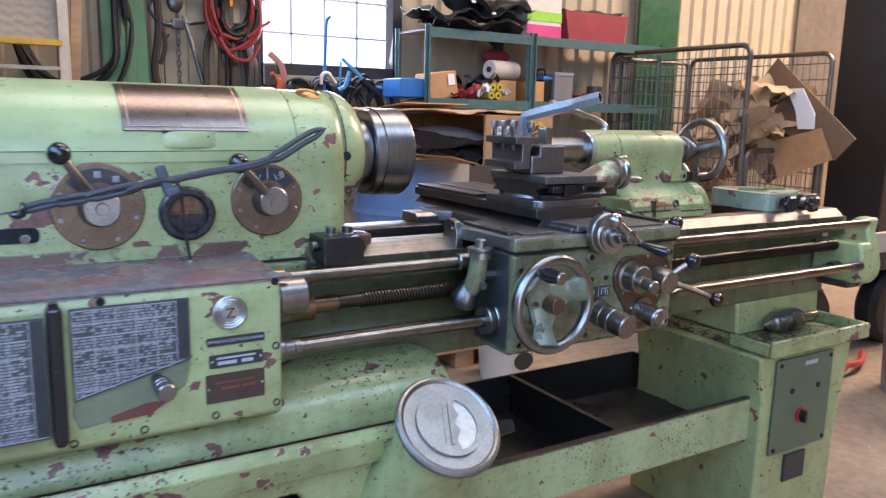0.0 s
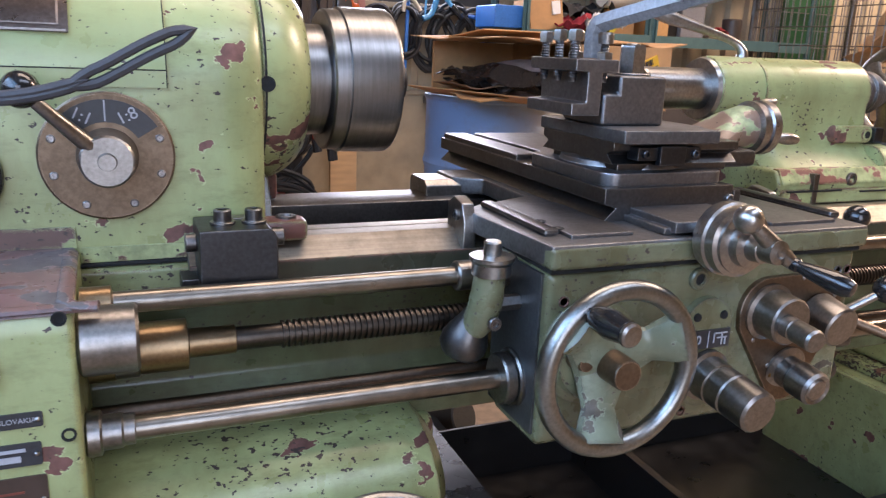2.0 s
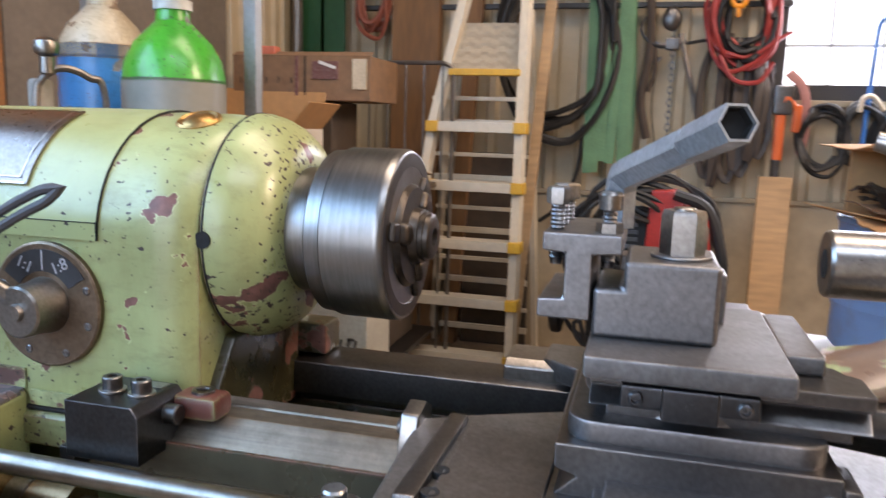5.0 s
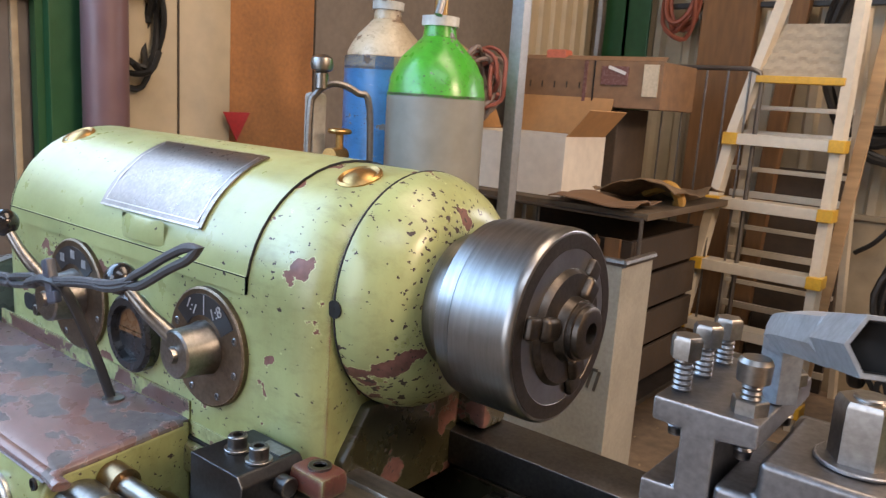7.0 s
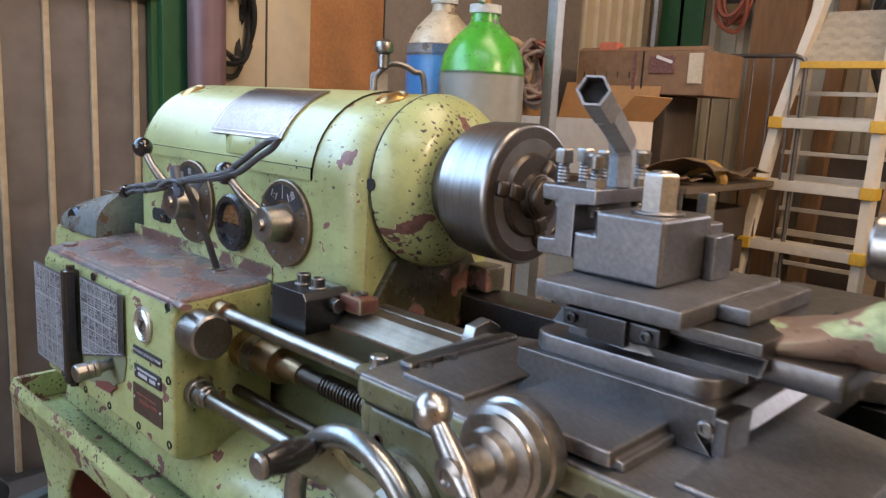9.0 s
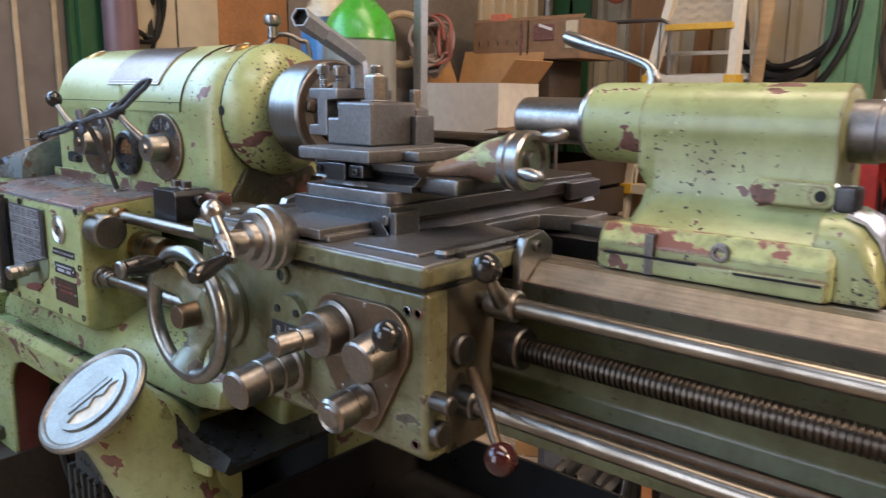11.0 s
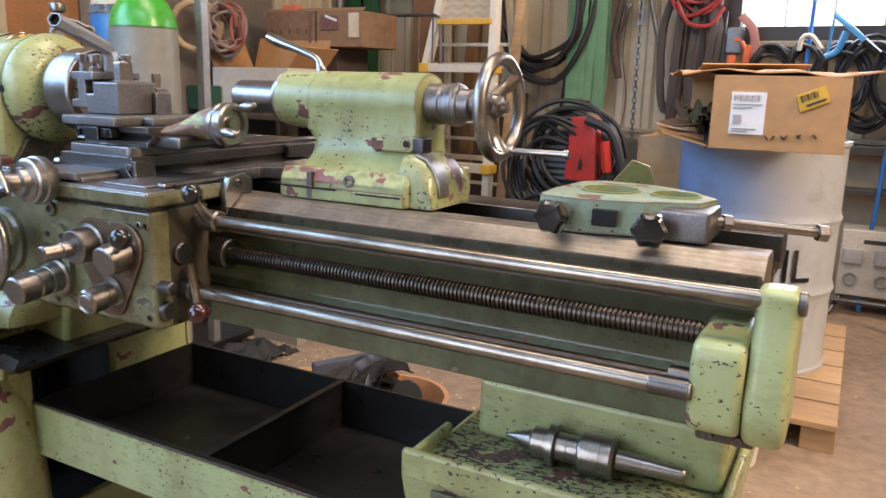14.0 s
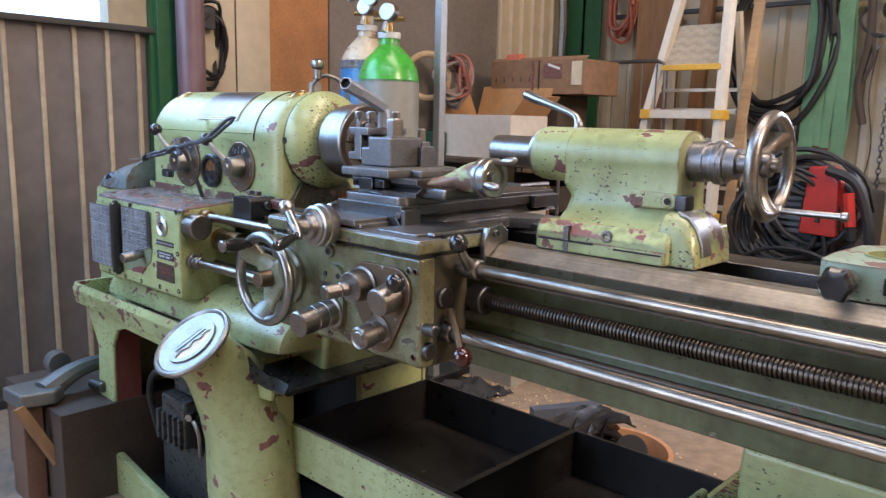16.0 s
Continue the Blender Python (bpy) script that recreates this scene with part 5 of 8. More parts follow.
part("post_nut", merged(hexagon((0.434, -0.043, 1.0935), Z, 0.0165, 0.034), rod((0.434, -0.043, 1.126), (0.434, -0.043, 1.1295), 0.0085, 20, 0.001)), bright, tool_post)
part("nut_washer", rod((0.434, -0.043, 1.0922), (0.434, -0.043, 1.0945), 0.0225, 32, 0.0006), grey_steel, tool_post)
part("post_stud", hexagon((0.448, 0.018, 1.083), Z, 0.0085, 0.026), cast_steel, tool_post)

# ---- tailstock ----
tail = part("tailstock", loft([[(x, y, z) for y, z in sec] for x, sec in [(xx, [(0.012 + b, 0.950), (0.012 + b, 0.944), (0.03 + b, 0.958), (0.055 + b, 0.975), (0.068 + b, 0.995), (0.070, 1.02)] + [(AY + 0.0535 * math.cos(a), AZ + 0.0500 * math.sin(a)) for a in [math.pi * (1.13 - 1.26 * k / 18) for k in range(19)]] + [(0.170, 1.02), (0.172 - b, 0.995), (0.185 - b, 0.975), (0.21 - b, 0.958), (0.235 - b, 0.944), (0.235 - b, 0.95)]) for xx, b in ((0.765, 0.03), (0.775, 0.012), (0.79, 0.0), (0.985, 0.0))]]), paint, lathe, "green tailstock with red primer patches")
barrel_paint = chipped_paint("barrel_enamel", PAINT, 0.550, 0.60, 0.45)
part("tail_barrel", turned((0.682, AY, AZ), X, [(0, 0.036), (0, 0.044), (0.004, 0.049), (0.012, 0.0505), (0.295, 0.0505), (0.302, 0.048), (0.304, 0.042), (0.304, 0.03)], 48), barrel_paint, tail, "green barrel with ragged chips")
part("barrel_ring", turned((0.677, AY, AZ), X, [(0, 0.034), (0, 0.046), (0.006, 0.048), (0.008, 0.047)], 48), bright, tail)
part("quill", turned((0.566, AY, AZ), X, [(0.0, 0.013), (0.0, 0.029), (0.003, 0.031), (0.115, 0.031), (0.12, 0.02)], 40), bright, tail, "bright steel quill")
part("quill_bore", turned((0.5655, AY, AZ), X, [(0, 0.0135), (0.003, 0.0125), (0.003, 0)], 24), hole_dark, tail)
part("tail_base", merged(prism([(0.005, 0.907), (0.005, 0.940), (0.016, 0.958), (0.23, 0.958), (0.235, 0.907)], "x", 0.752, 1.008, 0.006, 3), prism([(0.0, 0.908), (0.0, 0.928), (0.23, 0.928), (0.23, 0.908)], "x", 0.757, 1.004, 0.003)), paint_worn, tail, "tailstock foot with primer and grease")
part("tail_foot_line", merged(block(0.765, 0.875, -0.0022, 0.002, 0.9265, 0.929), block(0.915, 1.0, -0.0022, 0.002, 0.9235, 0.926)), hole_dark, tail)
part("tail_mark", block(0.815, 0.8255, -0.0012, 0.01, 0.908, 0.954, 0.001), dark_steel, tail)
part("tail_screw", merged(turned((0.8985, 0.0065, 0.9435), (0, -1, 0), [(0, 0.0105), (0.004, 0.0105), (0.005, 0.009), (0.005, 0.006), (0.001, 0.0055), (0.001, 0)], 20)), dark_steel, tail)
part("tail_primer", prism([(0.0036, 0.936), (0.0036, 0.9408), (0.0150, 0.9597), (0.026, 0.9600), (0.026, 0.954), (0.010, 0.940)], "x", 0.757, 1.003, 0.001, 1), chipped_paint("flaked_primer_edge", (0.27, 0.105, 0.07), 0.455, 0.62, 0.5, 0.4, (0.41, 0.44, 0.19)), tail, "edge flaked to red primer")
part("clamp_boss", merged(prism(rounded(0.905, 0.992, 0.992, 1.02, 0.012), "y", 0.055, 0.08, 0.004), rod((0.975, 0.056, 1.006), (0.975, 0.053, 1.006), 0.009, 16)), paint_worn, tail)
part("clamp_hole", rod((0.985 - 0.008, 0.0545, 1.006), (0.985 - 0.008, 0.0525, 1.006), 0.006, 14), hole_dark, tail)
part("tail_end_skirt", loft([[(x, y, z) for x, z in ((0.984, 0.9085), (0.984, 0.990 - d), (1.006, 0.992 - d), (1.024, 0.984 - d), (1.038, 0.968 - d), (1.046, 0.945 - d * 0.6), (1.049, 0.9085))] for y, d in ((0.016, 0.030), (0.022, 0.016), (0.034, 0.004), (0.050, 0.0), (0.125, 0.0), (0.145, 0.012))]), paint_worn, tail, "flared end of the tailstock foot")
part("tail_end_guard", loft([[(x + 0.0022 * f, y, z + 0.0022 * f) for f, x, z in ((1, 1.006, 0.992), (1, 1.024, 0.985), (1, 1.039, 0.969), (1, 1.0475, 0.946), (1, 1.0505, 0.925), (0, 1.0500, 0.925), (0, 1.0465, 0.946), (0, 1.038, 0.968), (0, 1.024, 0.984), (0, 1.006, 0.990))] for y in (0.036, 0.066)]), cast_steel, tail, "curved bright worn edge")
part("clamp_block", block(0.990, 1.012, 0.050, 0.080, 0.992, 1.018, 0.004), black_oxide, tail)
part("tail_collar", turned((0.984, AY, AZ), X, [(0, 0.028), (0.002, 0.0335), (0.028, 0.0335), (0.030, 0.031), (0.040, 0.031), (0.042, 0.035), (0.052, 0.036), (0.054, 0.033), (0.060, 0.033), (0.062, 0.027), (0.078, 0.025), (0.080, 0.016), (0.13, 0.014)], 40), grey_steel, tail, "turned steel collars and dial")
hand_wheel("tail_hand_wheel", (1.112, AY, AZ - 0.002), X, 0.0875, 0.0105, 3, 0.02, tail, 40, 0.018, cast_steel)
part("tail_wheel_hub", merged(turned((1.085, AY, AZ), X, [(0, 0.018), (0.022, 0.020), (0.028, 0.018), (0.03, 0.010), (0.040, 0.010), (0.041, 0)], 24)), cast_steel, tail)
part("tail_wheel_handle", merged(turned((1.112, AY + 0.03, 0.998), X, [(0, 0.010), (0.01, 0.008), (0.012, 0.0055), (0.100, 0.0055), (0.102, 0.008), (0.110, 0.008), (0.111, 0)], 16)), bright, tail)
part("quill_lever", tube([(0.755, AY, 1.118), (0.755, AY, 1.128), (0.742, AY + 0.006, 1.142), (0.70, AY + 0.015, 1.156), (0.64, AY + 0.028, 1.172), (0.606, AY + 0.036, 1.182)], 0.0085, 14, 8, radii=[1.1, 0.95, 0.75, 0.7, 0.9, 1.25, 1.1]), bright, tail, "curved steel clamp lever")

# ---- end bracket, cabinets, trays ----
bracket = part("rod_end_bracket", merged(prism([(-0.150, 0.722), (-0.150, 0.800), (-0.138, 0.825), (0.0, 0.825), (0.0, 0.712), (-0.132, 0.708)], "x", 1.484, 1.5445, 0.014, 4), prism([(-0.125, 0.700), (-0.145, 0.725), (-0.147, 0.76), (-0.135, 0.815), (-0.122, 0.85), (-0.125, 0.888), (-0.085, 0.892), (-0.05, 0.865), (0.0, 0.86), (0.0, 0.695)], "x", 1.545, 1.592, 0.012, 4)), paint, lathe, "green end bracket holding the rods")
part("bracket_foot", merged(block(1.492, 1.560, -0.112, -0.02, 0.690, 0.7105, 0.004), *[hexagon((x, -0.112, 0.699), (0, -1, 0), 0.0065, 0.006) for x in (1.508, 1.542)]), oily_dark, bracket, "oil-black clamp under the bracket")
parts("bracket_collar", (rod((1.440, -0.145, 0.7625), (1.487, -0.145, 0.7625), 0.0126, 24, 0.001), rod((1.45, -0.082, 0.75), (1.486, -0.082, 0.75), 0.0165, 20, 0.001), rod((1.588, -0.108, 0.8745), (1.598, -0.108, 0.8745), 0.014, 20, 0.002)), dark_steel, bracket)
right_cab = part("right_cabinet", merged(
    prism([(1.115, 0.0), (1.45, 0.0), (1.46, 0.30), (1.495, 0.552), (1.09, 0.552), (1.116, 0.42)], "y", -0.145, 0.30, 0.012, 3),
    prism([(-0.018, 0.57), (-0.012, 0.665), (0.27, 0.665), (0.28, 0.57)], "x", 1.155, 1.522, 0.012, 3)), paint, lathe, "green right-hand cabinet with switch panel")
part("right_pan", block(1.118, 1.532, -0.152, 0.33, 0.552, 0.570, 0.004), chipped_paint("bare_pan_floor", (0.34, 0.39, 0.18), 0.55, 0.47, 0.95, 0.45, (0.17, 0.07, 0.05)), right_cab, "green chip pan floor worn through to black and red primer")
for sides in ((1.108, 1.541, -0.166, -0.152, 0.555, 0.598), (1.527, 1.541, -0.151, 0.33, 0.555, 0.598), (1.108, 1.121, -0.151, -0.03, 0.555, 0.588)):
    part("pan_rim", block(*sides, 0.005, 3), paint_worn, right_cab)
part("switch_panel", block(1.150, 1.395, -0.1545, -0.148, 0.275, 0.540, 0.003), plain("dark_green_panel", (0.10, 0.125, 0.075), 0.45), right_cab, "dull green switch panel")
part("switch", merged(turned((1.268, -0.154, 0.372), (0, -1, 0), [(0, 0.022), (0.004, 0.022), (0.005, 0)], 8)), plain("switch_red", (0.35, 0.02, 0.015), 0.4), right_cab, "red rotary switch")
part("switch_knob", merged(block(1.262, 1.274, -0.176, -0.156, 0.355, 0.388, 0.003), turned((1.268, -0.157, 0.372), (0, -1, 0), [(0, 0.013), (0.01, 0.012), (0.011, 0)], 18)), black_plastic, right_cab)
part("panel_label", block(1.268, 1.322, -0.1558, -0.154, 0.512, 0.523), ink_light, right_cab)
parts("panel_screw", ([*[turned((x, -0.1545, z), (0, -1, 0), [(0, 0.006), (0.003, 0.0055), (0.0035, 0)], 12) for x in (1.165, 1.38) for z in (0.29, 0.525)], *[turned((x, -0.1545, 0.447), (0, -1, 0), [(0, 0.008), (0.002, 0.008), (0.002, 0)], 12) for x in (1.222, 1.335)]]), hole_dark, right_cab)
part("small_plate", block(1.225, 1.315, -0.1535, -0.148, 0.185, 0.262, 0.001), plate_black, right_cab)

chip_tray = part("chip_tray", block(0.172, 1.128, -0.095, 0.33, 0.318, 0.324), tray_black, lathe, "oily black chip tray")
for sides in ((0.172, 0.178, -0.098, 0.33, 0.3245, 0.434), (1.122, 1.128, -0.098, 0.33, 0.3245, 0.434), (0.1785, 1.1215, 0.325, 0.332, 0.3245, 0.434), (0.1785, 1.1215, -0.1, -0.094, 0.3245, 0.4285)):
    part("tray_side", block(*sides, 0.001), tray_black, chip_tray)
part("tray_apron", block(0.168, 1.12, -0.108, -0.1005, 0.315, 0.4285, 0.002), chipped_paint("scratched_tray_enamel", (0.38, 0.45, 0.22), 0.66, 0.555, 0.7), chip_tray, "scratched green tray front")
part("tray_rim", block(0.168, 1.132, -0.108, -0.094, 0.429, 0.4345, 0.001), dark_steel, chip_tray)
part("tray_divider", merged(block(0.648, 0.652, -0.094, 0.325, 0.324, 0.430, 0.001), block(0.6425, 0.6575, -0.0935, 0.3245, 0.4295, 0.434, 0.001)), tray_black, chip_tray)

left_cab = part("left_cabinet", prism([(-0.80, 0.56), (0.205, 0.545), (0.20, 0.51), (0.06, 0.49), (0.06, 0.0), (-0.05, 0.0), (-0.09, 0.2), (-0.095, 0.42), (-0.17, 0.52), (-0.52, 0.525), (-0.565, 0.51), (-0.60, 0.46), (-0.615, 0.05), (-0.66, 0.0), (-0.74, 0.0), (-0.70, 0.44), (-0.76, 0.53)], "y", -0.185, -0.172, 0.006, 3), paint, lathe, "green left-hand cabinet with open motor bay")
part("plinth", prism([(-0.74, 0.0), (0.04, 0.0), (0.04, 0.06), (-0.30, 0.08), (-0.62, 0.13), (-0.70, 0.13)], "y", -0.19, -0.165, 0.006), paint, left_cab)
for side in (block(0.146, 0.168, -0.145, 0.318, 0.0, 0.16, 0.006), block(0.146, 0.168, -0.145, -0.10, 0.16, 0.505, 0.006), block(0.146, 0.168, 0.10, 0.318, 0.16, 0.505, 0.006), block(0.146, 0.168, -0.165, 0.318, 0.505, 0.54, 0.006), block(-0.72, -0.70, -0.17, 0.32, 0.0, 0.55, 0.006)):
    part("side_panel", side, paint, left_cab)
part("back_panel", block(-0.74, 0.166, 0.322, 0.335, 0.0, 0.55, 0.005), paint, left_cab)
part("bed_foot", prism([(-0.04, 0.54), (-0.03, 0.665), (0.27, 0.665), (0.28, 0.54)], "x", -0.68, 0.20, 0.014, 3), paint, left_cab)
parts("bay_lining", (block(-0.632, -0.607, -0.183, -0.10, 0.05, 0.50), block(-0.11, -0.09, -0.165, -0.1, 0.02, 0.44)), primer_red, left_cab, "red-primed inside of the motor bay")
# near-black sheets inside the bay stand in for its shade
part("bay_dark", merged(block(-0.695, 0.142, 0.29, 0.31, 0.0, 0.55), block(-0.695, 0.142, -0.16, 0.288, 0.53, 0.545), block(-0.695, 0.142, -0.16, 0.288, 0.0, 0.02)), hole_dark, left_cab)
part("left_pan", merged(block(-0.79, 0.10, -0.20, 0.33, 0.555, 0.572, 0.004), prism([(-0.205, 0.555), (-0.215, 0.60), (-0.205, 0.622), (-0.196, 0.60), (-0.188, 0.565)], "x", -0.79, 0.12, 0.003), prism([(-0.205, 0.555), (-0.215, 0.60), (-0.205, 0.622), (0.3, 0.622), (0.3, 0.555)], "x", -0.797, -0.782, 0.004)), paint_worn, left_cab, "worn pan under the gear box")
part("bed_bulge", loft([[(x, -0.02 - r * math.cos(a) * 1.4, 0.600 + r * math.sin(a)) for a in [math.pi * k / 12 for k in range(13)]] for x, r in ((-0.68, 0.095), (0.13, 0.095), (0.165, 0.085), (0.185, 0.06))]), paint_worn, left_cab)
part("pan_end", loft([[(x, -0.196 + 0.012 * math.sin(9 * x), z + 0.012 + lip), (x, -0.200, z), (x, -0.192, z - 0.008), (x, 0.28, z - 0.004), (x, 0.28, z + 0.004), (x, -0.188, z + 0.002)] for x, z, lip in ((0.085, 0.560, 0.020), (0.12, 0.556, 0.026), (0.15, 0.552, 0.012), (0.19, 0.547, 0.008), (0.23, 0.548, 0.012), (0.27, 0.550, 0.006))]), plain("oily_pan_end", (0.03, 0.028, 0.026), 0.32, 0.3, 0.5, 14, 0.2), left_cab, "thin bent pan end black with oil")
NX = Vector((0.02, -0.62, 0.78)).normalized()
hub = Vector((0.058, -0.290, 0.636))
part("cap_spout", loft([[tuple(Vector((cx, cy, cz)) + frame_of(ax) @ Vector((r * wx * math.cos(a), r * wy * math.sin(a), 0))) for a in [2 * math.pi * k / 28 for k in range(28)]] for cx, cy, cz, r, ax, wx, wy in ((0.052, -0.130, 0.0, 0.112, (0, -0.02, 1), 1.26, 0.85), (0.052, -0.135, 0.22, 0.109, (0, -0.03, 1), 1.27, 0.85), (0.053, -0.145, 0.36, 0.107, (0, -0.05, 1), 1.27, 0.85), (0.054, -0.165, 0.45, 0.102, (0, -0.2, 1), 1.22, 0.9), (0.055, -0.205, 0.535, 0.086, (0.0, -0.45, 0.9), 1.06, 0.98), (0.056, -0.248, 0.586, 0.068, tuple(NX), 1, 1), (0.058, -0.283, 0.627, 0.064, tuple(NX), 1, 1))]), paint, left_cab, "green casting like a spout")
cap_alloy = steel("worn_alloy_cap", (0.36, 0.345, 0.315), 0.37, 0.55, metal=0.9)
cap = part("round_cap", turned(hub, NX, [(-0.008, 0.05), (-0.007, 0.090), (-0.003, 0.0945), (0.003, 0.0945), (0.007, 0.091), (0.008, 0.087), (0.006, 0.083), (0.0035, 0.081), (0.0035, 0.064), (0.0025, 0.062), (0.0025, 0.0)], 64), cap_alloy, left_cab, "large round alloy cap with a crescent slot")
cap_x = Vector((1, 0, 0))
cap_y = NX.cross(cap_x).normalized()
cap_x = cap_y.cross(NX).normalized()
cap_m = Matrix.Translation(hub) @ Matrix((cap_x, cap_y, NX)).transposed().to_4x4() @ Matrix.Rotation(radians(-18), 4, "Z")
crescent = arc(0.0, 0.0, 0.050, -70, 74, 14) + [(0.010, 0.034), (0.018, 0.018), (0.008, 0.004), (0.018, -0.010), (0.010, -0.030)]
part("cap_disc", moved(pierced(arc(0, 0, 0.060, 0, 360, 44)[:-1], [crescent], 0.0030, 0.0075), cap_m), cap_alloy, cap)
part("cap_window", moved(prism(crescent, "z", 0.0026, 0.0034), cap_m), plain("cream_under_cap", (0.62, 0.56, 0.46), 0.5, 0, 0.3), cap)
parts("cap_ridge", (moved(block(-0.002, 0.004, -0.040, 0.040, 0.007, 0.0098, 0.001), cap_m), moved(block(-0.012, -0.009, -0.036, 0.036, 0.007, 0.0085, 0.0006), cap_m)), cap_alloy, cap)
motor_grey = plain("oily_motor_grey", (0.055, 0.053, 0.048), 0.32, 0.2, 0.5, 20, 0.2)
MX, MY = -0.36, -0.05
motor = part("motor", rod((MX, MY, 0.30), (MX, MY + 0.26, 0.30), 0.085, 32, 0.01), motor_grey, left_cab, "dark oily motor in the bay")
parts("cooling_fin", [rod((MX, MY + 0.02 + 0.022 * k, 0.30), (MX, MY + 0.026 + 0.022 * k, 0.30), 0.097, 32) for k in range(10)], motor_grey, motor)
part("motor_base", block(MX - 0.13, MX + 0.12, MY - 0.05, MY + 0.20, 0.02, 0.215, 0.01), motor_grey, motor)
parts("pump_rib", (block(MX - 0.05, MX + 0.08, MY - 0.09, MY + 0.0, 0.22, 0.36, 0.012), *[block(MX - 0.06 + 0.03 * k, MX - 0.048 + 0.03 * k, MY - 0.10, MY - 0.02, 0.225, 0.31, 0.002) for k in range(5)]), motor_grey, motor)
part("terminal_box", block(MX - 0.03, MX + 0.09, MY - 0.06, MY + 0.04, 0.365, 0.43, 0.01), motor_grey, motor)
part("motor_cable", tube([(MX - 0.12, MY - 0.06, 0.20), (MX - 0.13, MY - 0.08, 0.32), (MX - 0.07, MY - 0.09, 0.41), (MX, MY - 0.05, 0.40)], 0.010, 8), rubber, motor)
part("bright_fitting", merged(hexagon((MX + 0.10, MY - 0.07, 0.33), (0.6, -1, 0), 0.012, 0.03), tube([(MX + 0.10, MY - 0.08, 0.33), (MX + 0.14, MY - 0.08, 0.29), (MX + 0.13, MY - 0.07, 0.22)], 0.007, 8)), cast_steel, motor)
part("belt_guard", loft([[(x, 0.08 - (0.17 - inset) * math.cos(q), 0.900 + (h + 0.012) * math.sin(q) ** 0.7) for q in [math.pi * k / 18 for k in range(19)]] for x, inset, h in ((-0.905, 0.050, 0.004), (-0.900, 0.030, 0.016), (-0.885, 0.014, 0.030), (-0.86, 0.004, 0.044), (-0.80, 0.0, 0.062), (-0.74, 0.0, 0.078), (-0.682, 0.004, 0.090))]), chipped_paint("dulled_guard_enamel", (0.15, 0.19, 0.20), 0.60, 0.62, 0.7, 0.24, (0.10, 0.065, 0.045)), headstock, "dull blue-green belt guard at the end")
part("guard_pulley", rod((-0.80, -0.085, 0.915), (-0.80, 0.05, 0.915), 0.030, 28, 0.006), black_oxide, headstock)
part("guard_body", block(-0.90, -0.67, -0.09, 0.26, 0.56, 0.902, 0.02), paint, headstock)

# ---- loose things on the lathe ----
wrench = thing("hex_tube_wrench", (0.39, -0.03, 1.13), "bent hexagonal steel tube wrench standing on a clamp screw", "wrench")
bend = [(0.386, -0.030, 1.110), (0.386, -0.030, 1.136), (0.387, -0.034, 1.146), (0.392, -0.045, 1.1535), (0.452, -0.186, 1.1905)]
tube_steel = steel("blue_grey_tube_steel", (0.52, 0.56, 0.60), 0.42, 0.45, metal=0.75)
part("tube", tube(bend[:-1] + [Vector(bend[-1]).lerp(Vector(bend[-2]), 0.35)], 0.0122, 6, 3), tube_steel, wrench)
tip = Vector(bend[-1])
back = (tip - Vector(bend[-2])).normalized()
wall_start = tip - back * 0.055
part("socket", turned(wall_start, back, [(0, 0.0122), (0.054, 0.0126), (0.055, 0.0122), (0.055, 0.0106), (0.054, 0.0103), (0.046, 0.0103), (0.046, 0.0)], 6), tube_steel, wrench, "open hexagonal tube end")
# near-black bore: shade down the tube put into the colour
part("bore", turned(wall_start + back * 0.0462, back, [(0, 0.0102), (0.0060, 0.0102), (0.0060, 0.0098), (0.0006, 0.0097), (0.0006, 0)], 6), hole_dark, wrench)
strap = thing("leather_strap", (-0.32, -0.085, 1.02), "grey slotted strap looped over the headstock levers", "strap")
strap_line = spline([(-0.540, -0.088, 1.004), (-0.50, -0.090, 1.013), (-0.45, -0.091, 1.020), (-0.40, -0.092, 1.030), (-0.355, -0.093, 1.038), (-0.315, -0.094, 1.046), (-0.265, -0.094, 1.055), (-0.21, -0.098, 1.063), (-0.165, -0.096, 1.078), (-0.12, -0.092, 1.103), (-0.080, -0.088, 1.122)], 6)
for i0, i1, h in ((0, 7, 0.0035), (6, 12, 0.0045), (11, 21, 0.0048), (20, 31, 0.0014), (29, 39, 0.0014), (37, 47, 0.0020), (45, 60, 0.0058)):
    seg_ = strap_line[i0:i1 + 1]
    lift_ = Vector((-0.35, 0, 1)).normalized()
    n_ = len(seg_) - 1
    upper_ = [p + lift_ * h * min(1, 6 * k / n_, 6 * (n_ - k) / n_) for k, p in enumerate(seg_)]
    lower_ = [p - lift_ * h * min(1, 6 * k / n_, 6 * (n_ - k) / n_) for k, p in enumerate(seg_)][::-1][1:-1]
    part("link", tube(upper_ + lower_, 0.0046, 8, 1, closed=True, up=(0, 1, 0)), leather, strap)
part("wire", tube([(-0.538, -0.088, 1.004), (-0.59, -0.085, 0.996), (-0.66, -0.08, 0.992)], 0.0016, 6, 4), cast_steel, strap)
part("knot", merged(ring((-0.538, -0.09, 1.005), X, 0.007, 0.004, 16, 8), ball((-0.545, -0.09, 0.998), 0.008, (1.4, 1, 0.8), 12)), black_plastic, strap)
part("tail", tube([(-0.40, -0.096, 1.030), (-0.345, -0.098, 1.044), (-0.322, -0.088, 1.030), (-0.312, -0.066, 0.965), (-0.303, -0.055, 0.920), (-0.300, -0.052, 0.905)], 0.0055, 8, 8, flat=0.5), plain("black_strap", (0.03, 0.03, 0.034), 0.5), strap)
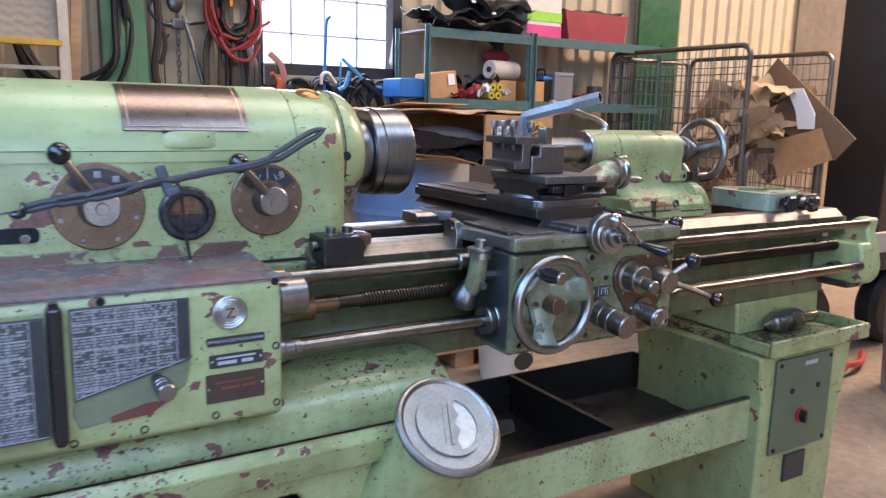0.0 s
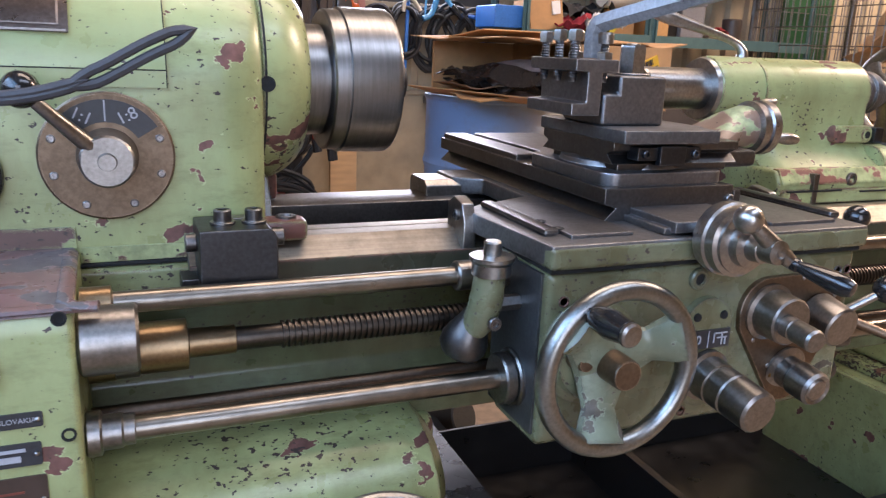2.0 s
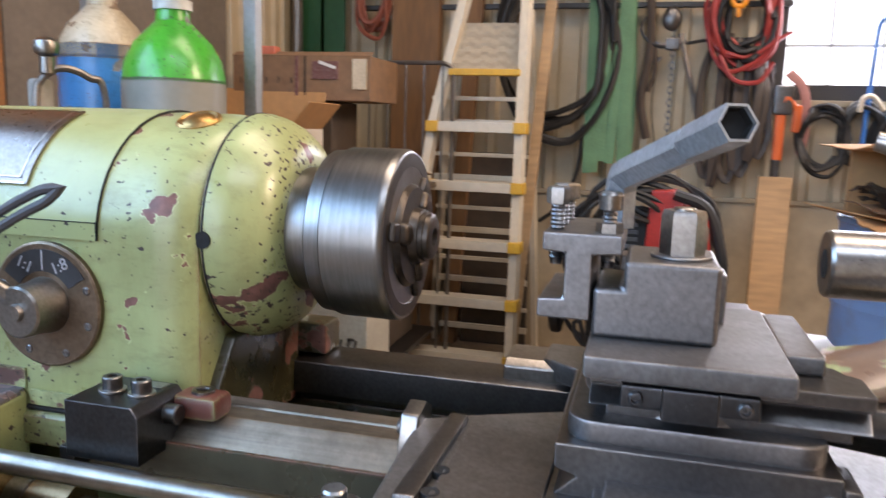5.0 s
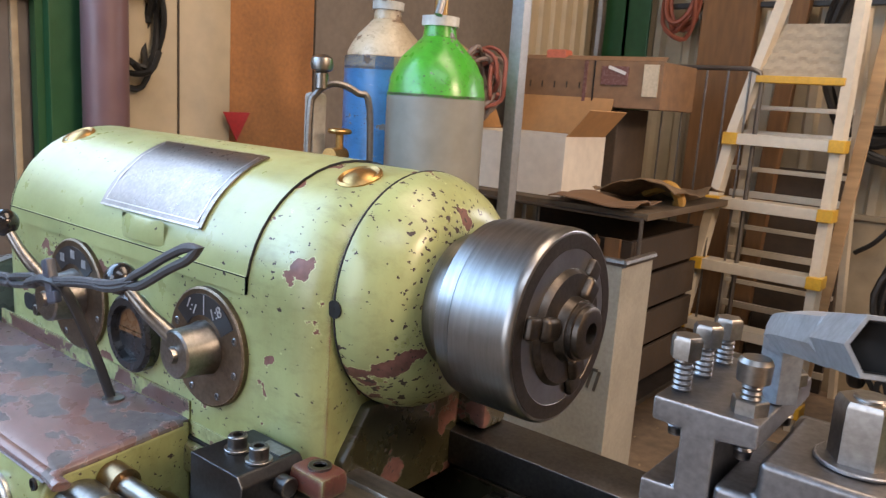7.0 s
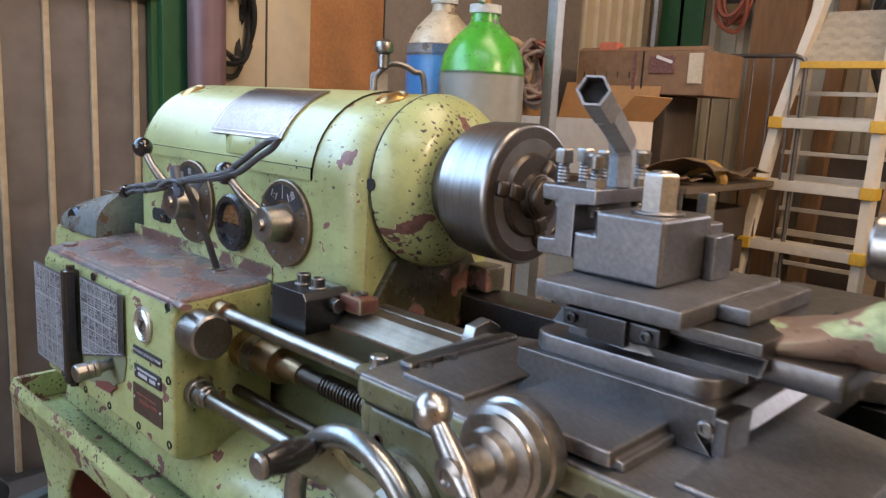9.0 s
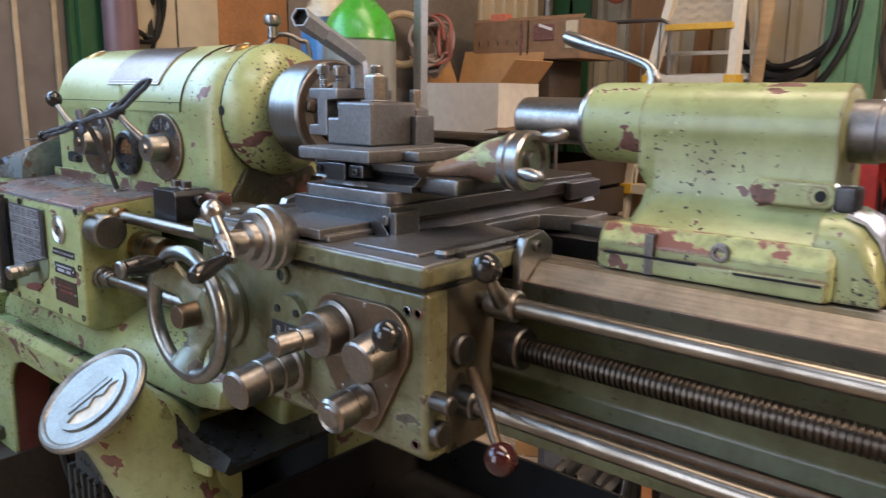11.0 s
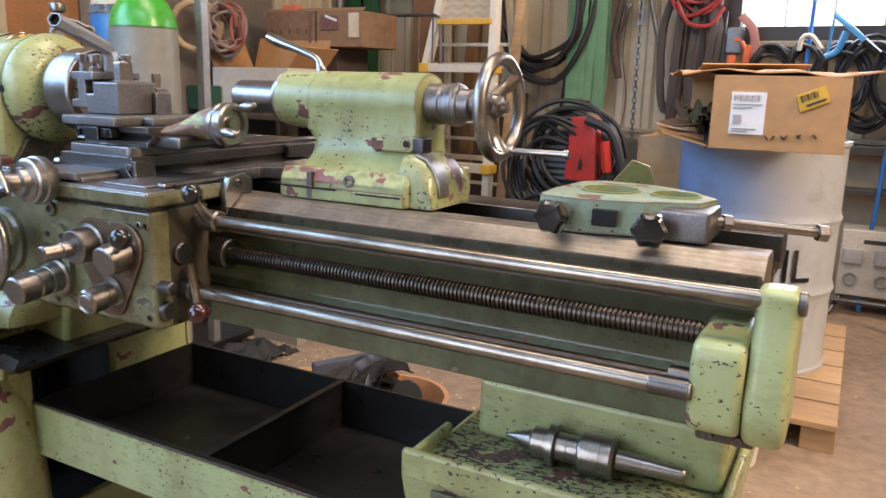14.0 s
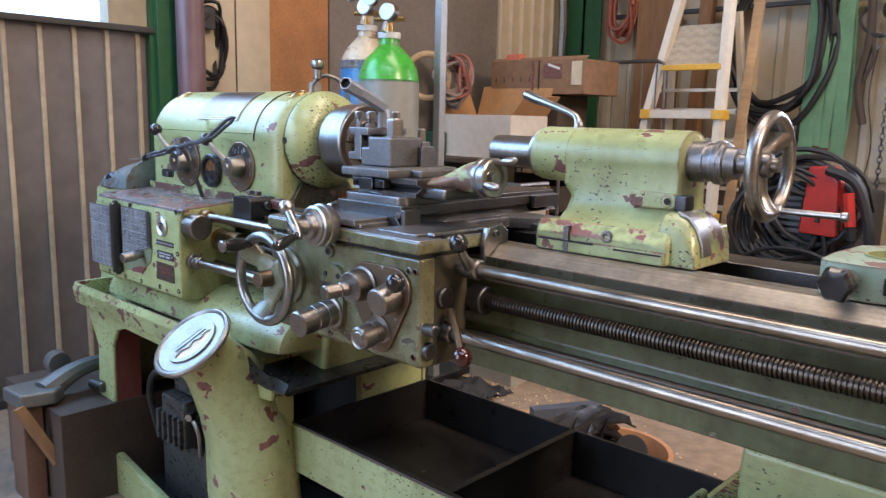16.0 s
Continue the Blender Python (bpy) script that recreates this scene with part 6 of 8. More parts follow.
part("clip", rotated(merged(block(-0.352, -0.336, -0.100, -0.088, 1.020, 1.066, 0.004), block(-0.350, -0.328, -0.101, -0.092, 1.016, 1.030, 0.003)), (-0.344, -0.09, 1.04), "Y", -18), plain("blue_grey_clip", (0.07, 0.075, 0.10), 0.45), strap)

steady = thing("steady_rest", (1.33, 0.05, 0.907), "green cast steady rest with black knobs lying on the bed", "steady rest")
steady_paint = chipped_paint("pale_steady_enamel", (0.28, 0.37, 0.27), 0.60, 0.58, 0.8, 0.50)
outline_ = [(1.232, 0.06), (1.236, -0.004), (1.245, -0.014), (1.30, -0.022), (1.385, 0.0), (1.395, 0.012), (1.448, 0.035), (1.462, 0.09), (1.42, 0.15), (1.36, 0.19), (1.27, 0.20), (1.24, 0.17)]
bore_a, bore_b = arc(1.310, 0.090, 0.042, 0, 360, 28)[:-1], arc(1.405, 0.090, 0.034, 0, 360, 24)[:-1]
part("body", pierced(outline_, [bore_a, bore_b], 0.909, 0.956), steady_paint, steady)
inner_ = plain("yellow_green_recess", (0.24, 0.26, 0.11), 0.45)
parts("bore_lining", (turned((1.310, 0.090, 0.912), Z, [(0, 0.0405), (0.0465, 0.0435), (0.0465, 0.0405), (0.001, 0.038)], 28), turned((1.405, 0.090, 0.912), Z, [(0, 0.0325), (0.0465, 0.0355), (0.0465, 0.0325), (0.001, 0.030)], 24)), inner_, steady)
parts("bore_floor", (prism(arc(1.310, 0.090, 0.0415, 0, 360, 28)[:-1], "z", 0.9092, 0.918), prism(arc(1.405, 0.090, 0.0335, 0, 360, 24)[:-1], "z", 0.9092, 0.918)), foot_oily, steady)
part("slot", block(1.318, 1.352, -0.0235, -0.012, 0.921, 0.944, 0.002), hole_dark, steady)
part("arm", block(1.405, 1.47, -0.012, 0.085, 0.909, 0.95, 0.005), grey_steel, steady)


def star_knob(c, axis, parent):
    body = turned(c, axis, [(0, 0.008), (0.010, 0.008), (0.010, 0.019), (0.014, 0.0225), (0.024, 0.0225), (0.029, 0.019), (0.031, 0.0)], 24)
    turn, o = frame_of(axis), Vector(c)
    for v in body.verts:
        q = turn.transposed() @ (v.co - o)
        if math.hypot(q.x, q.y) > 0.015:
            f = 1 + 0.09 * math.cos(6 * math.atan2(q.y, q.x))
            v.co = o + turn @ Vector((q.x * f, q.y * f, q.z))
    part("knob", body, black_plastic, parent, "black star knob")
    part("collar", turned(Vector(c) - Vector(axis).normalized() * 0.014, axis, [(0, 0.015), (0.013, 0.015), (0.014, 0.012)], 20), bright, parent)


star_knob((1.275, -0.036, 0.934), (-0.15, -1, -0.05), steady)
star_knob((1.400, -0.022, 0.928), (0.1, -1, -0.1), steady)
part("bolt", merged(rod((1.465, 0.06, 0.93), (1.60, 0.125, 0.918), 0.0065, 14), hexagon((1.59, 0.12, 0.919), (0.9, 0.43, -0.08), 0.012, 0.014), hexagon((1.475, 0.065, 0.929), (0.9, 0.43, -0.08), 0.012, 0.012)), cast_steel, steady)

centre = thing("live_centre", (1.35, -0.07, 0.57), "turned steel live centre lying in the chip pan", "live centre")
centre_steel = steel("polished_centre_steel", (0.42, 0.38, 0.34), 0.30, 0.55)
CO, CA = (1.219, -0.049, 0.6005), (1, 0.04, 0.0)
LONG, FAT = 1.06, 1.19


def centre_part(name, rows):
    part(name, turned(CO, CA, [(a * LONG, r * FAT) for a, r in rows], 36), centre_steel, centre)


centre_part("point", [(0, 0.0), (0.004, 0.0025), (0.020, 0.007), (0.021, 0.009), (0.036, 0.0125), (0.038, 0.0125), (0.042, 0.0185), (0.0635, 0.0185)])
centre_part("collar", [(0.0635, 0.016), (0.064, 0.0255), (0.074, 0.0255), (0.076, 0.017), (0.090, 0.017), (0.0905, 0.0160), (0.092, 0.0160), (0.0925, 0.017), (0.105, 0.017)])
centre_part("bearing_housing", [(0.1052, 0.015), (0.108, 0.024), (0.112, 0.0255), (0.136, 0.0255), (0.1365, 0.0248), (0.138, 0.0248), (0.1385, 0.0255), (0.150, 0.0255), (0.154, 0.023), (0.1555, 0.0125)])
centre_part("taper_shank", [(0.1556, 0.011), (0.156, 0.0125), (0.240, 0.0085), (0.243, 0.006), (0.243, 0)])


# ---- gas cylinders on their cart ----
def cylinder(name, x, y, height, r, shoulder, body_mat, label, split):
    t = thing(name, (x, y, 0.06), label, "gas cylinder", "gas cylinders on the cart")
    part("body", turned((x, y, 0.06), Z, [(0, r * 0.9), (0.02, r), (split, r)], 48), body_mat, t)
    part("shoulder", turned((x, y, 0.06 + split), Z, [(0, r), (height - split - 0.16, r), (height - split - 0.11, r * 0.93), (height - split - 0.07, r * 0.75), (height - split - 0.04, r * 0.5), (height - split - 0.02, r * 0.34), (height - split + 0.02, r * 0.30)], 48), shoulder, t)
    z = 0.06 + height
    part("neck_ring", turned((x, y, z + 0.005), Z, [(0, 0.044), (0.022, 0.044), (0.024, 0.03)], 28), plain("pale_neck_ring", (0.5, 0.5, 0.46), 0.4), t)
    part("valve", merged(rod((x, y, z + 0.02), (x, y, z + 0.10), 0.016, 16), rod((x - 0.05, y - 0.03, z + 0.08), (x + 0.05, y + 0.03, z + 0.08), 0.011, 14), ring((x, y, z + 0.12), Z, 0.03, 0.006, 20, 8)), brass, t)
    reg = merged(turned((x + 0.06, y - 0.05, z + 0.09), (0.3, -1, 0.1), [(0, 0.034), (0.03, 0.034), (0.034, 0.03), (0.034, 0)], 24), turned((x - 0.03, y - 0.06, z + 0.15), (0.3, -1, 0.1), [(0, 0.030), (0.02, 0.030), (0.022, 0.026), (0.022, 0)], 24), rod((x + 0.02, y - 0.02, z + 0.09), (x + 0.06, y - 0.05, z + 0.09), 0.015, 12), rod((x + 0.06, y - 0.06, z + 0.09), (x + 0.065, y - 0.09, z + 0.02), 0.009, 12))
    part("regulator", reg, cast_steel, t, "steel pressure regulator")
    return t


cylinder("gas_cylinder", -0.695, 0.982, 1.365, 0.118, cyl_green, cyl_grey, "grey gas cylinder with bright green shoulder and regulator", 1.212)
cylinder("gas_cylinder", -1.03, 1.16, 1.43, 0.115, cyl_white, cyl_blue, "blue gas cylinder with dirty white shoulder", 1.306)
cart = thing("cylinder_cart", (-0.8, 1.2, 0.0), "galvanised cylinder cart behind the gas cylinders", "cart")
part("post", block(-0.60, -0.565, 1.135, 1.17, 0.05, 2.2, 0.003), plain("galvanised_post", (0.27, 0.27, 0.26), 0.45, 0.5), cart)
part("post", block(-1.22, -1.185, 1.30, 1.335, 0.05, 1.7, 0.003), plain("galvanised_post_b", (0.27, 0.27, 0.26), 0.45, 0.5), cart)
part("base", block(-1.24, -0.55, 0.83, 1.35, 0.03, 0.06, 0.004), dark_steel, cart)
part("handle", tube([(-0.865, 0.735, 0.9), (-0.865, 0.735, 1.20), (-0.858, 0.745, 1.255), (-0.830, 0.775, 1.282), (-0.795, 0.815, 1.265), (-0.775, 0.84, 1.22), (-0.77, 0.845, 0.9)], 0.008, 8), wire, cart)
part("handle_knob", merged(rod((-0.85, 0.755, 1.268), (-0.85, 0.755, 1.305), 0.016, 14, 0.002), turned((-0.85, 0.755, 1.305), Z, [(0, 0.012), (0.006, 0.024), (0.018, 0.027), (0.032, 0.024), (0.040, 0.012), (0.041, 0)], 20)), cast_steel, cart)
part("valve_back", block(-0.90, -0.862, 0.745, 0.79, 0.9, 1.26, 0.012), plain("pale_worn_guard", (0.34, 0.32, 0.28), 0.5), cart)
part("torch_valve", merged(rod((-0.82, 0.80, 1.12), (-0.80, 0.74, 1.12), 0.018, 14), ring((-0.81, 0.78, 1.175), Z, 0.022, 0.006, 20, 8), rod((-0.81, 0.78, 1.1), (-0.81, 0.78, 1.18), 0.009, 10)), brass, cart)

# ---- ladder ----
ladder = thing("step_ladder", (-0.4, 2.95, 0.0), "worn aluminium step ladder with yellow tread ends", "ladder")
def rail_point(side, z):
    y = 2.83 + 0.03 * z
    left = -0.592 + 0.131 * (z - 1.2) if z < 1.2 else -0.592 + 0.232 * (z - 1.2)
    return Vector((left if side < 0 else -0.179, y, z))


for s in (-1, 1):
    part("rail", tube([rail_point(s, z) for z in (0.0, 0.6, 1.2, 1.65, 2.1)], 0.032, 4, 1, flat=0.55, up=(1, 0.8, 0)), aluminium, ladder)
    part("rear_leg", tube([(-0.43 + s * 0.29, 3.40, 0.0), (-0.36 + s * 0.18, 3.0, 1.72)], 0.022, 4, 1, flat=0.6, up=(1, 0.8, 0)), aluminium, ladder)
for k in range(5):
    z = 0.107 + 0.273 * k
    a, b = rail_point(-1, z), rail_point(1, z)
    part("tread", block(a.x + 0.015, b.x - 0.015, a.y - 0.04, a.y + 0.06, z - 0.040, z + 0.006, 0.003), aluminium, ladder)
    for p in (a, b):
        part("tread_end", block(p.x - 0.030, p.x + 0.030, p.y - 0.045, p.y + 0.05, z - 0.042, z + 0.008, 0.003), yellow, ladder)
    part("back_bar", block(-0.66, -0.18, 3.34 - 0.23 * z, 3.36 - 0.23 * z, z - 0.01, z + 0.02, 0.002), aluminium, ladder)
    part("back_bar", block(-0.66, -0.18, 3.33 - 0.23 * z, 3.35 - 0.23 * z, z + 0.11, z + 0.13, 0.002), aluminium, ladder)
wavy = bmesh.new()
cells = [[wavy.verts.new((-0.515 + 0.03 * j / 16 + (0.315 - 0.03 * j / 16) * i / 30, 2.868 + 0.05 * j / 16, 1.445 + 0.21 * j / 16)) for i in range(31)] for j in range(17)]
for j in range(16):
    for i in range(30):
        wavy.faces.new((cells[j][i], cells[j][i + 1], cells[j + 1][i + 1], cells[j + 1][i]))
for j, row in enumerate(cells):
    for i, v in enumerate(row):
        v.co.y += 0.004 * math.sin(j * 1.9 + 1.2 * math.sin(i * 0.8))
part("platform", merged(wavy, block(-0.515, -0.20, 2.885, 2.90, 1.44, 1.45)), plain("wavy_grey_tread", (0.40, 0.34, 0.25), 0.7, 0, 0.2, 20, 0.3), ladder, "folded platform with wavy grip")
part("platform_edge", block(-0.525, -0.19, 2.840, 2.890, 1.415, 1.445, 0.004), yellow, ladder)

# ---- drum on its pallet, box on top ----
pallet = thing("pallet", (1.4, 2.1, 0.0), "worn wooden pallet under the oil drum", "pallet")
for k in range(6):
    part("board", block(0.87, 1.67, 1.49 + 0.2 * k, 1.675 + 0.2 * k, 0.078, 0.098, 0.002), pale_wood, pallet)
for x in (0.87, 1.22, 1.57):
    part("bearer", block(x, x + 0.1, 1.50, 2.67, 0.0, 0.078, 0.003), pale_wood, pallet)
DX, DY = 1.305, 2.09
drum = thing("oil_drum", (DX, DY, 0.098), "blue and grey steel oil drum standing on a pallet", "oil drum")
prof = [(0, 0.280), (0.0, 0.296), (0.012, 0.298), (0.02, 0.292), (0.10, 0.290)]
for zc in (0.30, 0.56):
    prof += [(zc - 0.03, 0.290), (zc - 0.012, 0.295), (zc, 0.299), (zc + 0.012, 0.295), (zc + 0.03, 0.290)]
part("body", turned((DX, DY, 0.098), Z, prof + [(0.80, 0.290), (0.815, 0.292), (0.822, 0.298), (0.836, 0.298), (0.838, 0.286), (0.822, 0.28), (0.822, 0)], 72), drum_grey, drum)
for word, ang in (("O", 282), ("I", 299), ("L", 310)):
    lettering("drum_print", word, 0.17, (DX + 0.2945 * math.cos(radians(ang)), DY + 0.2945 * math.sin(radians(ang)), 0.500), (90, 0, ang + 90), black_plastic, drum)
box = thing("cardboard_box", (1.36, 2.0, 0.936), "open brown cardboard box with shipping labels on the drum", "box")
for side in (block(1.155, 1.575, 1.798, 1.803, 0.938, 1.165, 0.001), block(1.155, 1.575, 2.13, 2.135, 0.938, 1.165, 0.001), block(1.57, 1.575, 1.8035, 2.1295, 0.938, 1.165, 0.001), block(1.155, 1.575, 1.798, 2.135, 0.9365, 0.9378)):
    part("carton_wall", side, cardboard, box)
part("flap", rotated(block(1.158, 1.572, 1.80, 1.805, 1.168, 1.30), (1.3, 1.80, 1.166), "X", -82), cardboard, box, "crumpled top flap")
part("flap", rotated(block(1.572, 1.577, 1.805, 2.128, 1.168, 1.26), (1.5745, 2, 1.168), "Y", 80), cardboard, box)
part("flap", rotated(block(1.16, 1.57, 2.13, 2.135, 1.168, 1.30), (1.3, 2.13, 1.168), "X", 70), cardboard, box)
part("flap", rotated(block(1.150, 1.154, 1.81, 2.12, 0.94, 1.10), (1.152, 2, 0.94), "Y", -78), cardboard, box, "torn side flap folded down")
part("label", block(1.215, 1.325, 1.7955, 1.7982, 0.985, 1.115), paper, box)
part("label_print", merged(*[block(1.222 + 0.0062 * k, 1.222 + 0.0062 * k + (0.002 if k % 3 else 0.004), 1.7945, 1.7960, 1.088, 1.106) for k in range(14)], *[block(1.222, 1.222 + w, 1.7945, 1.7960, z, z + 0.004) for w, z in ((0.09, 1.075), (0.06, 1.065), (0.08, 1.0), (0.05, 0.992))], block(1.224, 1.252, 1.7945, 1.796, 1.015, 1.045)), plain("faded_label_print", (0.36, 0.34, 0.33), 0.6), box)
ylab = merged(block(1.42, 1.51, 1.7955, 1.7982, 1.075, 1.125))
part("yellow_label", rotated(ylab, (1.465, 1.79, 1.1), "Y", -22), yellow, box)
parts("marker_scrawl", ([rotated(block(1.33 + 0.022 * k, 1.345 + 0.022 * k, 1.7950, 1.7980, 0.975 + 0.003 * k, 0.979 + 0.003 * k), (1.337 + 0.022 * k, 1.79, 0.977), "Y", (-1) ** k * 50) for k in range(7)]), dark_gap, box)
part("label_print", rotated(merged(*[block(1.43 + 0.0062 * k, 1.43 + 0.0062 * k + (0.002 if k % 3 else 0.004), 1.7945, 1.7960, 1.10, 1.12) for k in range(9)], block(1.44, 1.50, 1.7945, 1.7960, 1.083, 1.09)), (1.465, 1.79, 1.1), "Y", -22), dark_gap, box)
def crumpled(x0, x1, y0, y1, z, bump_, seed, n=18, freq=0.2):
    """A thin sheet with creases and a torn edge."""
    bm, o = bmesh.new(), Vector((seed * 3.1, seed * 1.7, 0))
    rows_c = [[bm.verts.new((x0 + (x1 - x0) * (i / n) + 0.012 * noise.noise(Vector((j * 0.9, i * 0.2, seed))), y0 + (y1 - y0) * (j / n) + 0.012 * noise.noise(Vector((i * 0.9, j * 0.2, seed + 5))), z + bump_ * (0.8 * noise.noise(Vector((i * freq, j * freq, 0)) + o) + 0.2 * noise.noise(Vector((i * freq * 2.7, j * freq * 2.7, 0)) + o)))) for i in range(n + 1)] for j in range(n + 1)]
    for j in range(n):
        for i in range(n):
            bm.faces.new((rows_c[j][i], rows_c[j][i + 1], rows_c[j + 1][i + 1], rows_c[j + 1][i]))
    solid_ = bmesh.ops.extrude_face_region(bm, geom=bm.faces[:])
    for v in [g for g in solid_["geom"] if isinstance(g, bmesh.types.BMVert)]:
        v.co.z -= 0.004
    bmesh.ops.recalc_face_normals(bm, faces=bm.faces)
    return bm


SHEAR = Matrix(((0.845, -0.625, 0, 1.3828), (0, 2.315, 0, -2.8224), (0, 0, 0.91, 0.0843), (0, 0, 0, 1)))
for piece in box.children:
    piece.data.transform(SHEAR)
inside = [single("packing_bag", ball((1.33, 1.97, 1.02), 0.12, (1.2, 0.95, 0.7)), plain("pale_packing_bag", (0.30, 0.22, 0.19), 0.6, 0, 0.5, 20, 0.6), "dirty packing stuffed into the open box", "packing"),
          single("black_sack", crumpled(1.12, 1.26, 1.81, 2.10, 1.03, 0.10, 9, 18), plain("clear_black_film", (0.03, 0.024, 0.022), 0.18, 0, 0.5, 30, 0.5), "crumpled dark plastic bag bulging out of the box", "bag"),
          single("black_sack", crumpled(1.15, 1.40, 1.82, 2.10, 1.0, 0.11, 12, 18), plain("clear_black_film_b", (0.03, 0.024, 0.022), 0.18, 0, 0.5, 30, 0.5), "crumpled dark plastic bag inside the box", "bag"),
          single("cardboard_sheet", crumpled(1.05, 1.60, 1.80, 2.14, 1.180, 0.025, 4), cardboard, "crumpled brown cardboard lying over the box", "cardboard")]
for ob_ in inside:
    ob_.data.transform(SHEAR)
single("cardboard_sheet", crumpled(0.98, 1.22, 1.55, 1.80, 0.952, 0.02, 7, 8), cardboard, "torn cardboard flap sticking out of the box", "cardboard", "torn flaps")
single("cardboard_sheet", crumpled(1.0, 1.20, 1.72, 2.05, 0.985, 0.03, 8, 8), cardboard_dark, "torn grey-brown cardboard flap on the drum", "cardboard", "torn flaps")

# ---- things along the back wall ----
def coil(centre, r, loops, thick, seed, tall=1.0, normal_y=True, sway=0.12):
    """One long hose hung in uneven loops."""
    rng, pts = random.Random(seed), []
    for k in range(loops * 10):
        a = 2 * math.pi * k / 10
        rr = r * (1 + rng.uniform(-sway, sway) * 0.5 + sway * math.sin(k * 0.37 + seed))
        d = rng.uniform(-0.03, 0.03) + 0.05 * (k / (loops * 10) - 0.5)
        c = Vector(centre)
        if normal_y:
            pts.append(c + Vector((rr * math.cos(a), d, rr * tall * math.sin(a) - 0.15 * r * math.sin(k * 0.11))))
        else:
            pts.append(c + Vector((d, rr * math.cos(a), rr * tall * math.sin(a))))
    return tube(pts, thick, 6, 3)


def hung(name, mesh, mat, label, category, group=""):
    return single(name, mesh, mat, label, category, group)


hung("hose_coil", merged(coil((-0.10, 3.36, 1.62), 0.27, 7, 0.016, 1, 1.55), tube([(0.06, 3.36, 1.2), (0.03, 3.38, 0.95), (-0.06, 3.38, 0.78), (-0.15, 3.40, 0.70)], 0.011, 6)), rubber, "thick black hose hung in long loops", "hose", "hoses on the wall")
hung("wall_rail", block(-1.2, 1.0, 3.40, 3.44, 1.79, 1.815, 0.003), frame_dark, "dark steel hanging rail on the wall", "rail")
for x, w, z0, tilt in ((0.100, 0.036, 0.97, -0.03), (0.150, 0.022, 1.03, 0.02), (0.195, 0.024, 1.02, 0.10), (0.262, 0.033, 0.97, -0.05)):
    hung("lifting_strap", tube([(x + tilt * 0.5, 3.37, 2.15), (x + tilt * 0.3, 3.365, 1.75), (x + tilt * 0.1, 3.36, 1.4), (x, 3.36, z0), (x + 0.012, 3.385, 1.3), (x + tilt * 0.4, 3.39, 2.0)], w, 8, 6, flat=0.10, up=(1, 0, 0)), strap_green, "green woven lifting strap hanging from the rail", "strap", "green straps on the wall")
hung("black_rope", merged(tube([(0.34, 3.38, 1.95), (0.36, 3.37, 1.6), (0.33, 3.37, 1.35), (0.37, 3.37, 1.15)], 0.022, 7), tube([(0.36, 3.38, 1.7), (0.39, 3.36, 1.5), (0.36, 3.36, 1.38)], 0.012, 6)), plain("brown_black_rope", (0.05, 0.035, 0.025), 0.8), "dark oily rope hanging by the straps", "rope")
hung("wall_plank", rotated(block(-0.155, -0.105, 3.03, 3.055, 0.0, 2.1, 0.002), (-0.13, 3.04, 1.2), "Y", 4), pale_wood, "narrow pale plank leaning beside the ladder", "plank")
chain = thing("hanging_chain", (0.46, 3.40, 0.8), "dark steel chain hanging with a hook", "chain")
links_ = []
for k in range(34):
    c = (0.468, 3.385, 1.78 - 0.030 * k)
    links_.append(moved(ring((0, 0, 0), Y if k % 2 else X, 0.011, 0.0032, 10, 5), Matrix.Translation(c) @ Matrix.Diagonal((1, 1, 1.7, 1))))
part("links", merged(*links_), dark_steel, chain)
part("block", merged(ball((0.452, 3.37, 1.73), 0.045, (1, 0.5, 1.3)), block(0.43, 0.50, 3.35, 3.39, 1.58, 1.64, 0.01), rod((0.40, 3.37, 1.60), (0.53, 3.37, 1.62), 0.014, 8)), dark_steel, chain)
part("hook", tube([(0.39, 3.37, 1.62), (0.385, 3.37, 1.55), (0.40, 3.37, 1.53), (0.415, 3.37, 1.55)], 0.007, 6), dark_steel, chain)
hung("steel_bar", tube([(0.50, 3.37, 1.66), (0.60, 3.37, 1.28), (0.625, 3.37, 1.16)], 0.014, 8, 3), cast_steel, "bent steel bar hanging from the rail", "bar")
hung("thin_cable", tube([(0.36, 3.39, 1.78), (0.31, 3.36, 1.68), (0.40, 3.36, 1.60), (0.62, 3.38, 1.63)], 0.008, 6), rubber, "thin black cable looped on the wall", "cable")
hung("thin_cable", tube([(0.40, 3.40, 1.55), (0.385, 3.38, 1.30), (0.42, 3.38, 1.05), (0.40, 3.38, 0.85)], 0.0035, 6), rubber, "thin black cable hanging down the wall", "cable")
belt_rubber = plain("oily_belt", (0.030, 0.023, 0.020), 0.55, 0, 0.4, 14, 0.2)
belt_rng = random.Random(31)
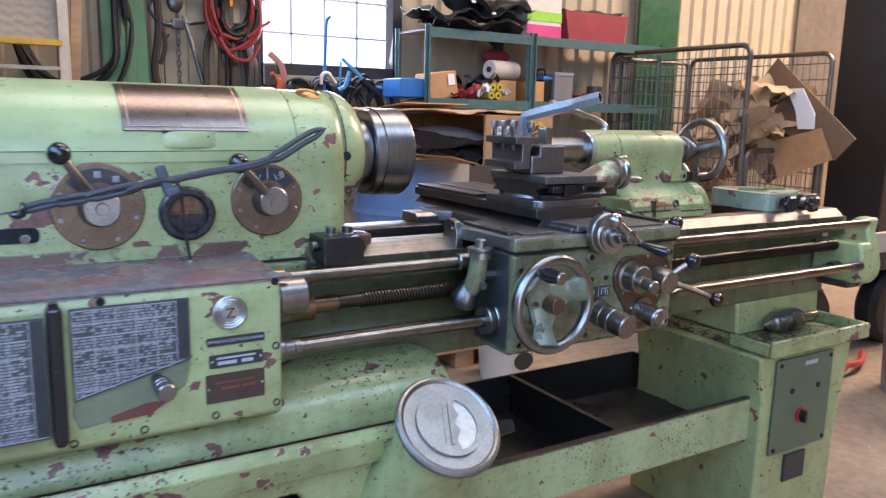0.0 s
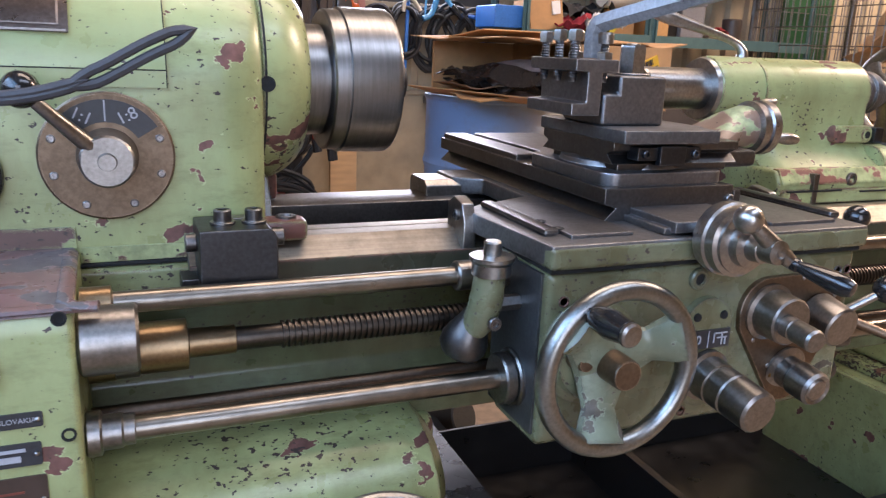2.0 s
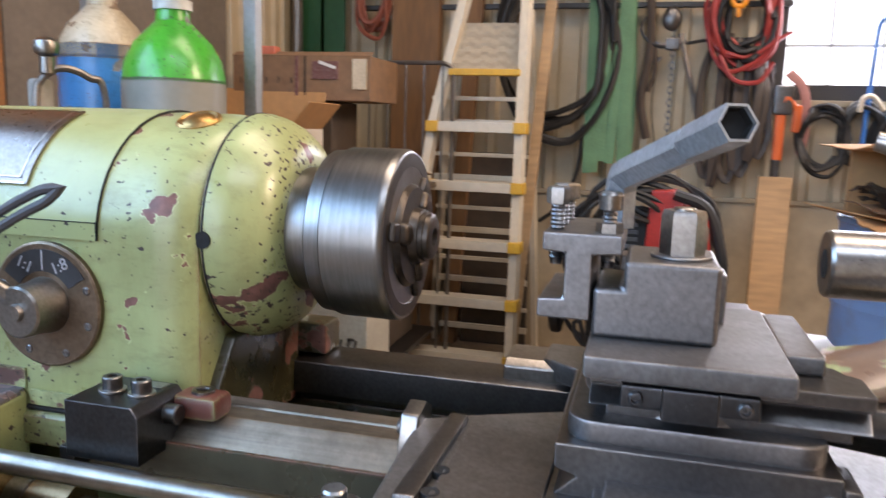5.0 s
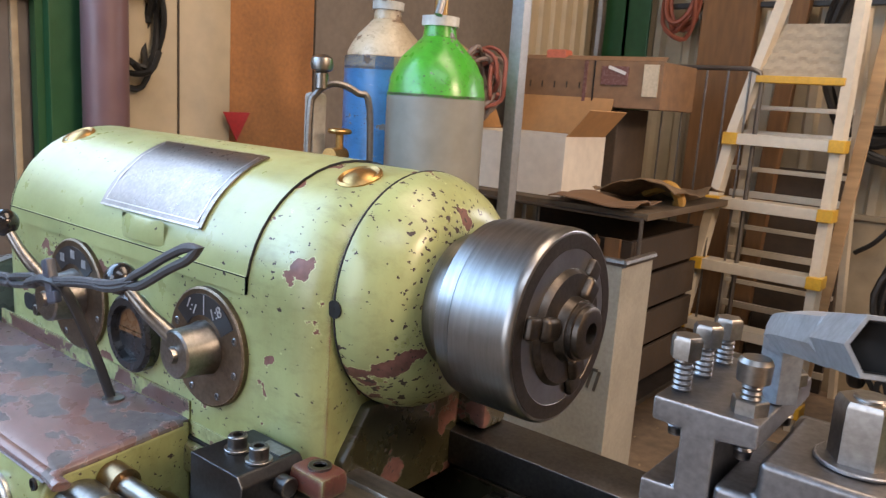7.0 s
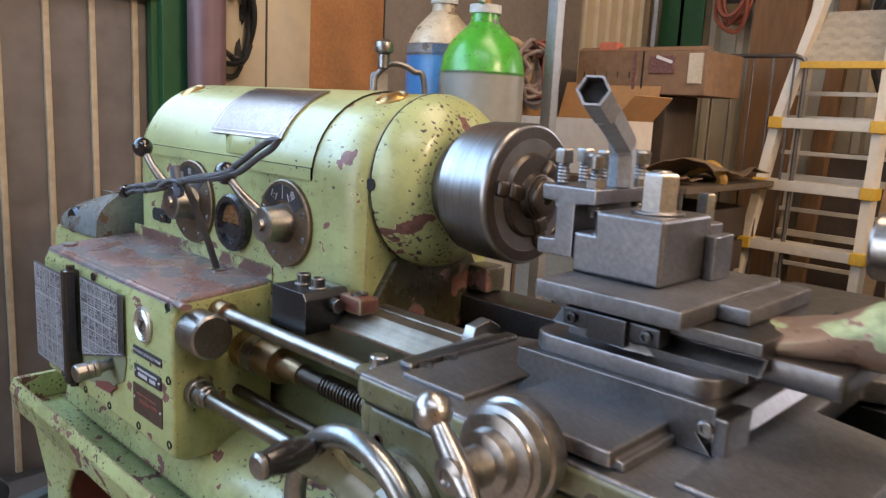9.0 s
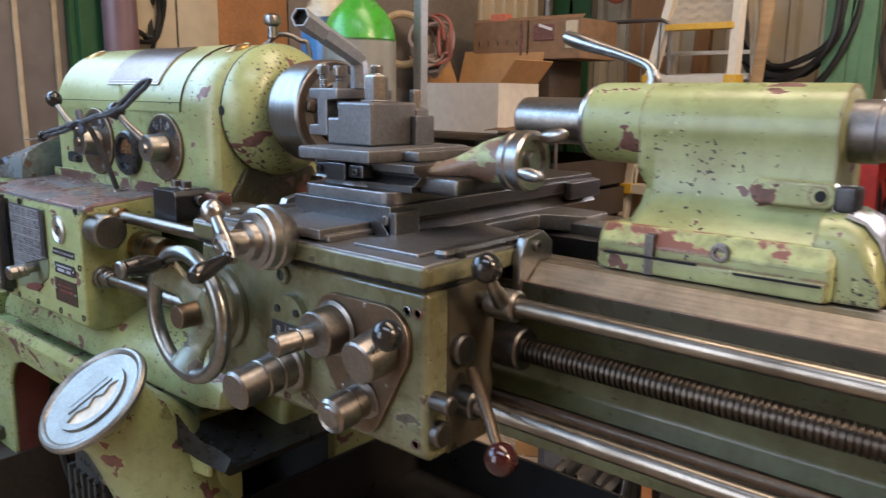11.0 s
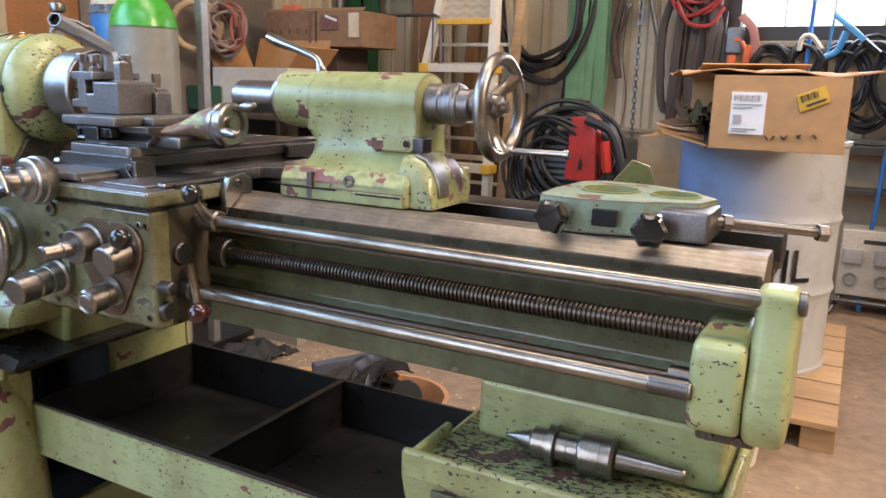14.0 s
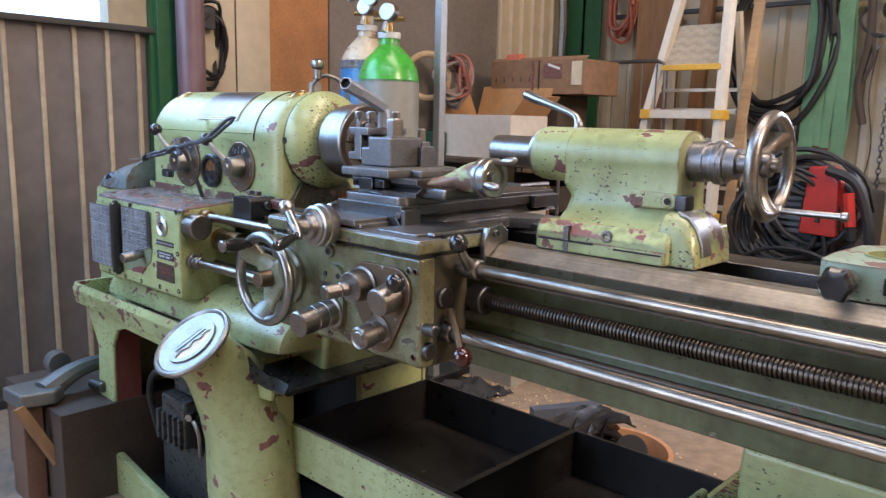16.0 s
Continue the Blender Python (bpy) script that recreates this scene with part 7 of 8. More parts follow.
for x, z0, z1, w in ((0.66, 0.98, 1.62, 0.030), (0.695, 0.93, 1.66, 0.034), (0.735, 0.96, 1.60, 0.026), (0.77, 1.02, 1.64, 0.030), (0.81, 0.99, 1.52, 0.024), (0.845, 1.06, 1.56, 0.034), (0.885, 1.08, 1.50, 0.024)):
    sway, lean, deep = belt_rng.uniform(-0.05, 0.03), belt_rng.uniform(-0.02, 0.025), belt_rng.uniform(3.325, 3.355)
    hung("black_belt", tube([(x, 3.365, z1), (x + sway, deep, z1 - 0.3 * (z1 - z0)), (x + sway * 0.6 - 0.012, deep - 0.01, z0 + 0.2 * (z1 - z0)), (x + lean + 0.010, deep - 0.005, z0), (x + lean + 0.045, deep, z0 + 0.22 * (z1 - z0)), (x + 0.05 - sway * 0.5, deep + 0.01, (z0 + z1) / 2 + 0.05), (x + 0.035, 3.37, z1)], w * 0.74, 7, 6, flat=0.40, up=(1, 0.4, 0)), belt_rubber, "dark oily belt hanging on the wall", "belt", "belts on the wall")
hung("red_cable_coil", merged(coil((0.77, 3.33, 1.74), 0.14, 6, 0.011, 4, 1.45, True, 0.22), tube([(0.85, 3.3, 1.56), (0.93, 3.3, 1.62), (0.99, 3.31, 1.66)], 0.009, 6), tube([(0.68, 3.3, 1.55), (0.75, 3.29, 1.44), (0.86, 3.29, 1.43), (0.92, 3.3, 1.52)], 0.011, 6)), red_rubber, "tangled red jump cables hung on the wall", "cable")
hung("black_cable_coil", coil((0.79, 3.35, 1.72), 0.11, 7, 0.014, 9, 1.5, True, 0.2), rubber, "black cables hung among red ones", "cable")
hung("yellow_hook", merged(ring((0.745, 3.27, 1.80), Y, 0.03, 0.013, 20, 8), block(0.735, 0.755, 3.26, 3.28, 1.72, 1.78, 0.006)), plain("yellow_orange_hook", (0.70, 0.25, 0.01), 0.4), "yellow-orange plastic hook hung among red cables", "hook")
clampo = thing("orange_clamp", (1.0, 3.35, 1.1), "orange lifting clamp with pink strap on the wall", "clamp")
part("body", merged(block(0.955, 1.0, 3.32, 3.35, 1.06, 1.32, 0.01), block(1.03, 1.07, 3.32, 3.35, 1.2, 1.33, 0.01), tube([(0.97, 3.33, 1.30), (1.0, 3.32, 1.36), (1.04, 3.33, 1.31)], 0.014, 6)), orange_paint, clampo)
parts("jaw", (block(0.94, 1.03, 3.31, 3.35, 1.28, 1.42, 0.015), rod((0.975, 3.335, 0.92), (0.975, 3.335, 1.07), 0.022, 10)), dark_steel, clampo)
part("strap", tube([(1.0, 3.36, 1.48), (1.07, 3.34, 1.40), (1.09, 3.34, 1.25), (1.08, 3.35, 1.1)], 0.022, 7, 6, flat=0.25, up=(1, 0, 0)), plain("faded_pink_strap", (0.30, 0.13, 0.11), 0.7), clampo)
hung("plank", block(0.90, 1.05, 3.28, 3.31, 0.0, 0.99, 0.003), pale_wood, "pale wooden plank leaning on the wall", "plank")
for k, (x, z, r, tall) in enumerate(((1.17, 1.17, 0.10, 1.4), (1.33, 1.20, 0.085, 1.5), (1.50, 1.16, 0.12, 1.3), (1.62, 1.14, 0.13, 1.5), (1.74, 1.16, 0.10, 1.5))):
    hung("hose_coil", coil((x, 3.33, z), r, 6, 0.011, 20 + k, tall), rubber, "black air hose coiled on a wall hook", "hose", "hoses on the wall")
hung("hose_rail", block(1.05, 2.3, 3.40, 3.44, 1.325, 1.355, 0.003), panel_beige, "pale hose rail under the window", "rail")
hung("blue_hose", tube([(1.375, 3.30, 1.72), (1.352, 3.30, 1.69), (1.345, 3.30, 1.6), (1.34, 3.31, 1.35), (1.33, 3.31, 1.0)], 0.011, 8), blue_plastic, "blue air hose hanging straight down", "hose")
hung("blue_hose", tube([(1.70, 3.30, 1.30), (1.76, 3.28, 1.27), (1.79, 3.28, 1.1), (1.74, 3.28, 0.8), (1.73, 3.28, 0.5), (1.70, 3.28, 0.2), (1.72, 3.27, 0.02)], 0.011, 8), blue_plastic, "blue air hose running to the floor", "hose")
gun = thing("grease_gun", (1.5, 3.3, 1.3), "blue lever grease gun hung on the wall", "grease gun")
part("lever", tube([(1.44, 3.27, 1.47), (1.55, 3.27, 1.38), (1.60, 3.27, 1.33)], 0.018, 6, 3, flat=0.5), plain("light_blue_metal", (0.05, 0.25, 0.48), 0.35), gun)
part("grip", tube([(1.58, 3.27, 1.345), (1.65, 3.27, 1.285)], 0.019, 8, 1), black_plastic, gun)
part("barrel", merged(rod((1.44, 3.28, 1.45), (1.43, 3.28, 1.28), 0.006, 8), tube([(1.50, 3.28, 1.39), (1.47, 3.28, 1.30), (1.42, 3.28, 1.27)], 0.016, 8, 3)), plain("light_blue_metal_b", (0.05, 0.25, 0.48), 0.35), gun)
part("spout", tube([(1.30, 3.27, 1.30), (1.31, 3.27, 1.36), (1.35, 3.27, 1.37), (1.40, 3.27, 1.31)], 0.011, 8), aluminium, gun)
sock = thing("socket_box", (1.85, 3.4, 0.0), "dirty white socket box standing at the wall", "socket box")
part("body", block(1.60, 2.05, 3.25, 3.44, 0.10, 0.44, 0.012), plain("dirty_white_plastic", (0.48, 0.45, 0.38), 0.5), sock)
for x in (1.66, 1.80, 1.94):
    part("socket_lid", block(x - 0.045, x + 0.045, 3.225, 3.252, 0.27, 0.345, 0.008), plain("pale_grey_lid", (0.36, 0.36, 0.35), 0.4), sock)
    part("socket", turned((x, 3.25, 0.19), (0, -1, 0), [(0, 0.034), (0.012, 0.034), (0.014, 0.028), (0.004, 0.02), (0.004, 0)], 20), plain("grey_socket", (0.3, 0.29, 0.26), 0.4), sock)
part("print_bar", block(1.70, 1.86, 3.248, 3.2515, 0.372, 0.392), plate_black, sock)
part("foot", merged(rod((1.58, 3.2, 0.0), (1.64, 3.3, 0.12), 0.012, 8), rod((2.03, 3.2, 0.0), (1.98, 3.3, 0.12), 0.012, 8), rod((1.5, 3.22, 0.08), (2.1, 3.22, 0.08), 0.012, 8)), dark_steel, sock)
hung("wall_bracket", merged(block(1.50, 2.1, 3.33, 3.45, 0.80, 0.845, 0.004), block(1.52, 2.1, 3.33, 3.45, 0.60, 0.63, 0.004)), dark_steel, "dark steel bracket on the wall", "bracket")

# welding set with heaped cables
welder = thing("welding_set", (0.45, 2.65, 0.0), "red and black welding set buried in heaped cables", "welder")
part("body", block(0.18, 0.60, 2.58, 3.05, 0.12, 0.84, 0.02), plain("black_welder_case", (0.02, 0.02, 0.02), 0.5), welder)
part("front", rotated(prism([(0.40, 0.66), (0.57, 0.66), (0.56, 0.90), (0.50, 0.965), (0.42, 0.96)], "y", 2.46, 2.58, 0.012), (0.48, 2.5, 0.8), "Z", -12), red_paint, welder, "scuffed red front case")
part("base", block(0.24, 0.66, 2.45, 2.62, 0.26, 0.46, 0.015), red_paint, welder)
parts("vent", ([block(0.21, 0.37, 2.565, 2.575, 0.50 + 0.03 * k, 0.515 + 0.03 * k) for k in range(11)]), plain("grey_vent", (0.14, 0.14, 0.14), 0.5), welder)
part("cable_tangle", merged(coil((0.33, 2.50, 0.72), 0.19, 9, 0.011, 31, 1.15, True, 0.25), coil((0.42, 2.52, 0.78), 0.22, 5, 0.012, 33, 0.9, True, 0.2), coil((0.40, 2.44, 0.42), 0.22, 6, 0.010, 35, 0.55, True, 0.25)), rubber, welder, "tangle of black welding cables")
part("torch", merged(tube([(0.50, 2.45, 0.95), (0.62, 2.44, 0.90), (0.68, 2.44, 0.75), (0.70, 2.44, 0.62)], 0.022, 8), tube([(0.60, 2.43, 0.82), (0.63, 2.43, 0.66)], 0.02, 8, 1)), rubber, welder)
part("torch_grip", tube([(0.605, 2.41, 0.86), (0.625, 2.41, 0.72)], 0.022, 8, 1), red_paint, welder)
part("wheel", rod((0.02, 2.72, 0.42), (0.07, 2.72, 0.42), 0.13, 28, 0.01), rubber, welder)
part("foot", block(0.20, 0.62, 2.48, 3.0, 0.0, 0.13, 0.006), dark_steel, welder)
part("wheel_rim", rod((0.015, 2.72, 0.42), (0.075, 2.72, 0.42), 0.075, 24, 0.004), plain("blue_rim", (0.03, 0.09, 0.2), 0.4), welder)

# ---- rack and boxes behind the cylinders ----
rack = thing("wire_rack", (-0.9, 2.2, 0.0), "grey wire roll rack stacked with boxes and cables", "rack")
for x0, x1, y in ((-1.5, -0.50, 2.85), (-1.5, -0.58, 2.0)):
    part("hoop", tube([(x0, y, 0.0), (x0, y, 1.42), (x0 + 0.05, y, 1.47), (x1 - 0.05, y, 1.47), (x1 - 0.012, y, 1.455), (x1, y, 1.42), (x1, y, 0.0)] if y > 2 else [(x0, y, 0.0), (x0, y, 0.9), (x1, y, 0.9), (x1, y, 0.0)], 0.010, 8, 1), wire, rack)
for k in range(11):
    x = -1.45 + 0.090 * k
    part("bar", rod((x, 2.85, 0.1), (x, 2.85, 1.46), 0.005, 6), wire, rack)
part("deck", block(-1.5, -0.56, 2.0, 2.85, 0.90, 0.925, 0.003), plain("worn_deck_board", (0.10, 0.07, 0.042), 0.7, 0, 0.4), rack, "worn board deck")
part("low_deck", block(-1.5, -0.56, 2.0, 2.85, 0.2, 0.22, 0.003), dark_steel, rack)
cardboard_mid = plain("worn_brown_carton", (0.25, 0.145, 0.08), 0.8, 0, 0.35, 9, 0.15)
crate = thing("cardboard_crate", (-0.95, 2.3, 0.925), "long dirty brown cardboard box with torn tape", "box")
part("carton", block(-1.40, -0.755, 2.45, 2.80, 1.275, 1.462, 0.006), cardboard_mid, crate)
part("label", block(-0.835, -0.772, 2.444, 2.4505, 1.325, 1.45), plain("cream_label", (0.62, 0.52, 0.36), 0.6), crate)
part("tape", merged(block(-1.02, -0.90, 2.444, 2.4505, 1.365, 1.44, 0.002), block(-1.10, -1.085, 2.445, 2.4505, 1.28, 1.46)), plain("torn_film", (0.20, 0.10, 0.09), 0.25), crate)
part("flap", rotated(block(-1.40, -0.755, 2.45, 2.456, 1.463, 1.50), (-1, 2.45, 1.463), "X", -60), cardboard_mid, crate)
part("seam", block(-1.056, -1.050, 2.446, 2.4505, 1.278, 1.46), hole_dark, crate)
parts("staple", [block(-1.36 + 0.06 * k, -1.356 + 0.06 * k, 2.446, 2.4505, 1.345, 1.372) for k in range(5)], dark_gap, crate)
part("film_tear", rotated(block(-0.99, -0.91, 2.440, 2.4435, 1.418, 1.431), (-0.95, 2.44, 1.42), "Y", 18), paper, crate, "torn white film")
part("packing", merged(block(-1.30, -1.20, 2.46, 2.52, 1.463, 1.505, 0.01)), plain("salmon_tag", (0.60, 0.17, 0.10), 0.6), crate)
# box added to carry the carton; near-black for the shaded gap below it
single("support_box", block(-1.38, -0.95, 2.50, 2.80, 0.925, 1.273, 0.006), plain("dark_gap_box", (0.085, 0.06, 0.042), 0.7, 0, 0.5), "box added under the long carton, dark to fill the gap", "box")
wbox = thing("white_carton", (-1.15, 1.85, 0.925), "open white cardboard carton with brown inside flaps", "box")
parts("carton_wall", (block(-1.46, -0.95, 2.08, 2.085, 0.927, 1.155), block(-1.46, -0.95, 2.40, 2.405, 0.927, 1.155), block(-1.46, -1.455, 2.0855, 2.3995, 0.927, 1.155), block(-0.955, -0.95, 2.0855, 2.3995, 0.927, 1.155), block(-1.454, -0.956, 2.086, 2.399, 0.926, 0.932)), white_card, wbox)
part("flap", rotated(block(-1.455, -0.955, 2.40, 2.405, 1.156, 1.33), (-1.1, 2.40, 1.156), "X", -18), cardboard, wbox, "brown flap folded up")
part("flap", rotated(block(-0.955, -0.95, 2.09, 2.395, 1.156, 1.29), (-0.9525, 2.2, 1.156), "Y", 40), cardboard, wbox)
part("flap", rotated(block(-1.46, -1.455, 2.09, 2.395, 1.156, 1.30), (-1.4575, 2.2, 1.156), "Y", -25), cardboard, wbox)
single("grey_cable", merged(coil((-1.42, 2.15, 1.33), 0.10, 6, 0.010, 41, 1.1, True, 0.3), coil((-1.36, 2.05, 1.35), 0.09, 5, 0.009, 42, 1.0, False, 0.3)), plain("grey_pink_cable", (0.26, 0.20, 0.17), 0.6), "heap of grey cables on the rack", "cable")
single("red_cable", coil((-1.38, 2.12, 1.36), 0.085, 4, 0.009, 44, 1.2, True, 0.3), plain("faded_red_cable", (0.32, 0.10, 0.07), 0.6), "faded red cable on the rack", "cable")
single("hose_ring", merged(ring((-1.48, 2.0, 1.36), (1, -0.8, 0), 0.12, 0.018, 28, 8)), plain("pale_hose", (0.42, 0.30, 0.16), 0.6), "pale rubber hose ring on the rack", "hose")
single("green_case", block(-1.581, -1.391, 2.005, 2.075, 0.926, 1.058, 0.012), plain("dark_green_case", (0.015, 0.07, 0.045), 0.4), "dark green plastic case on the rack", "case")
single("yellow_hose", tube([(-0.759, 2.42, 0.956), (-0.639, 2.35, 0.996), (-0.589, 2.35, 0.951), (-0.601, 2.36, 0.925)], 0.022, 8, 5), plain("dirty_yellow_hose", (0.42, 0.23, 0.05), 0.6), "dirty yellow hose end hanging over the deck", "hose")
single("cardboard_sheet", crumpled(-0.94, -0.60, 1.97, 2.19, 0.945, 0.03, 51, 18, 0.12), cardboard_dark, "crumpled cardboard on the rack deck", "cardboard")
single("burlap_sack", crumpled(-0.88, -0.55, 2.2, 2.72, 0.975, 0.08, 52, 18, 0.12), plain("brown_sacking", (0.17, 0.11, 0.06), 0.85, 0, 0.5, 20, 0.4), "brown sacking heaped on the rack deck", "sack")
# crate added for the dark clutter under the deck, to deepen the dark there
old_crate = thing("filler_crate", (-1.0, 2.4, 0.22), "dark wooden crate added to fill the low deck", "crate")
crate_wood = plain("dark_crate_wood", (0.05, 0.033, 0.02), 0.75, 0, 0.6, 14, 0.2)
parts("slat", [block(-1.42, -0.64, 2.08, 2.10, 0.225 + 0.15 * k, 0.355 + 0.15 * k, 0.003) for k in range(4)] + [block(-0.66, -0.64, 2.105, 2.75, 0.225 + 0.15 * k, 0.355 + 0.15 * k, 0.003) for k in range(4)], crate_wood, old_crate)
part("back_board", block(-1.42, -0.665, 2.73, 2.75, 0.225, 0.81, 0.003), crate_wood, old_crate)
parts("batten", [block(x, x + 0.06, 2.06, 2.079, 0.225, 0.81, 0.003) for x in (-1.40, -0.74)] + [tube([(-1.36, 2.05, 0.24), (-0.76, 2.05, 0.80)], 0.03, 4, 1, flat=0.4)], wood, old_crate)
bin_ = thing("steel_bin", (-0.55, 1.55, 0.0), "pale grey steel bin with faded dark lettering", "bin")
part("wall", merged(block(-0.86, -0.36, 1.40, 1.415, 0.0, 0.86, 0.002), block(-0.375, -0.36, 1.415, 1.60, 0.0, 0.86, 0.002)), plain("pale_bin_grey", (0.36, 0.34, 0.28), 0.5, 0.2), bin_)
part("rim", merged(rod((-0.86, 1.407, 0.865), (-0.355, 1.407, 0.865), 0.012, 8), rod((-0.36, 1.4, 0.865), (-0.36, 1.6, 0.865), 0.012, 8)), wire, bin_)
faded_black = plain("faded_black_print", (0.07, 0.062, 0.05), 0.6, 0, 0.5, 60)
parts("letter_bar", [rotated(block(-0.70 + 0.046 * k + d, -0.70 + 0.046 * k + d + w, 1.3965, 1.401, 0.50, 0.56), (-0.70 + 0.046 * k, 1.4, 0.53), "Y", 12) for k in range(7) for d, w in ((0.0, 0.008), (0.022, 0.008))] + [block(-0.70 + 0.046 * k + 0.004, -0.70 + 0.046 * k + 0.026, 1.3965, 1.401, 0.552 - 0.024 * (k % 3), 0.560 - 0.024 * (k % 3)) for k in range(7)], faded_black, bin_)
part("hand_hole", block(-0.45, -0.41, 1.396, 1.401, 0.76, 0.785), hole_dark, bin_)
# dark board added behind the ladder to darken the wall there
hung("dark_board", block(-0.56, -0.20, 3.40, 3.445, 0.0, 1.05, 0.004), plain("dark_backing_board", (0.06, 0.042, 0.028), 0.7, 0, 0.5, 12), "dark board added to darken the wall behind the ladder", "board")
hung("timber", block(-0.98, -0.72, 3.36, 3.44, 0.0, 2.5, 0.004), wood, "brown timber standing at the wall", "timber", "timbers at the wall")
hung("timber", rotated(block(-0.66, -0.58, 3.34, 3.40, 0.0, 2.3, 0.004), (-0.6, 3.37, 0), "Y", 3), wood, "narrow brown timber standing at the wall", "timber", "timbers at the wall")
hung("red_cable_coil", coil((-1.08, 3.34, 1.85), 0.08, 5, 0.012, 52, 2.2, True, 0.2), plain("orange_red_cable", (0.25, 0.07, 0.04), 0.6), "orange-red cable hung on the column", "cable")
hung("grey_tube", tube([(-1.52, 3.30, 1.2), (-1.50, 3.30, 1.75), (-1.53, 3.30, 2.1)], 0.03, 8, 3), wire, "grey tube standing in the corner", "tube")
hung("hose_coil", merged(coil((-1.555, 0.70, 1.42), 0.075, 5, 0.009, 61, 2.0, False, 0.2), tube([(-1.56, 0.66, 1.75), (-1.55, 0.64, 1.45), (-1.55, 0.66, 1.15)], 0.010, 6)), rubber, "black cable looped beside the downpipe", "cable")
hung("wall_socket", block(-1.60, -1.53, 0.66, 0.73, 1.49, 1.58, 0.006), frame_dark, "dark wall socket by the downpipe", "socket")
hung("warning_sign", prism([(1.00, 1.18), (1.10, 1.18), (1.05, 1.09)], "x", -1.56, -1.555), plain("red_sign", (0.45, 0.03, 0.03), 0.4), "red triangular sign on the boards", "sign")

# ---- floor things ----
trestle = thing("wood_trestle", (-1.0, -0.25, 0.0), "dark wooden block stand beside the lathe", "stand")
part("post", block(-0.83, -0.715, -0.40, -0.345, 0.0, 0.29, 0.004), plain("stained_brown_post", (0.13, 0.07, 0.045), 0.6, 0, 0.4), trestle)
part("box", block(-1.05, -0.60, -0.34, 0.12, 0.0, 0.285, 0.004), plain("black_stained_wood", (0.06, 0.04, 0.028), 0.6, 0, 0.5), trestle)
part("brace", tube([(-0.700, -0.415, 0.30), (-0.640, -0.27, 0.0)], 0.020, 4, 1, flat=0.6), wood, trestle)
vise = thing("machine_vise", (-0.80, -0.25, 0.29), "grey cast machine vise on the wooden stand", "vise")
vise_grey = plain("grey_casting", (0.12, 0.125, 0.12), 0.42, 0.4)
part("base", prism([(-0.815, -0.42), (-0.70, -0.41), (-0.68, -0.32), (-0.72, -0.28), (-0.82, -0.30)], "z", 0.292, 0.335, 0.008, 3), vise_grey, vise)
part("arm", tube([(-0.74, -0.33, 0.315), (-0.76, -0.24, 0.352), (-0.79, -0.14, 0.358), (-0.83, -0.04, 0.345), (-0.85, 0.06, 0.315)], 0.028, 10, radii=[1.4, 1.0, 0.8, 0.9, 0.7]), vise_grey, vise)
part("knuckle", rod((-0.90, -0.24, 0.355), (-0.86, -0.24, 0.355), 0.036, 18, 0.004), vise_grey, vise)
part("screw", rod((-0.72, -0.20, 0.318), (-0.66, -0.19, 0.318), 0.016, 12, 0.002), dark_steel, vise)
tub = thing("clay_tub", (0.465, 0.838, 0.0), "terracotta plastic tub heaped with black rubber offcuts", "tub")
part("tub", turned((0.465, 0.838, 0.0), Z, [(0, 0.13), (0.16, 0.165), (0.17, 0.175), (0.17, 0.16), (0.15, 0.155), (0.02, 0.12)], 36), plain("terracotta_plastic", (0.42, 0.21, 0.10), 0.6, 0, 0.25, 12), tub)
rng = random.Random(8)
def folded_sheet(x, y, z, length, width, heading, seed):
    """A limp rubber sheet folded into waves along its width."""
    bm = bmesh.new()
    m_ = pose(x, y, z, 0, 0, heading)
    rows_f = [[bm.verts.new(m_ @ Vector(((i / 14 - 0.5) * length, (j / 10 - 0.5) * width, 0.016 * math.sin(j * 1.5 + seed) + 0.03 * (1 - (2 * i / 14 - 1) ** 2) - 0.05 * max(0, i / 14 - 0.7) + 0.008 * noise.noise(Vector((i * 0.5, j * 0.5, seed)))))) for i in range(15)] for j in range(11)]
    for j in range(10):
        for i in range(14):
            bm.faces.new((rows_f[j][i], rows_f[j][i + 1], rows_f[j + 1][i + 1], rows_f[j + 1][i]))
    grown = bmesh.ops.extrude_face_region(bm, geom=bm.faces[:])
    for v in [g for g in grown["geom"] if isinstance(g, bmesh.types.BMVert)]:
        v.co.z -= 0.006
    bmesh.ops.recalc_face_normals(bm, faces=bm.faces)
    return bm


parts("offcut", [folded_sheet(0.435 + rng.uniform(-0.10, 0.04), 0.798 + rng.uniform(-0.09, 0.05), 0.165 + 0.012 * k, rng.uniform(0.20, 0.32), rng.uniform(0.08, 0.16), rng.uniform(80, 130), k * 1.7) for k in range(7)], plain("limp_black_rubber", (0.006, 0.006, 0.0062), 0.42, 0, 0.4, 20), tub, "folded black rubber sheet")
part("rubber_hose", turned((0.590, 0.715, 0.240), (-0.45, 0.80, -0.42), [(0, 0.026), (0.0, 0.042), (0.004, 0.045), (0.16, 0.045), (0.16, 0.026), (0.01, 0.024)], 28), rubber, tub, "short thick rubber hose")
single("steel_strip", rotated(block(0.130, 0.170, 0.924, 1.184, 0.0, 0.16, 0.003), (0.150, 1.054, 0), "Z", -30), plain("blue_grey_strip", (0.10, 0.12, 0.16), 0.45, 0.3), "blue-grey steel strip on the floor", "strip")
rag = bmesh.new()
bmesh.ops.create_grid(rag, x_segments=26, y_segments=26, size=0.17)
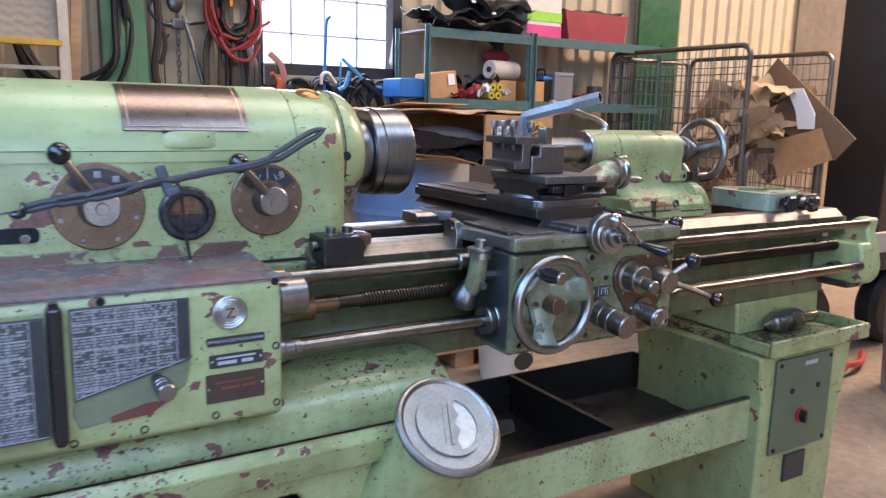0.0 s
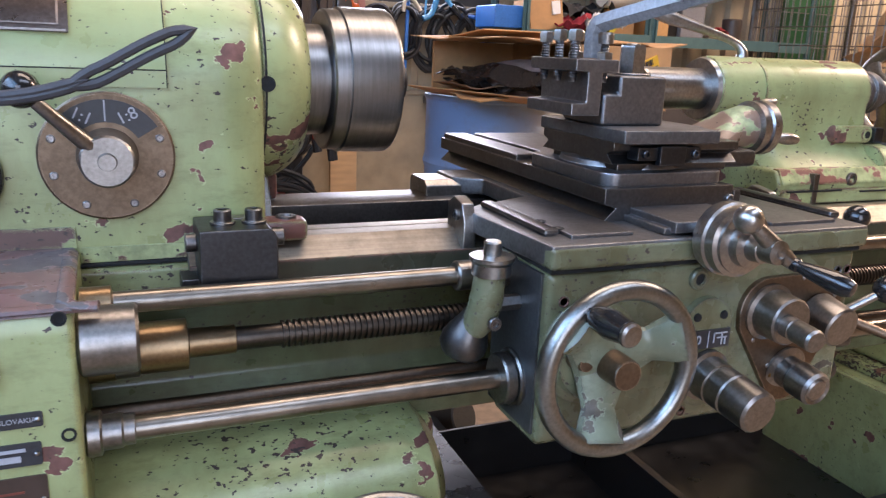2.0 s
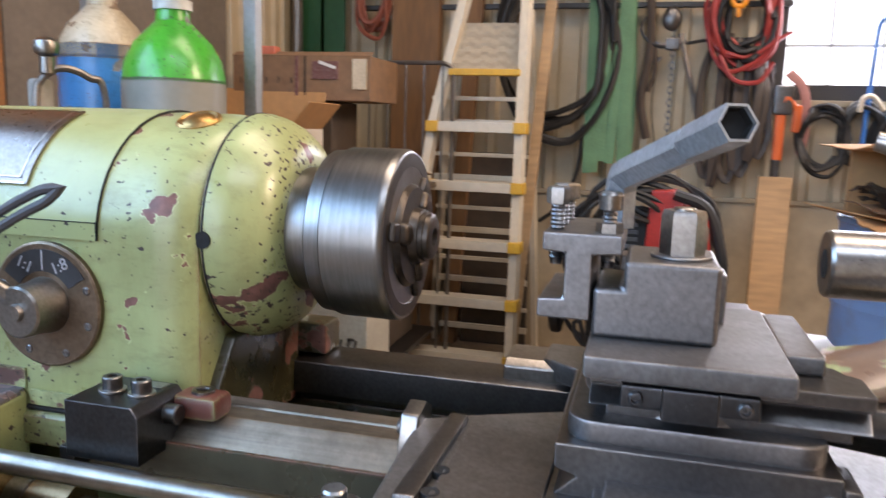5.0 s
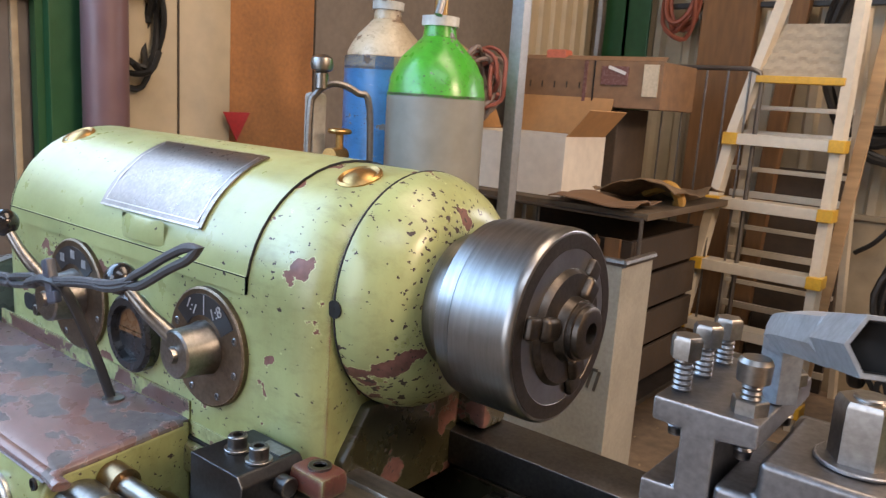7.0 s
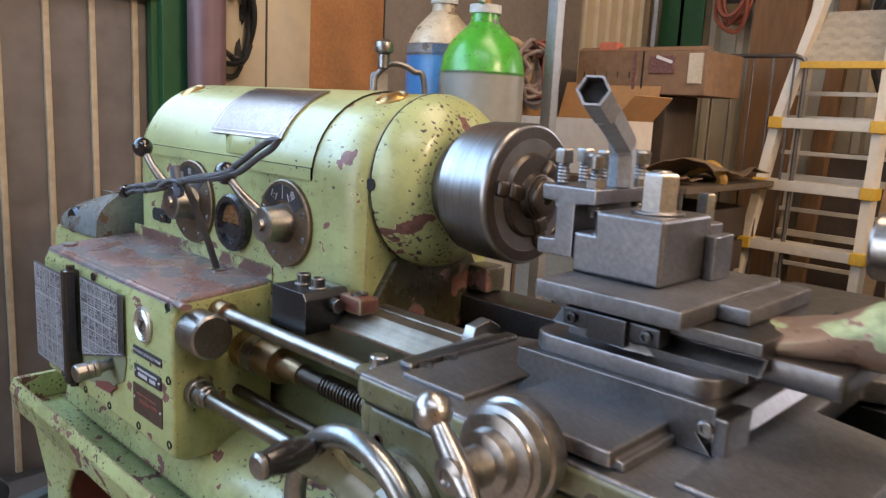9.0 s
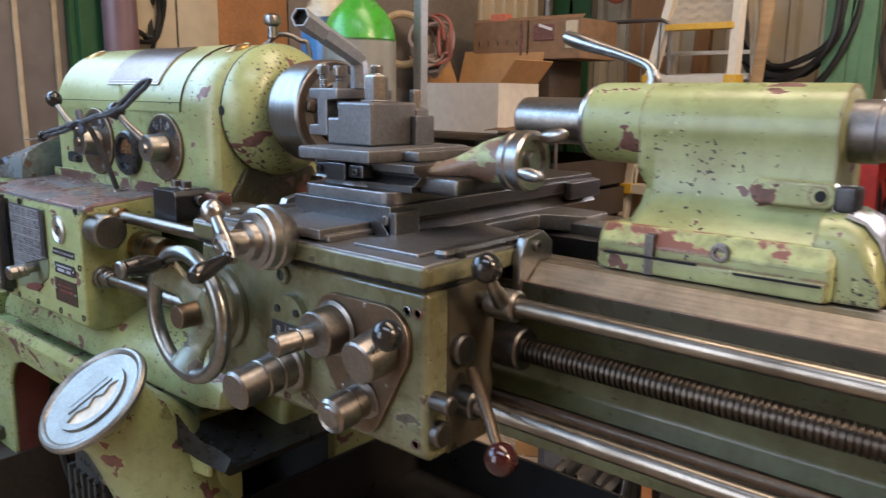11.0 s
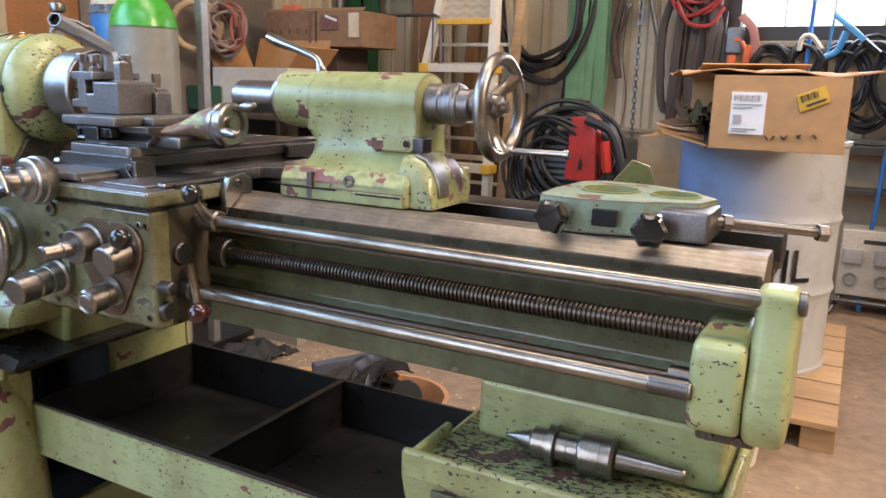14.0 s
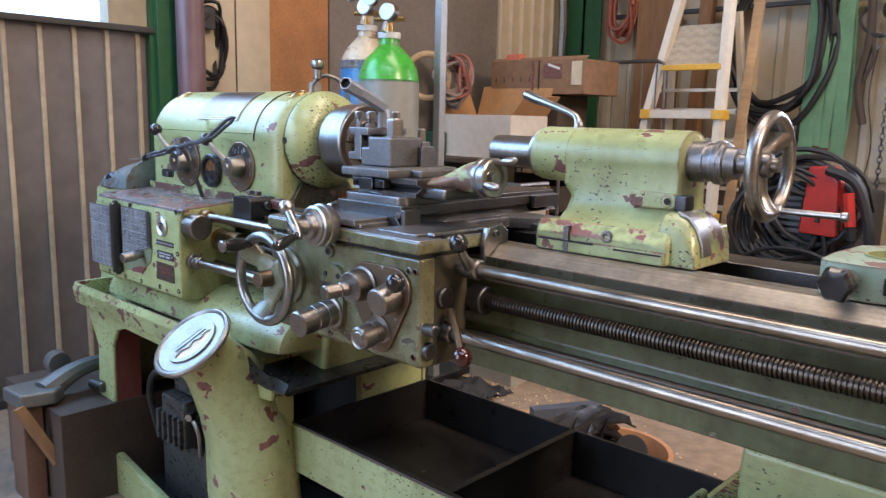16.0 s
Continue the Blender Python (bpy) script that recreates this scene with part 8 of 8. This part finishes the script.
for v in rag.verts:
    n = noise.noise(v.co * 14) + 0.6 * noise.noise(v.co * 37)
    v.co = Vector((-0.456 + v.co.x * (1 + 0.4 * noise.noise(v.co * 9)), 1.184 + v.co.y, max(0.004, 0.03 + 0.05 * n - 0.9 * v.co.length ** 2)))
single("oily_rag", rag, black_cloth, "crumpled black rag on the floor", "rag")
single("cardboard_scrap", rotated(block(-0.107, 0.033, 1.079, 1.159, 0.002, 0.05, 0.002), (-0.037, 1.119, 0), "Z", 30), cardboard, "torn cardboard scrap on the floor", "cardboard", "scraps on the floor")
bucket = thing("white_bucket", (1.36, 1.32, 0.0), "white plastic bucket with a black printed oval", "bucket")
part("body", turned((1.36, 1.32, 0.0), Z, [(0, 0.105), (0.20, 0.122), (0.215, 0.128), (0.225, 0.128), (0.225, 0.118), (0.02, 0.10), (0.02, 0)], 40), plain("white_bucket_plastic", (0.68, 0.67, 0.63), 0.4, 0, 0.06), bucket)
part("print_oval", moved(prism(arc(0, 0, 0.05, 0, 360, 24)[:-1], "z", 0, 0.002), Matrix.Translation((1.38, 1.203, 0.10)) @ Matrix.Rotation(radians(90), 4, "X") @ Matrix.Diagonal((1, 0.8, 1, 1))), plate_black, bucket)
bits, brng = bmesh.new(), random.Random(12)
for _ in range(900):
    x, y = (brng.uniform(-1.2, 2.6), brng.uniform(0.4, 2.6) if brng.random() < 0.8 else brng.uniform(-1.0, 0.4)) if brng.random() < 0.5 else (brng.gauss(-0.15, 0.28), brng.gauss(1.12, 0.22))
    s, a = brng.uniform(0.002, 0.009), brng.uniform(0, 6.28)
    vs = [bits.verts.new((x + s * math.cos(a + q) * brng.uniform(0.5, 1), y + s * math.sin(a + q) * brng.uniform(0.5, 1), 0.0015 + 0.004 * brng.random())) for q in (0, 1.6, 3.1, 4.7)]
    top = bits.verts.new((x, y, 0.006 + s * 0.5))
    for q in range(4):
        bits.faces.new((vs[q], vs[(q + 1) % 4], top))
single("wood_chips", bits, plain("pale_chips", (0.50, 0.38, 0.24), 0.8), "pale wood and paper chips scattered over the floor", "debris", "", "stuff")
wedge = thing("green_wedge_plate", (1.25, 0.30, 0.905), "green painted wedge plate behind the bed", "plate")
part("plate", rotated(prism([(1.22, 0.90), (1.34, 0.90), (1.315, 0.972), (1.285, 0.982)], "y", 0.30, 0.318, 0.003), (1.26, 0.3, 0.9), "Z", 20), chipped_paint("wedge_enamel", (0.17, 0.22, 0.09), 0.66, 0.6, 0.6), wedge)

# ---- shelf, cage and cabinet at the far end of the back wall ----
shelf = thing("steel_shelf", (2.8, 3.2, 0.0), "teal steel shelving full of workshop odds and ends", "shelf")
S1, S2 = 1.235, 1.672
for x in (1.90, 2.70, 2.745, 3.95):
    for y in (2.98, 3.38):
        part("post", merged(block(x - 0.022, x + 0.022, y - 0.003, y + 0.003, 0, S2 + 0.02), block(x - 0.003, x + 0.003, y - 0.022, y + 0.022, 0, S2 + 0.02)), teal_steel, shelf)
for z in (0.55, S1, S2):
    for x0, x1 in ((1.905, 2.715), (2.745, 3.95)):
        part("shelf_lip", block(x0, x1, 2.96, 2.966, z - 0.06, z + 0.002, 0.001), teal_steel, shelf)
        part("shelf_board", block(x0, x1, 2.967, 3.40, z - 0.016, z - 0.004, 0.001), board_grey, shelf)
car_black = plain("black_car_plastic", (0.02, 0.02, 0.021), 0.32, 0, 0.3)
for k, (x0, x1, rise, seed) in enumerate(((1.88, 2.60, 0.05, 21), (2.05, 2.74, 0.13, 22), (2.10, 2.66, 0.21, 23))):
    panel_ = crumpled(x0, x1, 2.92 + 0.03 * k, 3.36, S2 + rise, 0.16, seed, 22, 0.13)
    single("plastic_bumper", rotated(panel_, (2.3, 3.1, S2), "Y", (9, -12, 14)[k]), car_black, "black plastic car trim panel piled on the shelf", "car part", "car panels on the shelf")
for x, z in ((2.20, S2 + 0.17), (2.36, S2 + 0.11)):
    single("fastener", block(x, x + 0.03, 2.945, 2.955, z, z + 0.016, 0.003), paper, "white clip on the black car panel", "clip", "white clips")
pbox = thing("printed_box", (2.86, 3.1, S2), "white box with pink and green stripes on the shelf", "box")
part("carton", block(2.70, 3.00, 3.02, 3.25, S2, S2 + 0.30, 0.004), white_card, pbox)
part("pink_stripe", block(2.699, 3.001, 3.016, 3.0205, S2 + 0.004, S2 + 0.085), plain("pink_print", (0.65, 0.06, 0.22), 0.5), pbox)
part("green_stripe", block(2.699, 3.001, 3.016, 3.0205, S2 + 0.11, S2 + 0.175), plain("lime_print", (0.30, 0.60, 0.05), 0.5), pbox)
tub_red = thing("red_tub", (3.3, 3.15, S2), "dull red plastic tub with ragged rim on the shelf", "tub")
part("body", loft([[(3.32 + sx * w, 3.15 + sy * 0.15, z) for sx, sy in ((-1, -1), (1, -1), (1, 1), (-1, 1))] for z, w in ((S2, 0.26), (S2 + 0.20, 0.30))]), plain("dull_red_plastic", (0.28, 0.035, 0.045), 0.45, 0, 0.3), tub_red)
part("contents", crumpled(3.04, 3.60, 3.02, 3.29, S2 + 0.215, 0.05, 31), dark_gap, tub_red)
single("blue_tray", block(1.72, 1.93, 3.0, 3.25, S1 + 0.002, S1 + 0.12, 0.01), blue_plastic, "blue plastic tray on the shelf", "tray")
small = thing("small_carton", (2.0, 3.1, S1), "small open brown carton on the shelf", "box")
part("carton", rotated(block(1.95, 2.16, 3.02, 3.2, S1 + 0.002, S1 + 0.17, 0.005), (2.05, 3.1, S1 + 0.03), "Y", -9), cardboard, small)
part("label", rotated(block(2.09, 2.14, 3.012, 3.0195, S1 + 0.08, S1 + 0.15), (2.05, 3.1, S1 + 0.03), "Y", -9), paper, small)
single("red_cloth", crumpled(2.10, 2.32, 2.98, 3.2, S1 + 0.05, 0.10, 33), plain("red_rag", (0.28, 0.02, 0.03), 0.8), "crumpled red rag on the shelf", "rag")
single("black_bag", crumpled(2.18, 2.48, 3.0, 3.3, S1 + 0.13, 0.10, 34), black_cloth, "black bag lying on the shelf", "bag")
for x, dz in ((2.40, 0.032), (2.455, 0.032), (2.41, 0.085), (2.465, 0.087)):
    roll_ = thing("yellow_roll", (x, 3.0, S1), "yellow rolled cable end on the shelf", "roll", "rolls on the shelf")
    part("wrap", rod((x, 2.98, S1 + dz), (x, 3.2, S1 + dz), 0.026, 16), plain("yellow_black_roll", (0.45, 0.36, 0.03), 0.5), roll_)
    part("core", rod((x, 2.978, S1 + dz), (x, 2.99, S1 + dz), 0.010, 10), hole_dark, roll_)
single("pale_wrapping", crumpled(2.28, 2.39, 2.97, 3.15, S1 + 0.07, 0.09, 36), paper, "crumpled pale wrapping beside yellow rolls", "wrapping")
single("pale_wrapping", crumpled(2.485, 2.55, 2.97, 3.15, S1 + 0.06, 0.08, 37), white_card, "crumpled pale wrapping on the shelf", "wrapping")
proll = thing("paper_roll", (2.5, 3.1, S1), "pale paper roll lying on boxes on the shelf", "roll")
part("wrap", rod((2.42, 3.05, S1 + 0.205), (2.68, 3.12, S1 + 0.21), 0.062, 24, 0.006), plain("pale_roll", (0.45, 0.42, 0.37), 0.7), proll)
part("core", rod((2.415, 3.048, S1 + 0.205), (2.43, 3.053, S1 + 0.205), 0.02, 14), hole_dark, proll)
single("red_bundle", ball((2.58, 3.2, S1 + 0.30), 0.075, (1.4, 1, 0.7)), plain("red_rag_b", (0.26, 0.02, 0.03), 0.8), "red cloth bundle on the paper roll", "rag")
single("brown_carton", block(2.46, 2.66, 3.06, 3.3, S1 + 0.002, S1 + 0.14, 0.005), cardboard, "brown carton under the paper roll", "box")
single("brown_carton", block(2.78, 2.86, 3.0, 3.3, S1 + 0.002, S1 + 0.14, 0.005), plain("orange_card", (0.46, 0.25, 0.09), 0.8), "orange-brown carton on the shelf beside a battery", "box")
batt = thing("car_battery", (2.98, 3.1, S1), "grey car battery with black carry handle", "battery")
part("case", block(2.95, 3.12, 3.0, 3.2, S1 + 0.002, S1 + 0.20, 0.008), plain("grey_battery", (0.17, 0.17, 0.18), 0.45), batt)
part("lid", block(2.945, 3.125, 2.995, 3.205, S1 + 0.185, S1 + 0.21, 0.004), plain("grey_battery_lid", (0.22, 0.22, 0.23), 0.4), batt)
tester = thing("battery_tester", (2.9, 3.1, S1), "black battery tester with blue top and handle", "tester")
part("case", block(2.865, 2.942, 3.02, 3.2, S1 + 0.002, S1 + 0.155, 0.006), black_oxide, tester)
part("lid", block(2.86, 2.945, 3.015, 3.205, S1 + 0.156, S1 + 0.178, 0.004), blue_plastic, tester)
part("handle", tube([(2.87, 3.1, S1 + 0.178), (2.875, 3.1, S1 + 0.225), (2.935, 3.1, S1 + 0.225), (2.94, 3.1, S1 + 0.178)], 0.008, 6), black_plastic, tester)
single("red_scoop", crumpled(3.16, 3.32, 3.0, 3.2, S1 + 0.05, 0.07, 39), plain("red_rag_c", (0.24, 0.02, 0.02), 0.6), "small red cloth beside the battery", "rag")
single("dark_tin", rod((3.42, 3.1, S1 + 0.002), (3.42, 3.1, S1 + 0.13), 0.06, 20, 0.006), plain("dark_tin_paint", (0.05, 0.04, 0.035), 0.4), "dark paint tin on the shelf", "tin")
for x0, x1, h in ((2.02, 2.6, 0.40), (2.85, 3.5, 0.35)):
    single("dark_case", block(x0, x1, 3.05, 3.35, 0.555, 0.555 + h, 0.02), plain("dusty_dark_case", (0.06, 0.05, 0.045), 0.7), "dusty dark case on the low shelf", "case", "cases on the low shelf")

def arch(a, b, z, r=0.07):
    """Upright, rounded corner, top run, rounded corner, upright."""
    a, b = Vector((a[0], a[1], 0)), Vector((b[0], b[1], 0))
    d = (b - a).normalized()
    up = Vector((0, 0, 1))
    line = [a + up * 0.1]
    line += [a + d * (r - r * math.cos(q)) + up * (z - r + r * math.sin(q)) for q in [math.pi / 2 * k / 6 for k in range(7)]]
    line += [b - d * (r - r * math.cos(q)) + up * (z - r + r * math.sin(q)) for q in [math.pi / 2 * k / 6 for k in range(6, -1, -1)]]
    return line + [b + up * 0.1]


cage = thing("wire_cage", (4.1, 2.45, 0.0), "tall wire cage trolley full of crushed cardboard", "cage trolley")
CXA, CXB, CYA, CYB, CZ = 3.68, 4.56, 1.955, 3.20, 1.62
for pts in (arch((CXA, CYA), (CXA, CYB), CZ), arch((CXB, CYA), (CXB, CYB), CZ), arch((CXA + 0.02, CYB), (CXB - 0.02, CYB), CZ - 0.03), arch((CXA + 0.05, CYA), (CXB - 0.05, CYA), 0.95)):
    part("hoop", tube(pts, 0.017, 8, 1), wire, cage)
side_a = [rod((CXA, CYA + 0.055 * k, 0.12), (CXA, CYA + 0.055 * k, CZ), 0.0036, 5) for k in range(1, 23)] + [rod((CXA, CYA, 0.12 + 0.11 * k), (CXA, CYB, 0.12 + 0.11 * k), 0.0036, 5) for k in range(14)]
side_b = [rod((CXB, CYA + 0.055 * k, 0.12), (CXB, CYA + 0.055 * k, CZ), 0.0036, 5) for k in range(1, 23)] + [rod((CXB, CYA, 0.12 + 0.11 * k), (CXB, CYB, 0.12 + 0.11 * k), 0.0036, 5) for k in range(14)]
side_c = [rod((CXA + 0.055 * k, CYB, 0.12), (CXA + 0.055 * k, CYB, CZ), 0.0036, 5) for k in range(1, 17)] + [rod((CXA, CYB, 0.12 + 0.11 * k), (CXB, CYB, 0.12 + 0.11 * k), 0.0036, 5) for k in range(14)]
side_d = [rod((CXA + 0.055 * k, CYA, 0.12), (CXA + 0.055 * k, CYA, 0.95), 0.0036, 5) for k in range(1, 17)] + [rod((CXA, CYA, 0.12 + 0.11 * k), (CXB, CYA, 0.12 + 0.11 * k), 0.0036, 5) for k in range(8)]
for s in (side_a, side_b, side_c, side_d):
    part("mesh_side", merged(*s), wire, cage, "welded wire mesh side")
part("floor_plate", block(CXA, CXB, CYA, CYB, 0.1, 0.13), wire, cage)
for x in (CXA + 0.08, CXB - 0.08):
    for y in (CYA + 0.1, CYB - 0.1):
        part("castor", rod((x - 0.02, y, 0.05), (x + 0.02, y, 0.05), 0.05, 16), rubber, cage)
crng = random.Random(77)
for k in range(14):
    c = Vector((crng.uniform(3.85, 4.4), crng.uniform(2.0, 2.9), 0.25 + 0.065 * k))
    w = crng.uniform(0.14, 0.26)
    card = block(c.x - w, c.x + w, c.y - w * 0.8, c.y + w * 0.8, c.z - 0.004, c.z + 0.004)
    card = rotated(rotated(rotated(card, c, "X", crng.uniform(-50, 50)), c, "Y", crng.uniform(-45, 45)), c, "Z", crng.uniform(0, 180))
    single("cardboard_piece", card, cardboard if k % 2 else cardboard_dark, "crushed cardboard piece in the cage", "cardboard", "cardboard in the cage")
def hanging_card(corners, x, mat_, label, name="cardboard_piece", category="cardboard"):
    return single(name, prism(corners, "x", x, x + 0.008, 0.001, 1), mat_, label, category)


hanging_card([(2.01, 1.56), (2.18, 1.345), (1.78, 0.98), (1.533, 0.91), (1.413, 1.05)], 4.03, cardboard_dark, "large flattened brown cardboard standing on its corner")
hanging_card([(2.01, 1.0), (1.632, 1.11), (1.534, 0.915), (1.903, 0.767)], 4.005, cardboard, "flattened pale brown cardboard flap hanging down")
hanging_card([(1.89, 1.354), (1.777, 1.357), (1.676, 1.20), (1.669, 1.10), (1.786, 1.097), (1.812, 1.21)], 3.99, paper, "folded white paper on the cardboard", "paper_sheet", "paper")
paper_bm, prng = bmesh.new(), random.Random(5)
for k in range(60):
    c = Vector((prng.uniform(3.8, 4.42), prng.uniform(1.88, 2.5), prng.uniform(0.85, 1.36)))
    m_ = pose(*c, prng.uniform(-70, 70), prng.uniform(-70, 70), prng.uniform(0, 360))
    w_ = prng.uniform(0.06, 0.14)
    net = [[paper_bm.verts.new(m_ @ Vector(((i / 4 - 0.5) * 2 * w_, (j / 4 - 0.5) * 1.6 * w_, 0.05 * noise.noise(Vector((i * 0.7, j * 0.7, k * 2.3)))))) for i in range(5)] for j in range(5)]
    for j in range(4):
        for i in range(4):
            paper_bm.faces.new((net[j][i], net[j][i + 1], net[j + 1][i + 1]))
            paper_bm.faces.new((net[j][i], net[j + 1][i + 1], net[j + 1][i]))
single("packing_paper", paper_bm, plain("crumpled_kraft_paper", (0.50, 0.335, 0.185), 0.8, 0, 0.3, 14, 0.3), "crumpled brown packing paper heaped in the cage", "packing paper", "", "stuff")

cab = thing("black_cabinet", (5.6, 2.3, 0.0), "tall black steel cabinet with yellow stickers", "cabinet")
part("body", block(5.02, 5.9, 1.75, 2.2, 0.03, 2.5, 0.015), plain("black_cabinet_paint", (0.022, 0.02, 0.02), 0.4), cab)
part("sticker", block(5.10, 5.22, 1.744, 1.7495, 1.80, 1.85), yellow, cab)
part("sticker", merged(*[block(5.10, 5.24, 1.744, 1.7495, 1.66 + 0.035 * k, 1.685 + 0.035 * k) for k in range(3)]), plain("pale_sticker", (0.5, 0.4, 0.2), 0.5), cab)
part("plinth", block(5.02, 5.9, 1.77, 2.2, 0.0, 0.03), frame_dark, cab)
structure("board_5", block(6.27, 7.5, BKY - 0.06, BKY - 0.032, 1.2, 3.4, 0.003), plain("rust_stained_sheet", (0.17, 0.14, 0.11), 0.55, 0, 0.4, 5), "rust-stained steel sheet on the wall")
trolley = thing("low_trolley", (3.0, 1.0, 0.0), "dark low trolley with rubber wheels", "trolley")
part("bed", block(2.45, 3.9, 0.75, 1.55, 0.42, 0.52, 0.01), plain("dark_trolley_steel", (0.03, 0.034, 0.04), 0.5), trolley)
part("side", merged(block(2.45, 3.9, 0.73, 0.76, 0.52, 0.62, 0.004)), plain("pale_trolley_rim", (0.42, 0.38, 0.32), 0.5), trolley)
for x in (2.75, 3.5):
    part("wheel", rod((x, 0.78, 0.2), (x, 0.90, 0.2), 0.20, 32, 0.03), rubber, trolley)
single("red_plug", merged(rod((2.45, 0.52, 0.06), (2.62, 0.56, 0.06), 0.045, 16, 0.006), rod((2.62, 0.56, 0.06), (2.72, 0.58, 0.06), 0.032, 12), tube([(2.72, 0.58, 0.06), (2.9, 0.6, 0.04), (3.1, 0.7, 0.03)], 0.016, 8)), red_paint, "red industrial plug on its cable", "plug")
single("grey_bin", turned((2.86, 0.28, 0.0), Z, [(0, 0.17), (0.55, 0.20), (0.56, 0.21), (0.56, 0.19), (0.03, 0.16), (0.03, 0)], 32), plain("grey_bin_paint", (0.20, 0.22, 0.26), 0.45), "grey round bin on the floor", "bin")
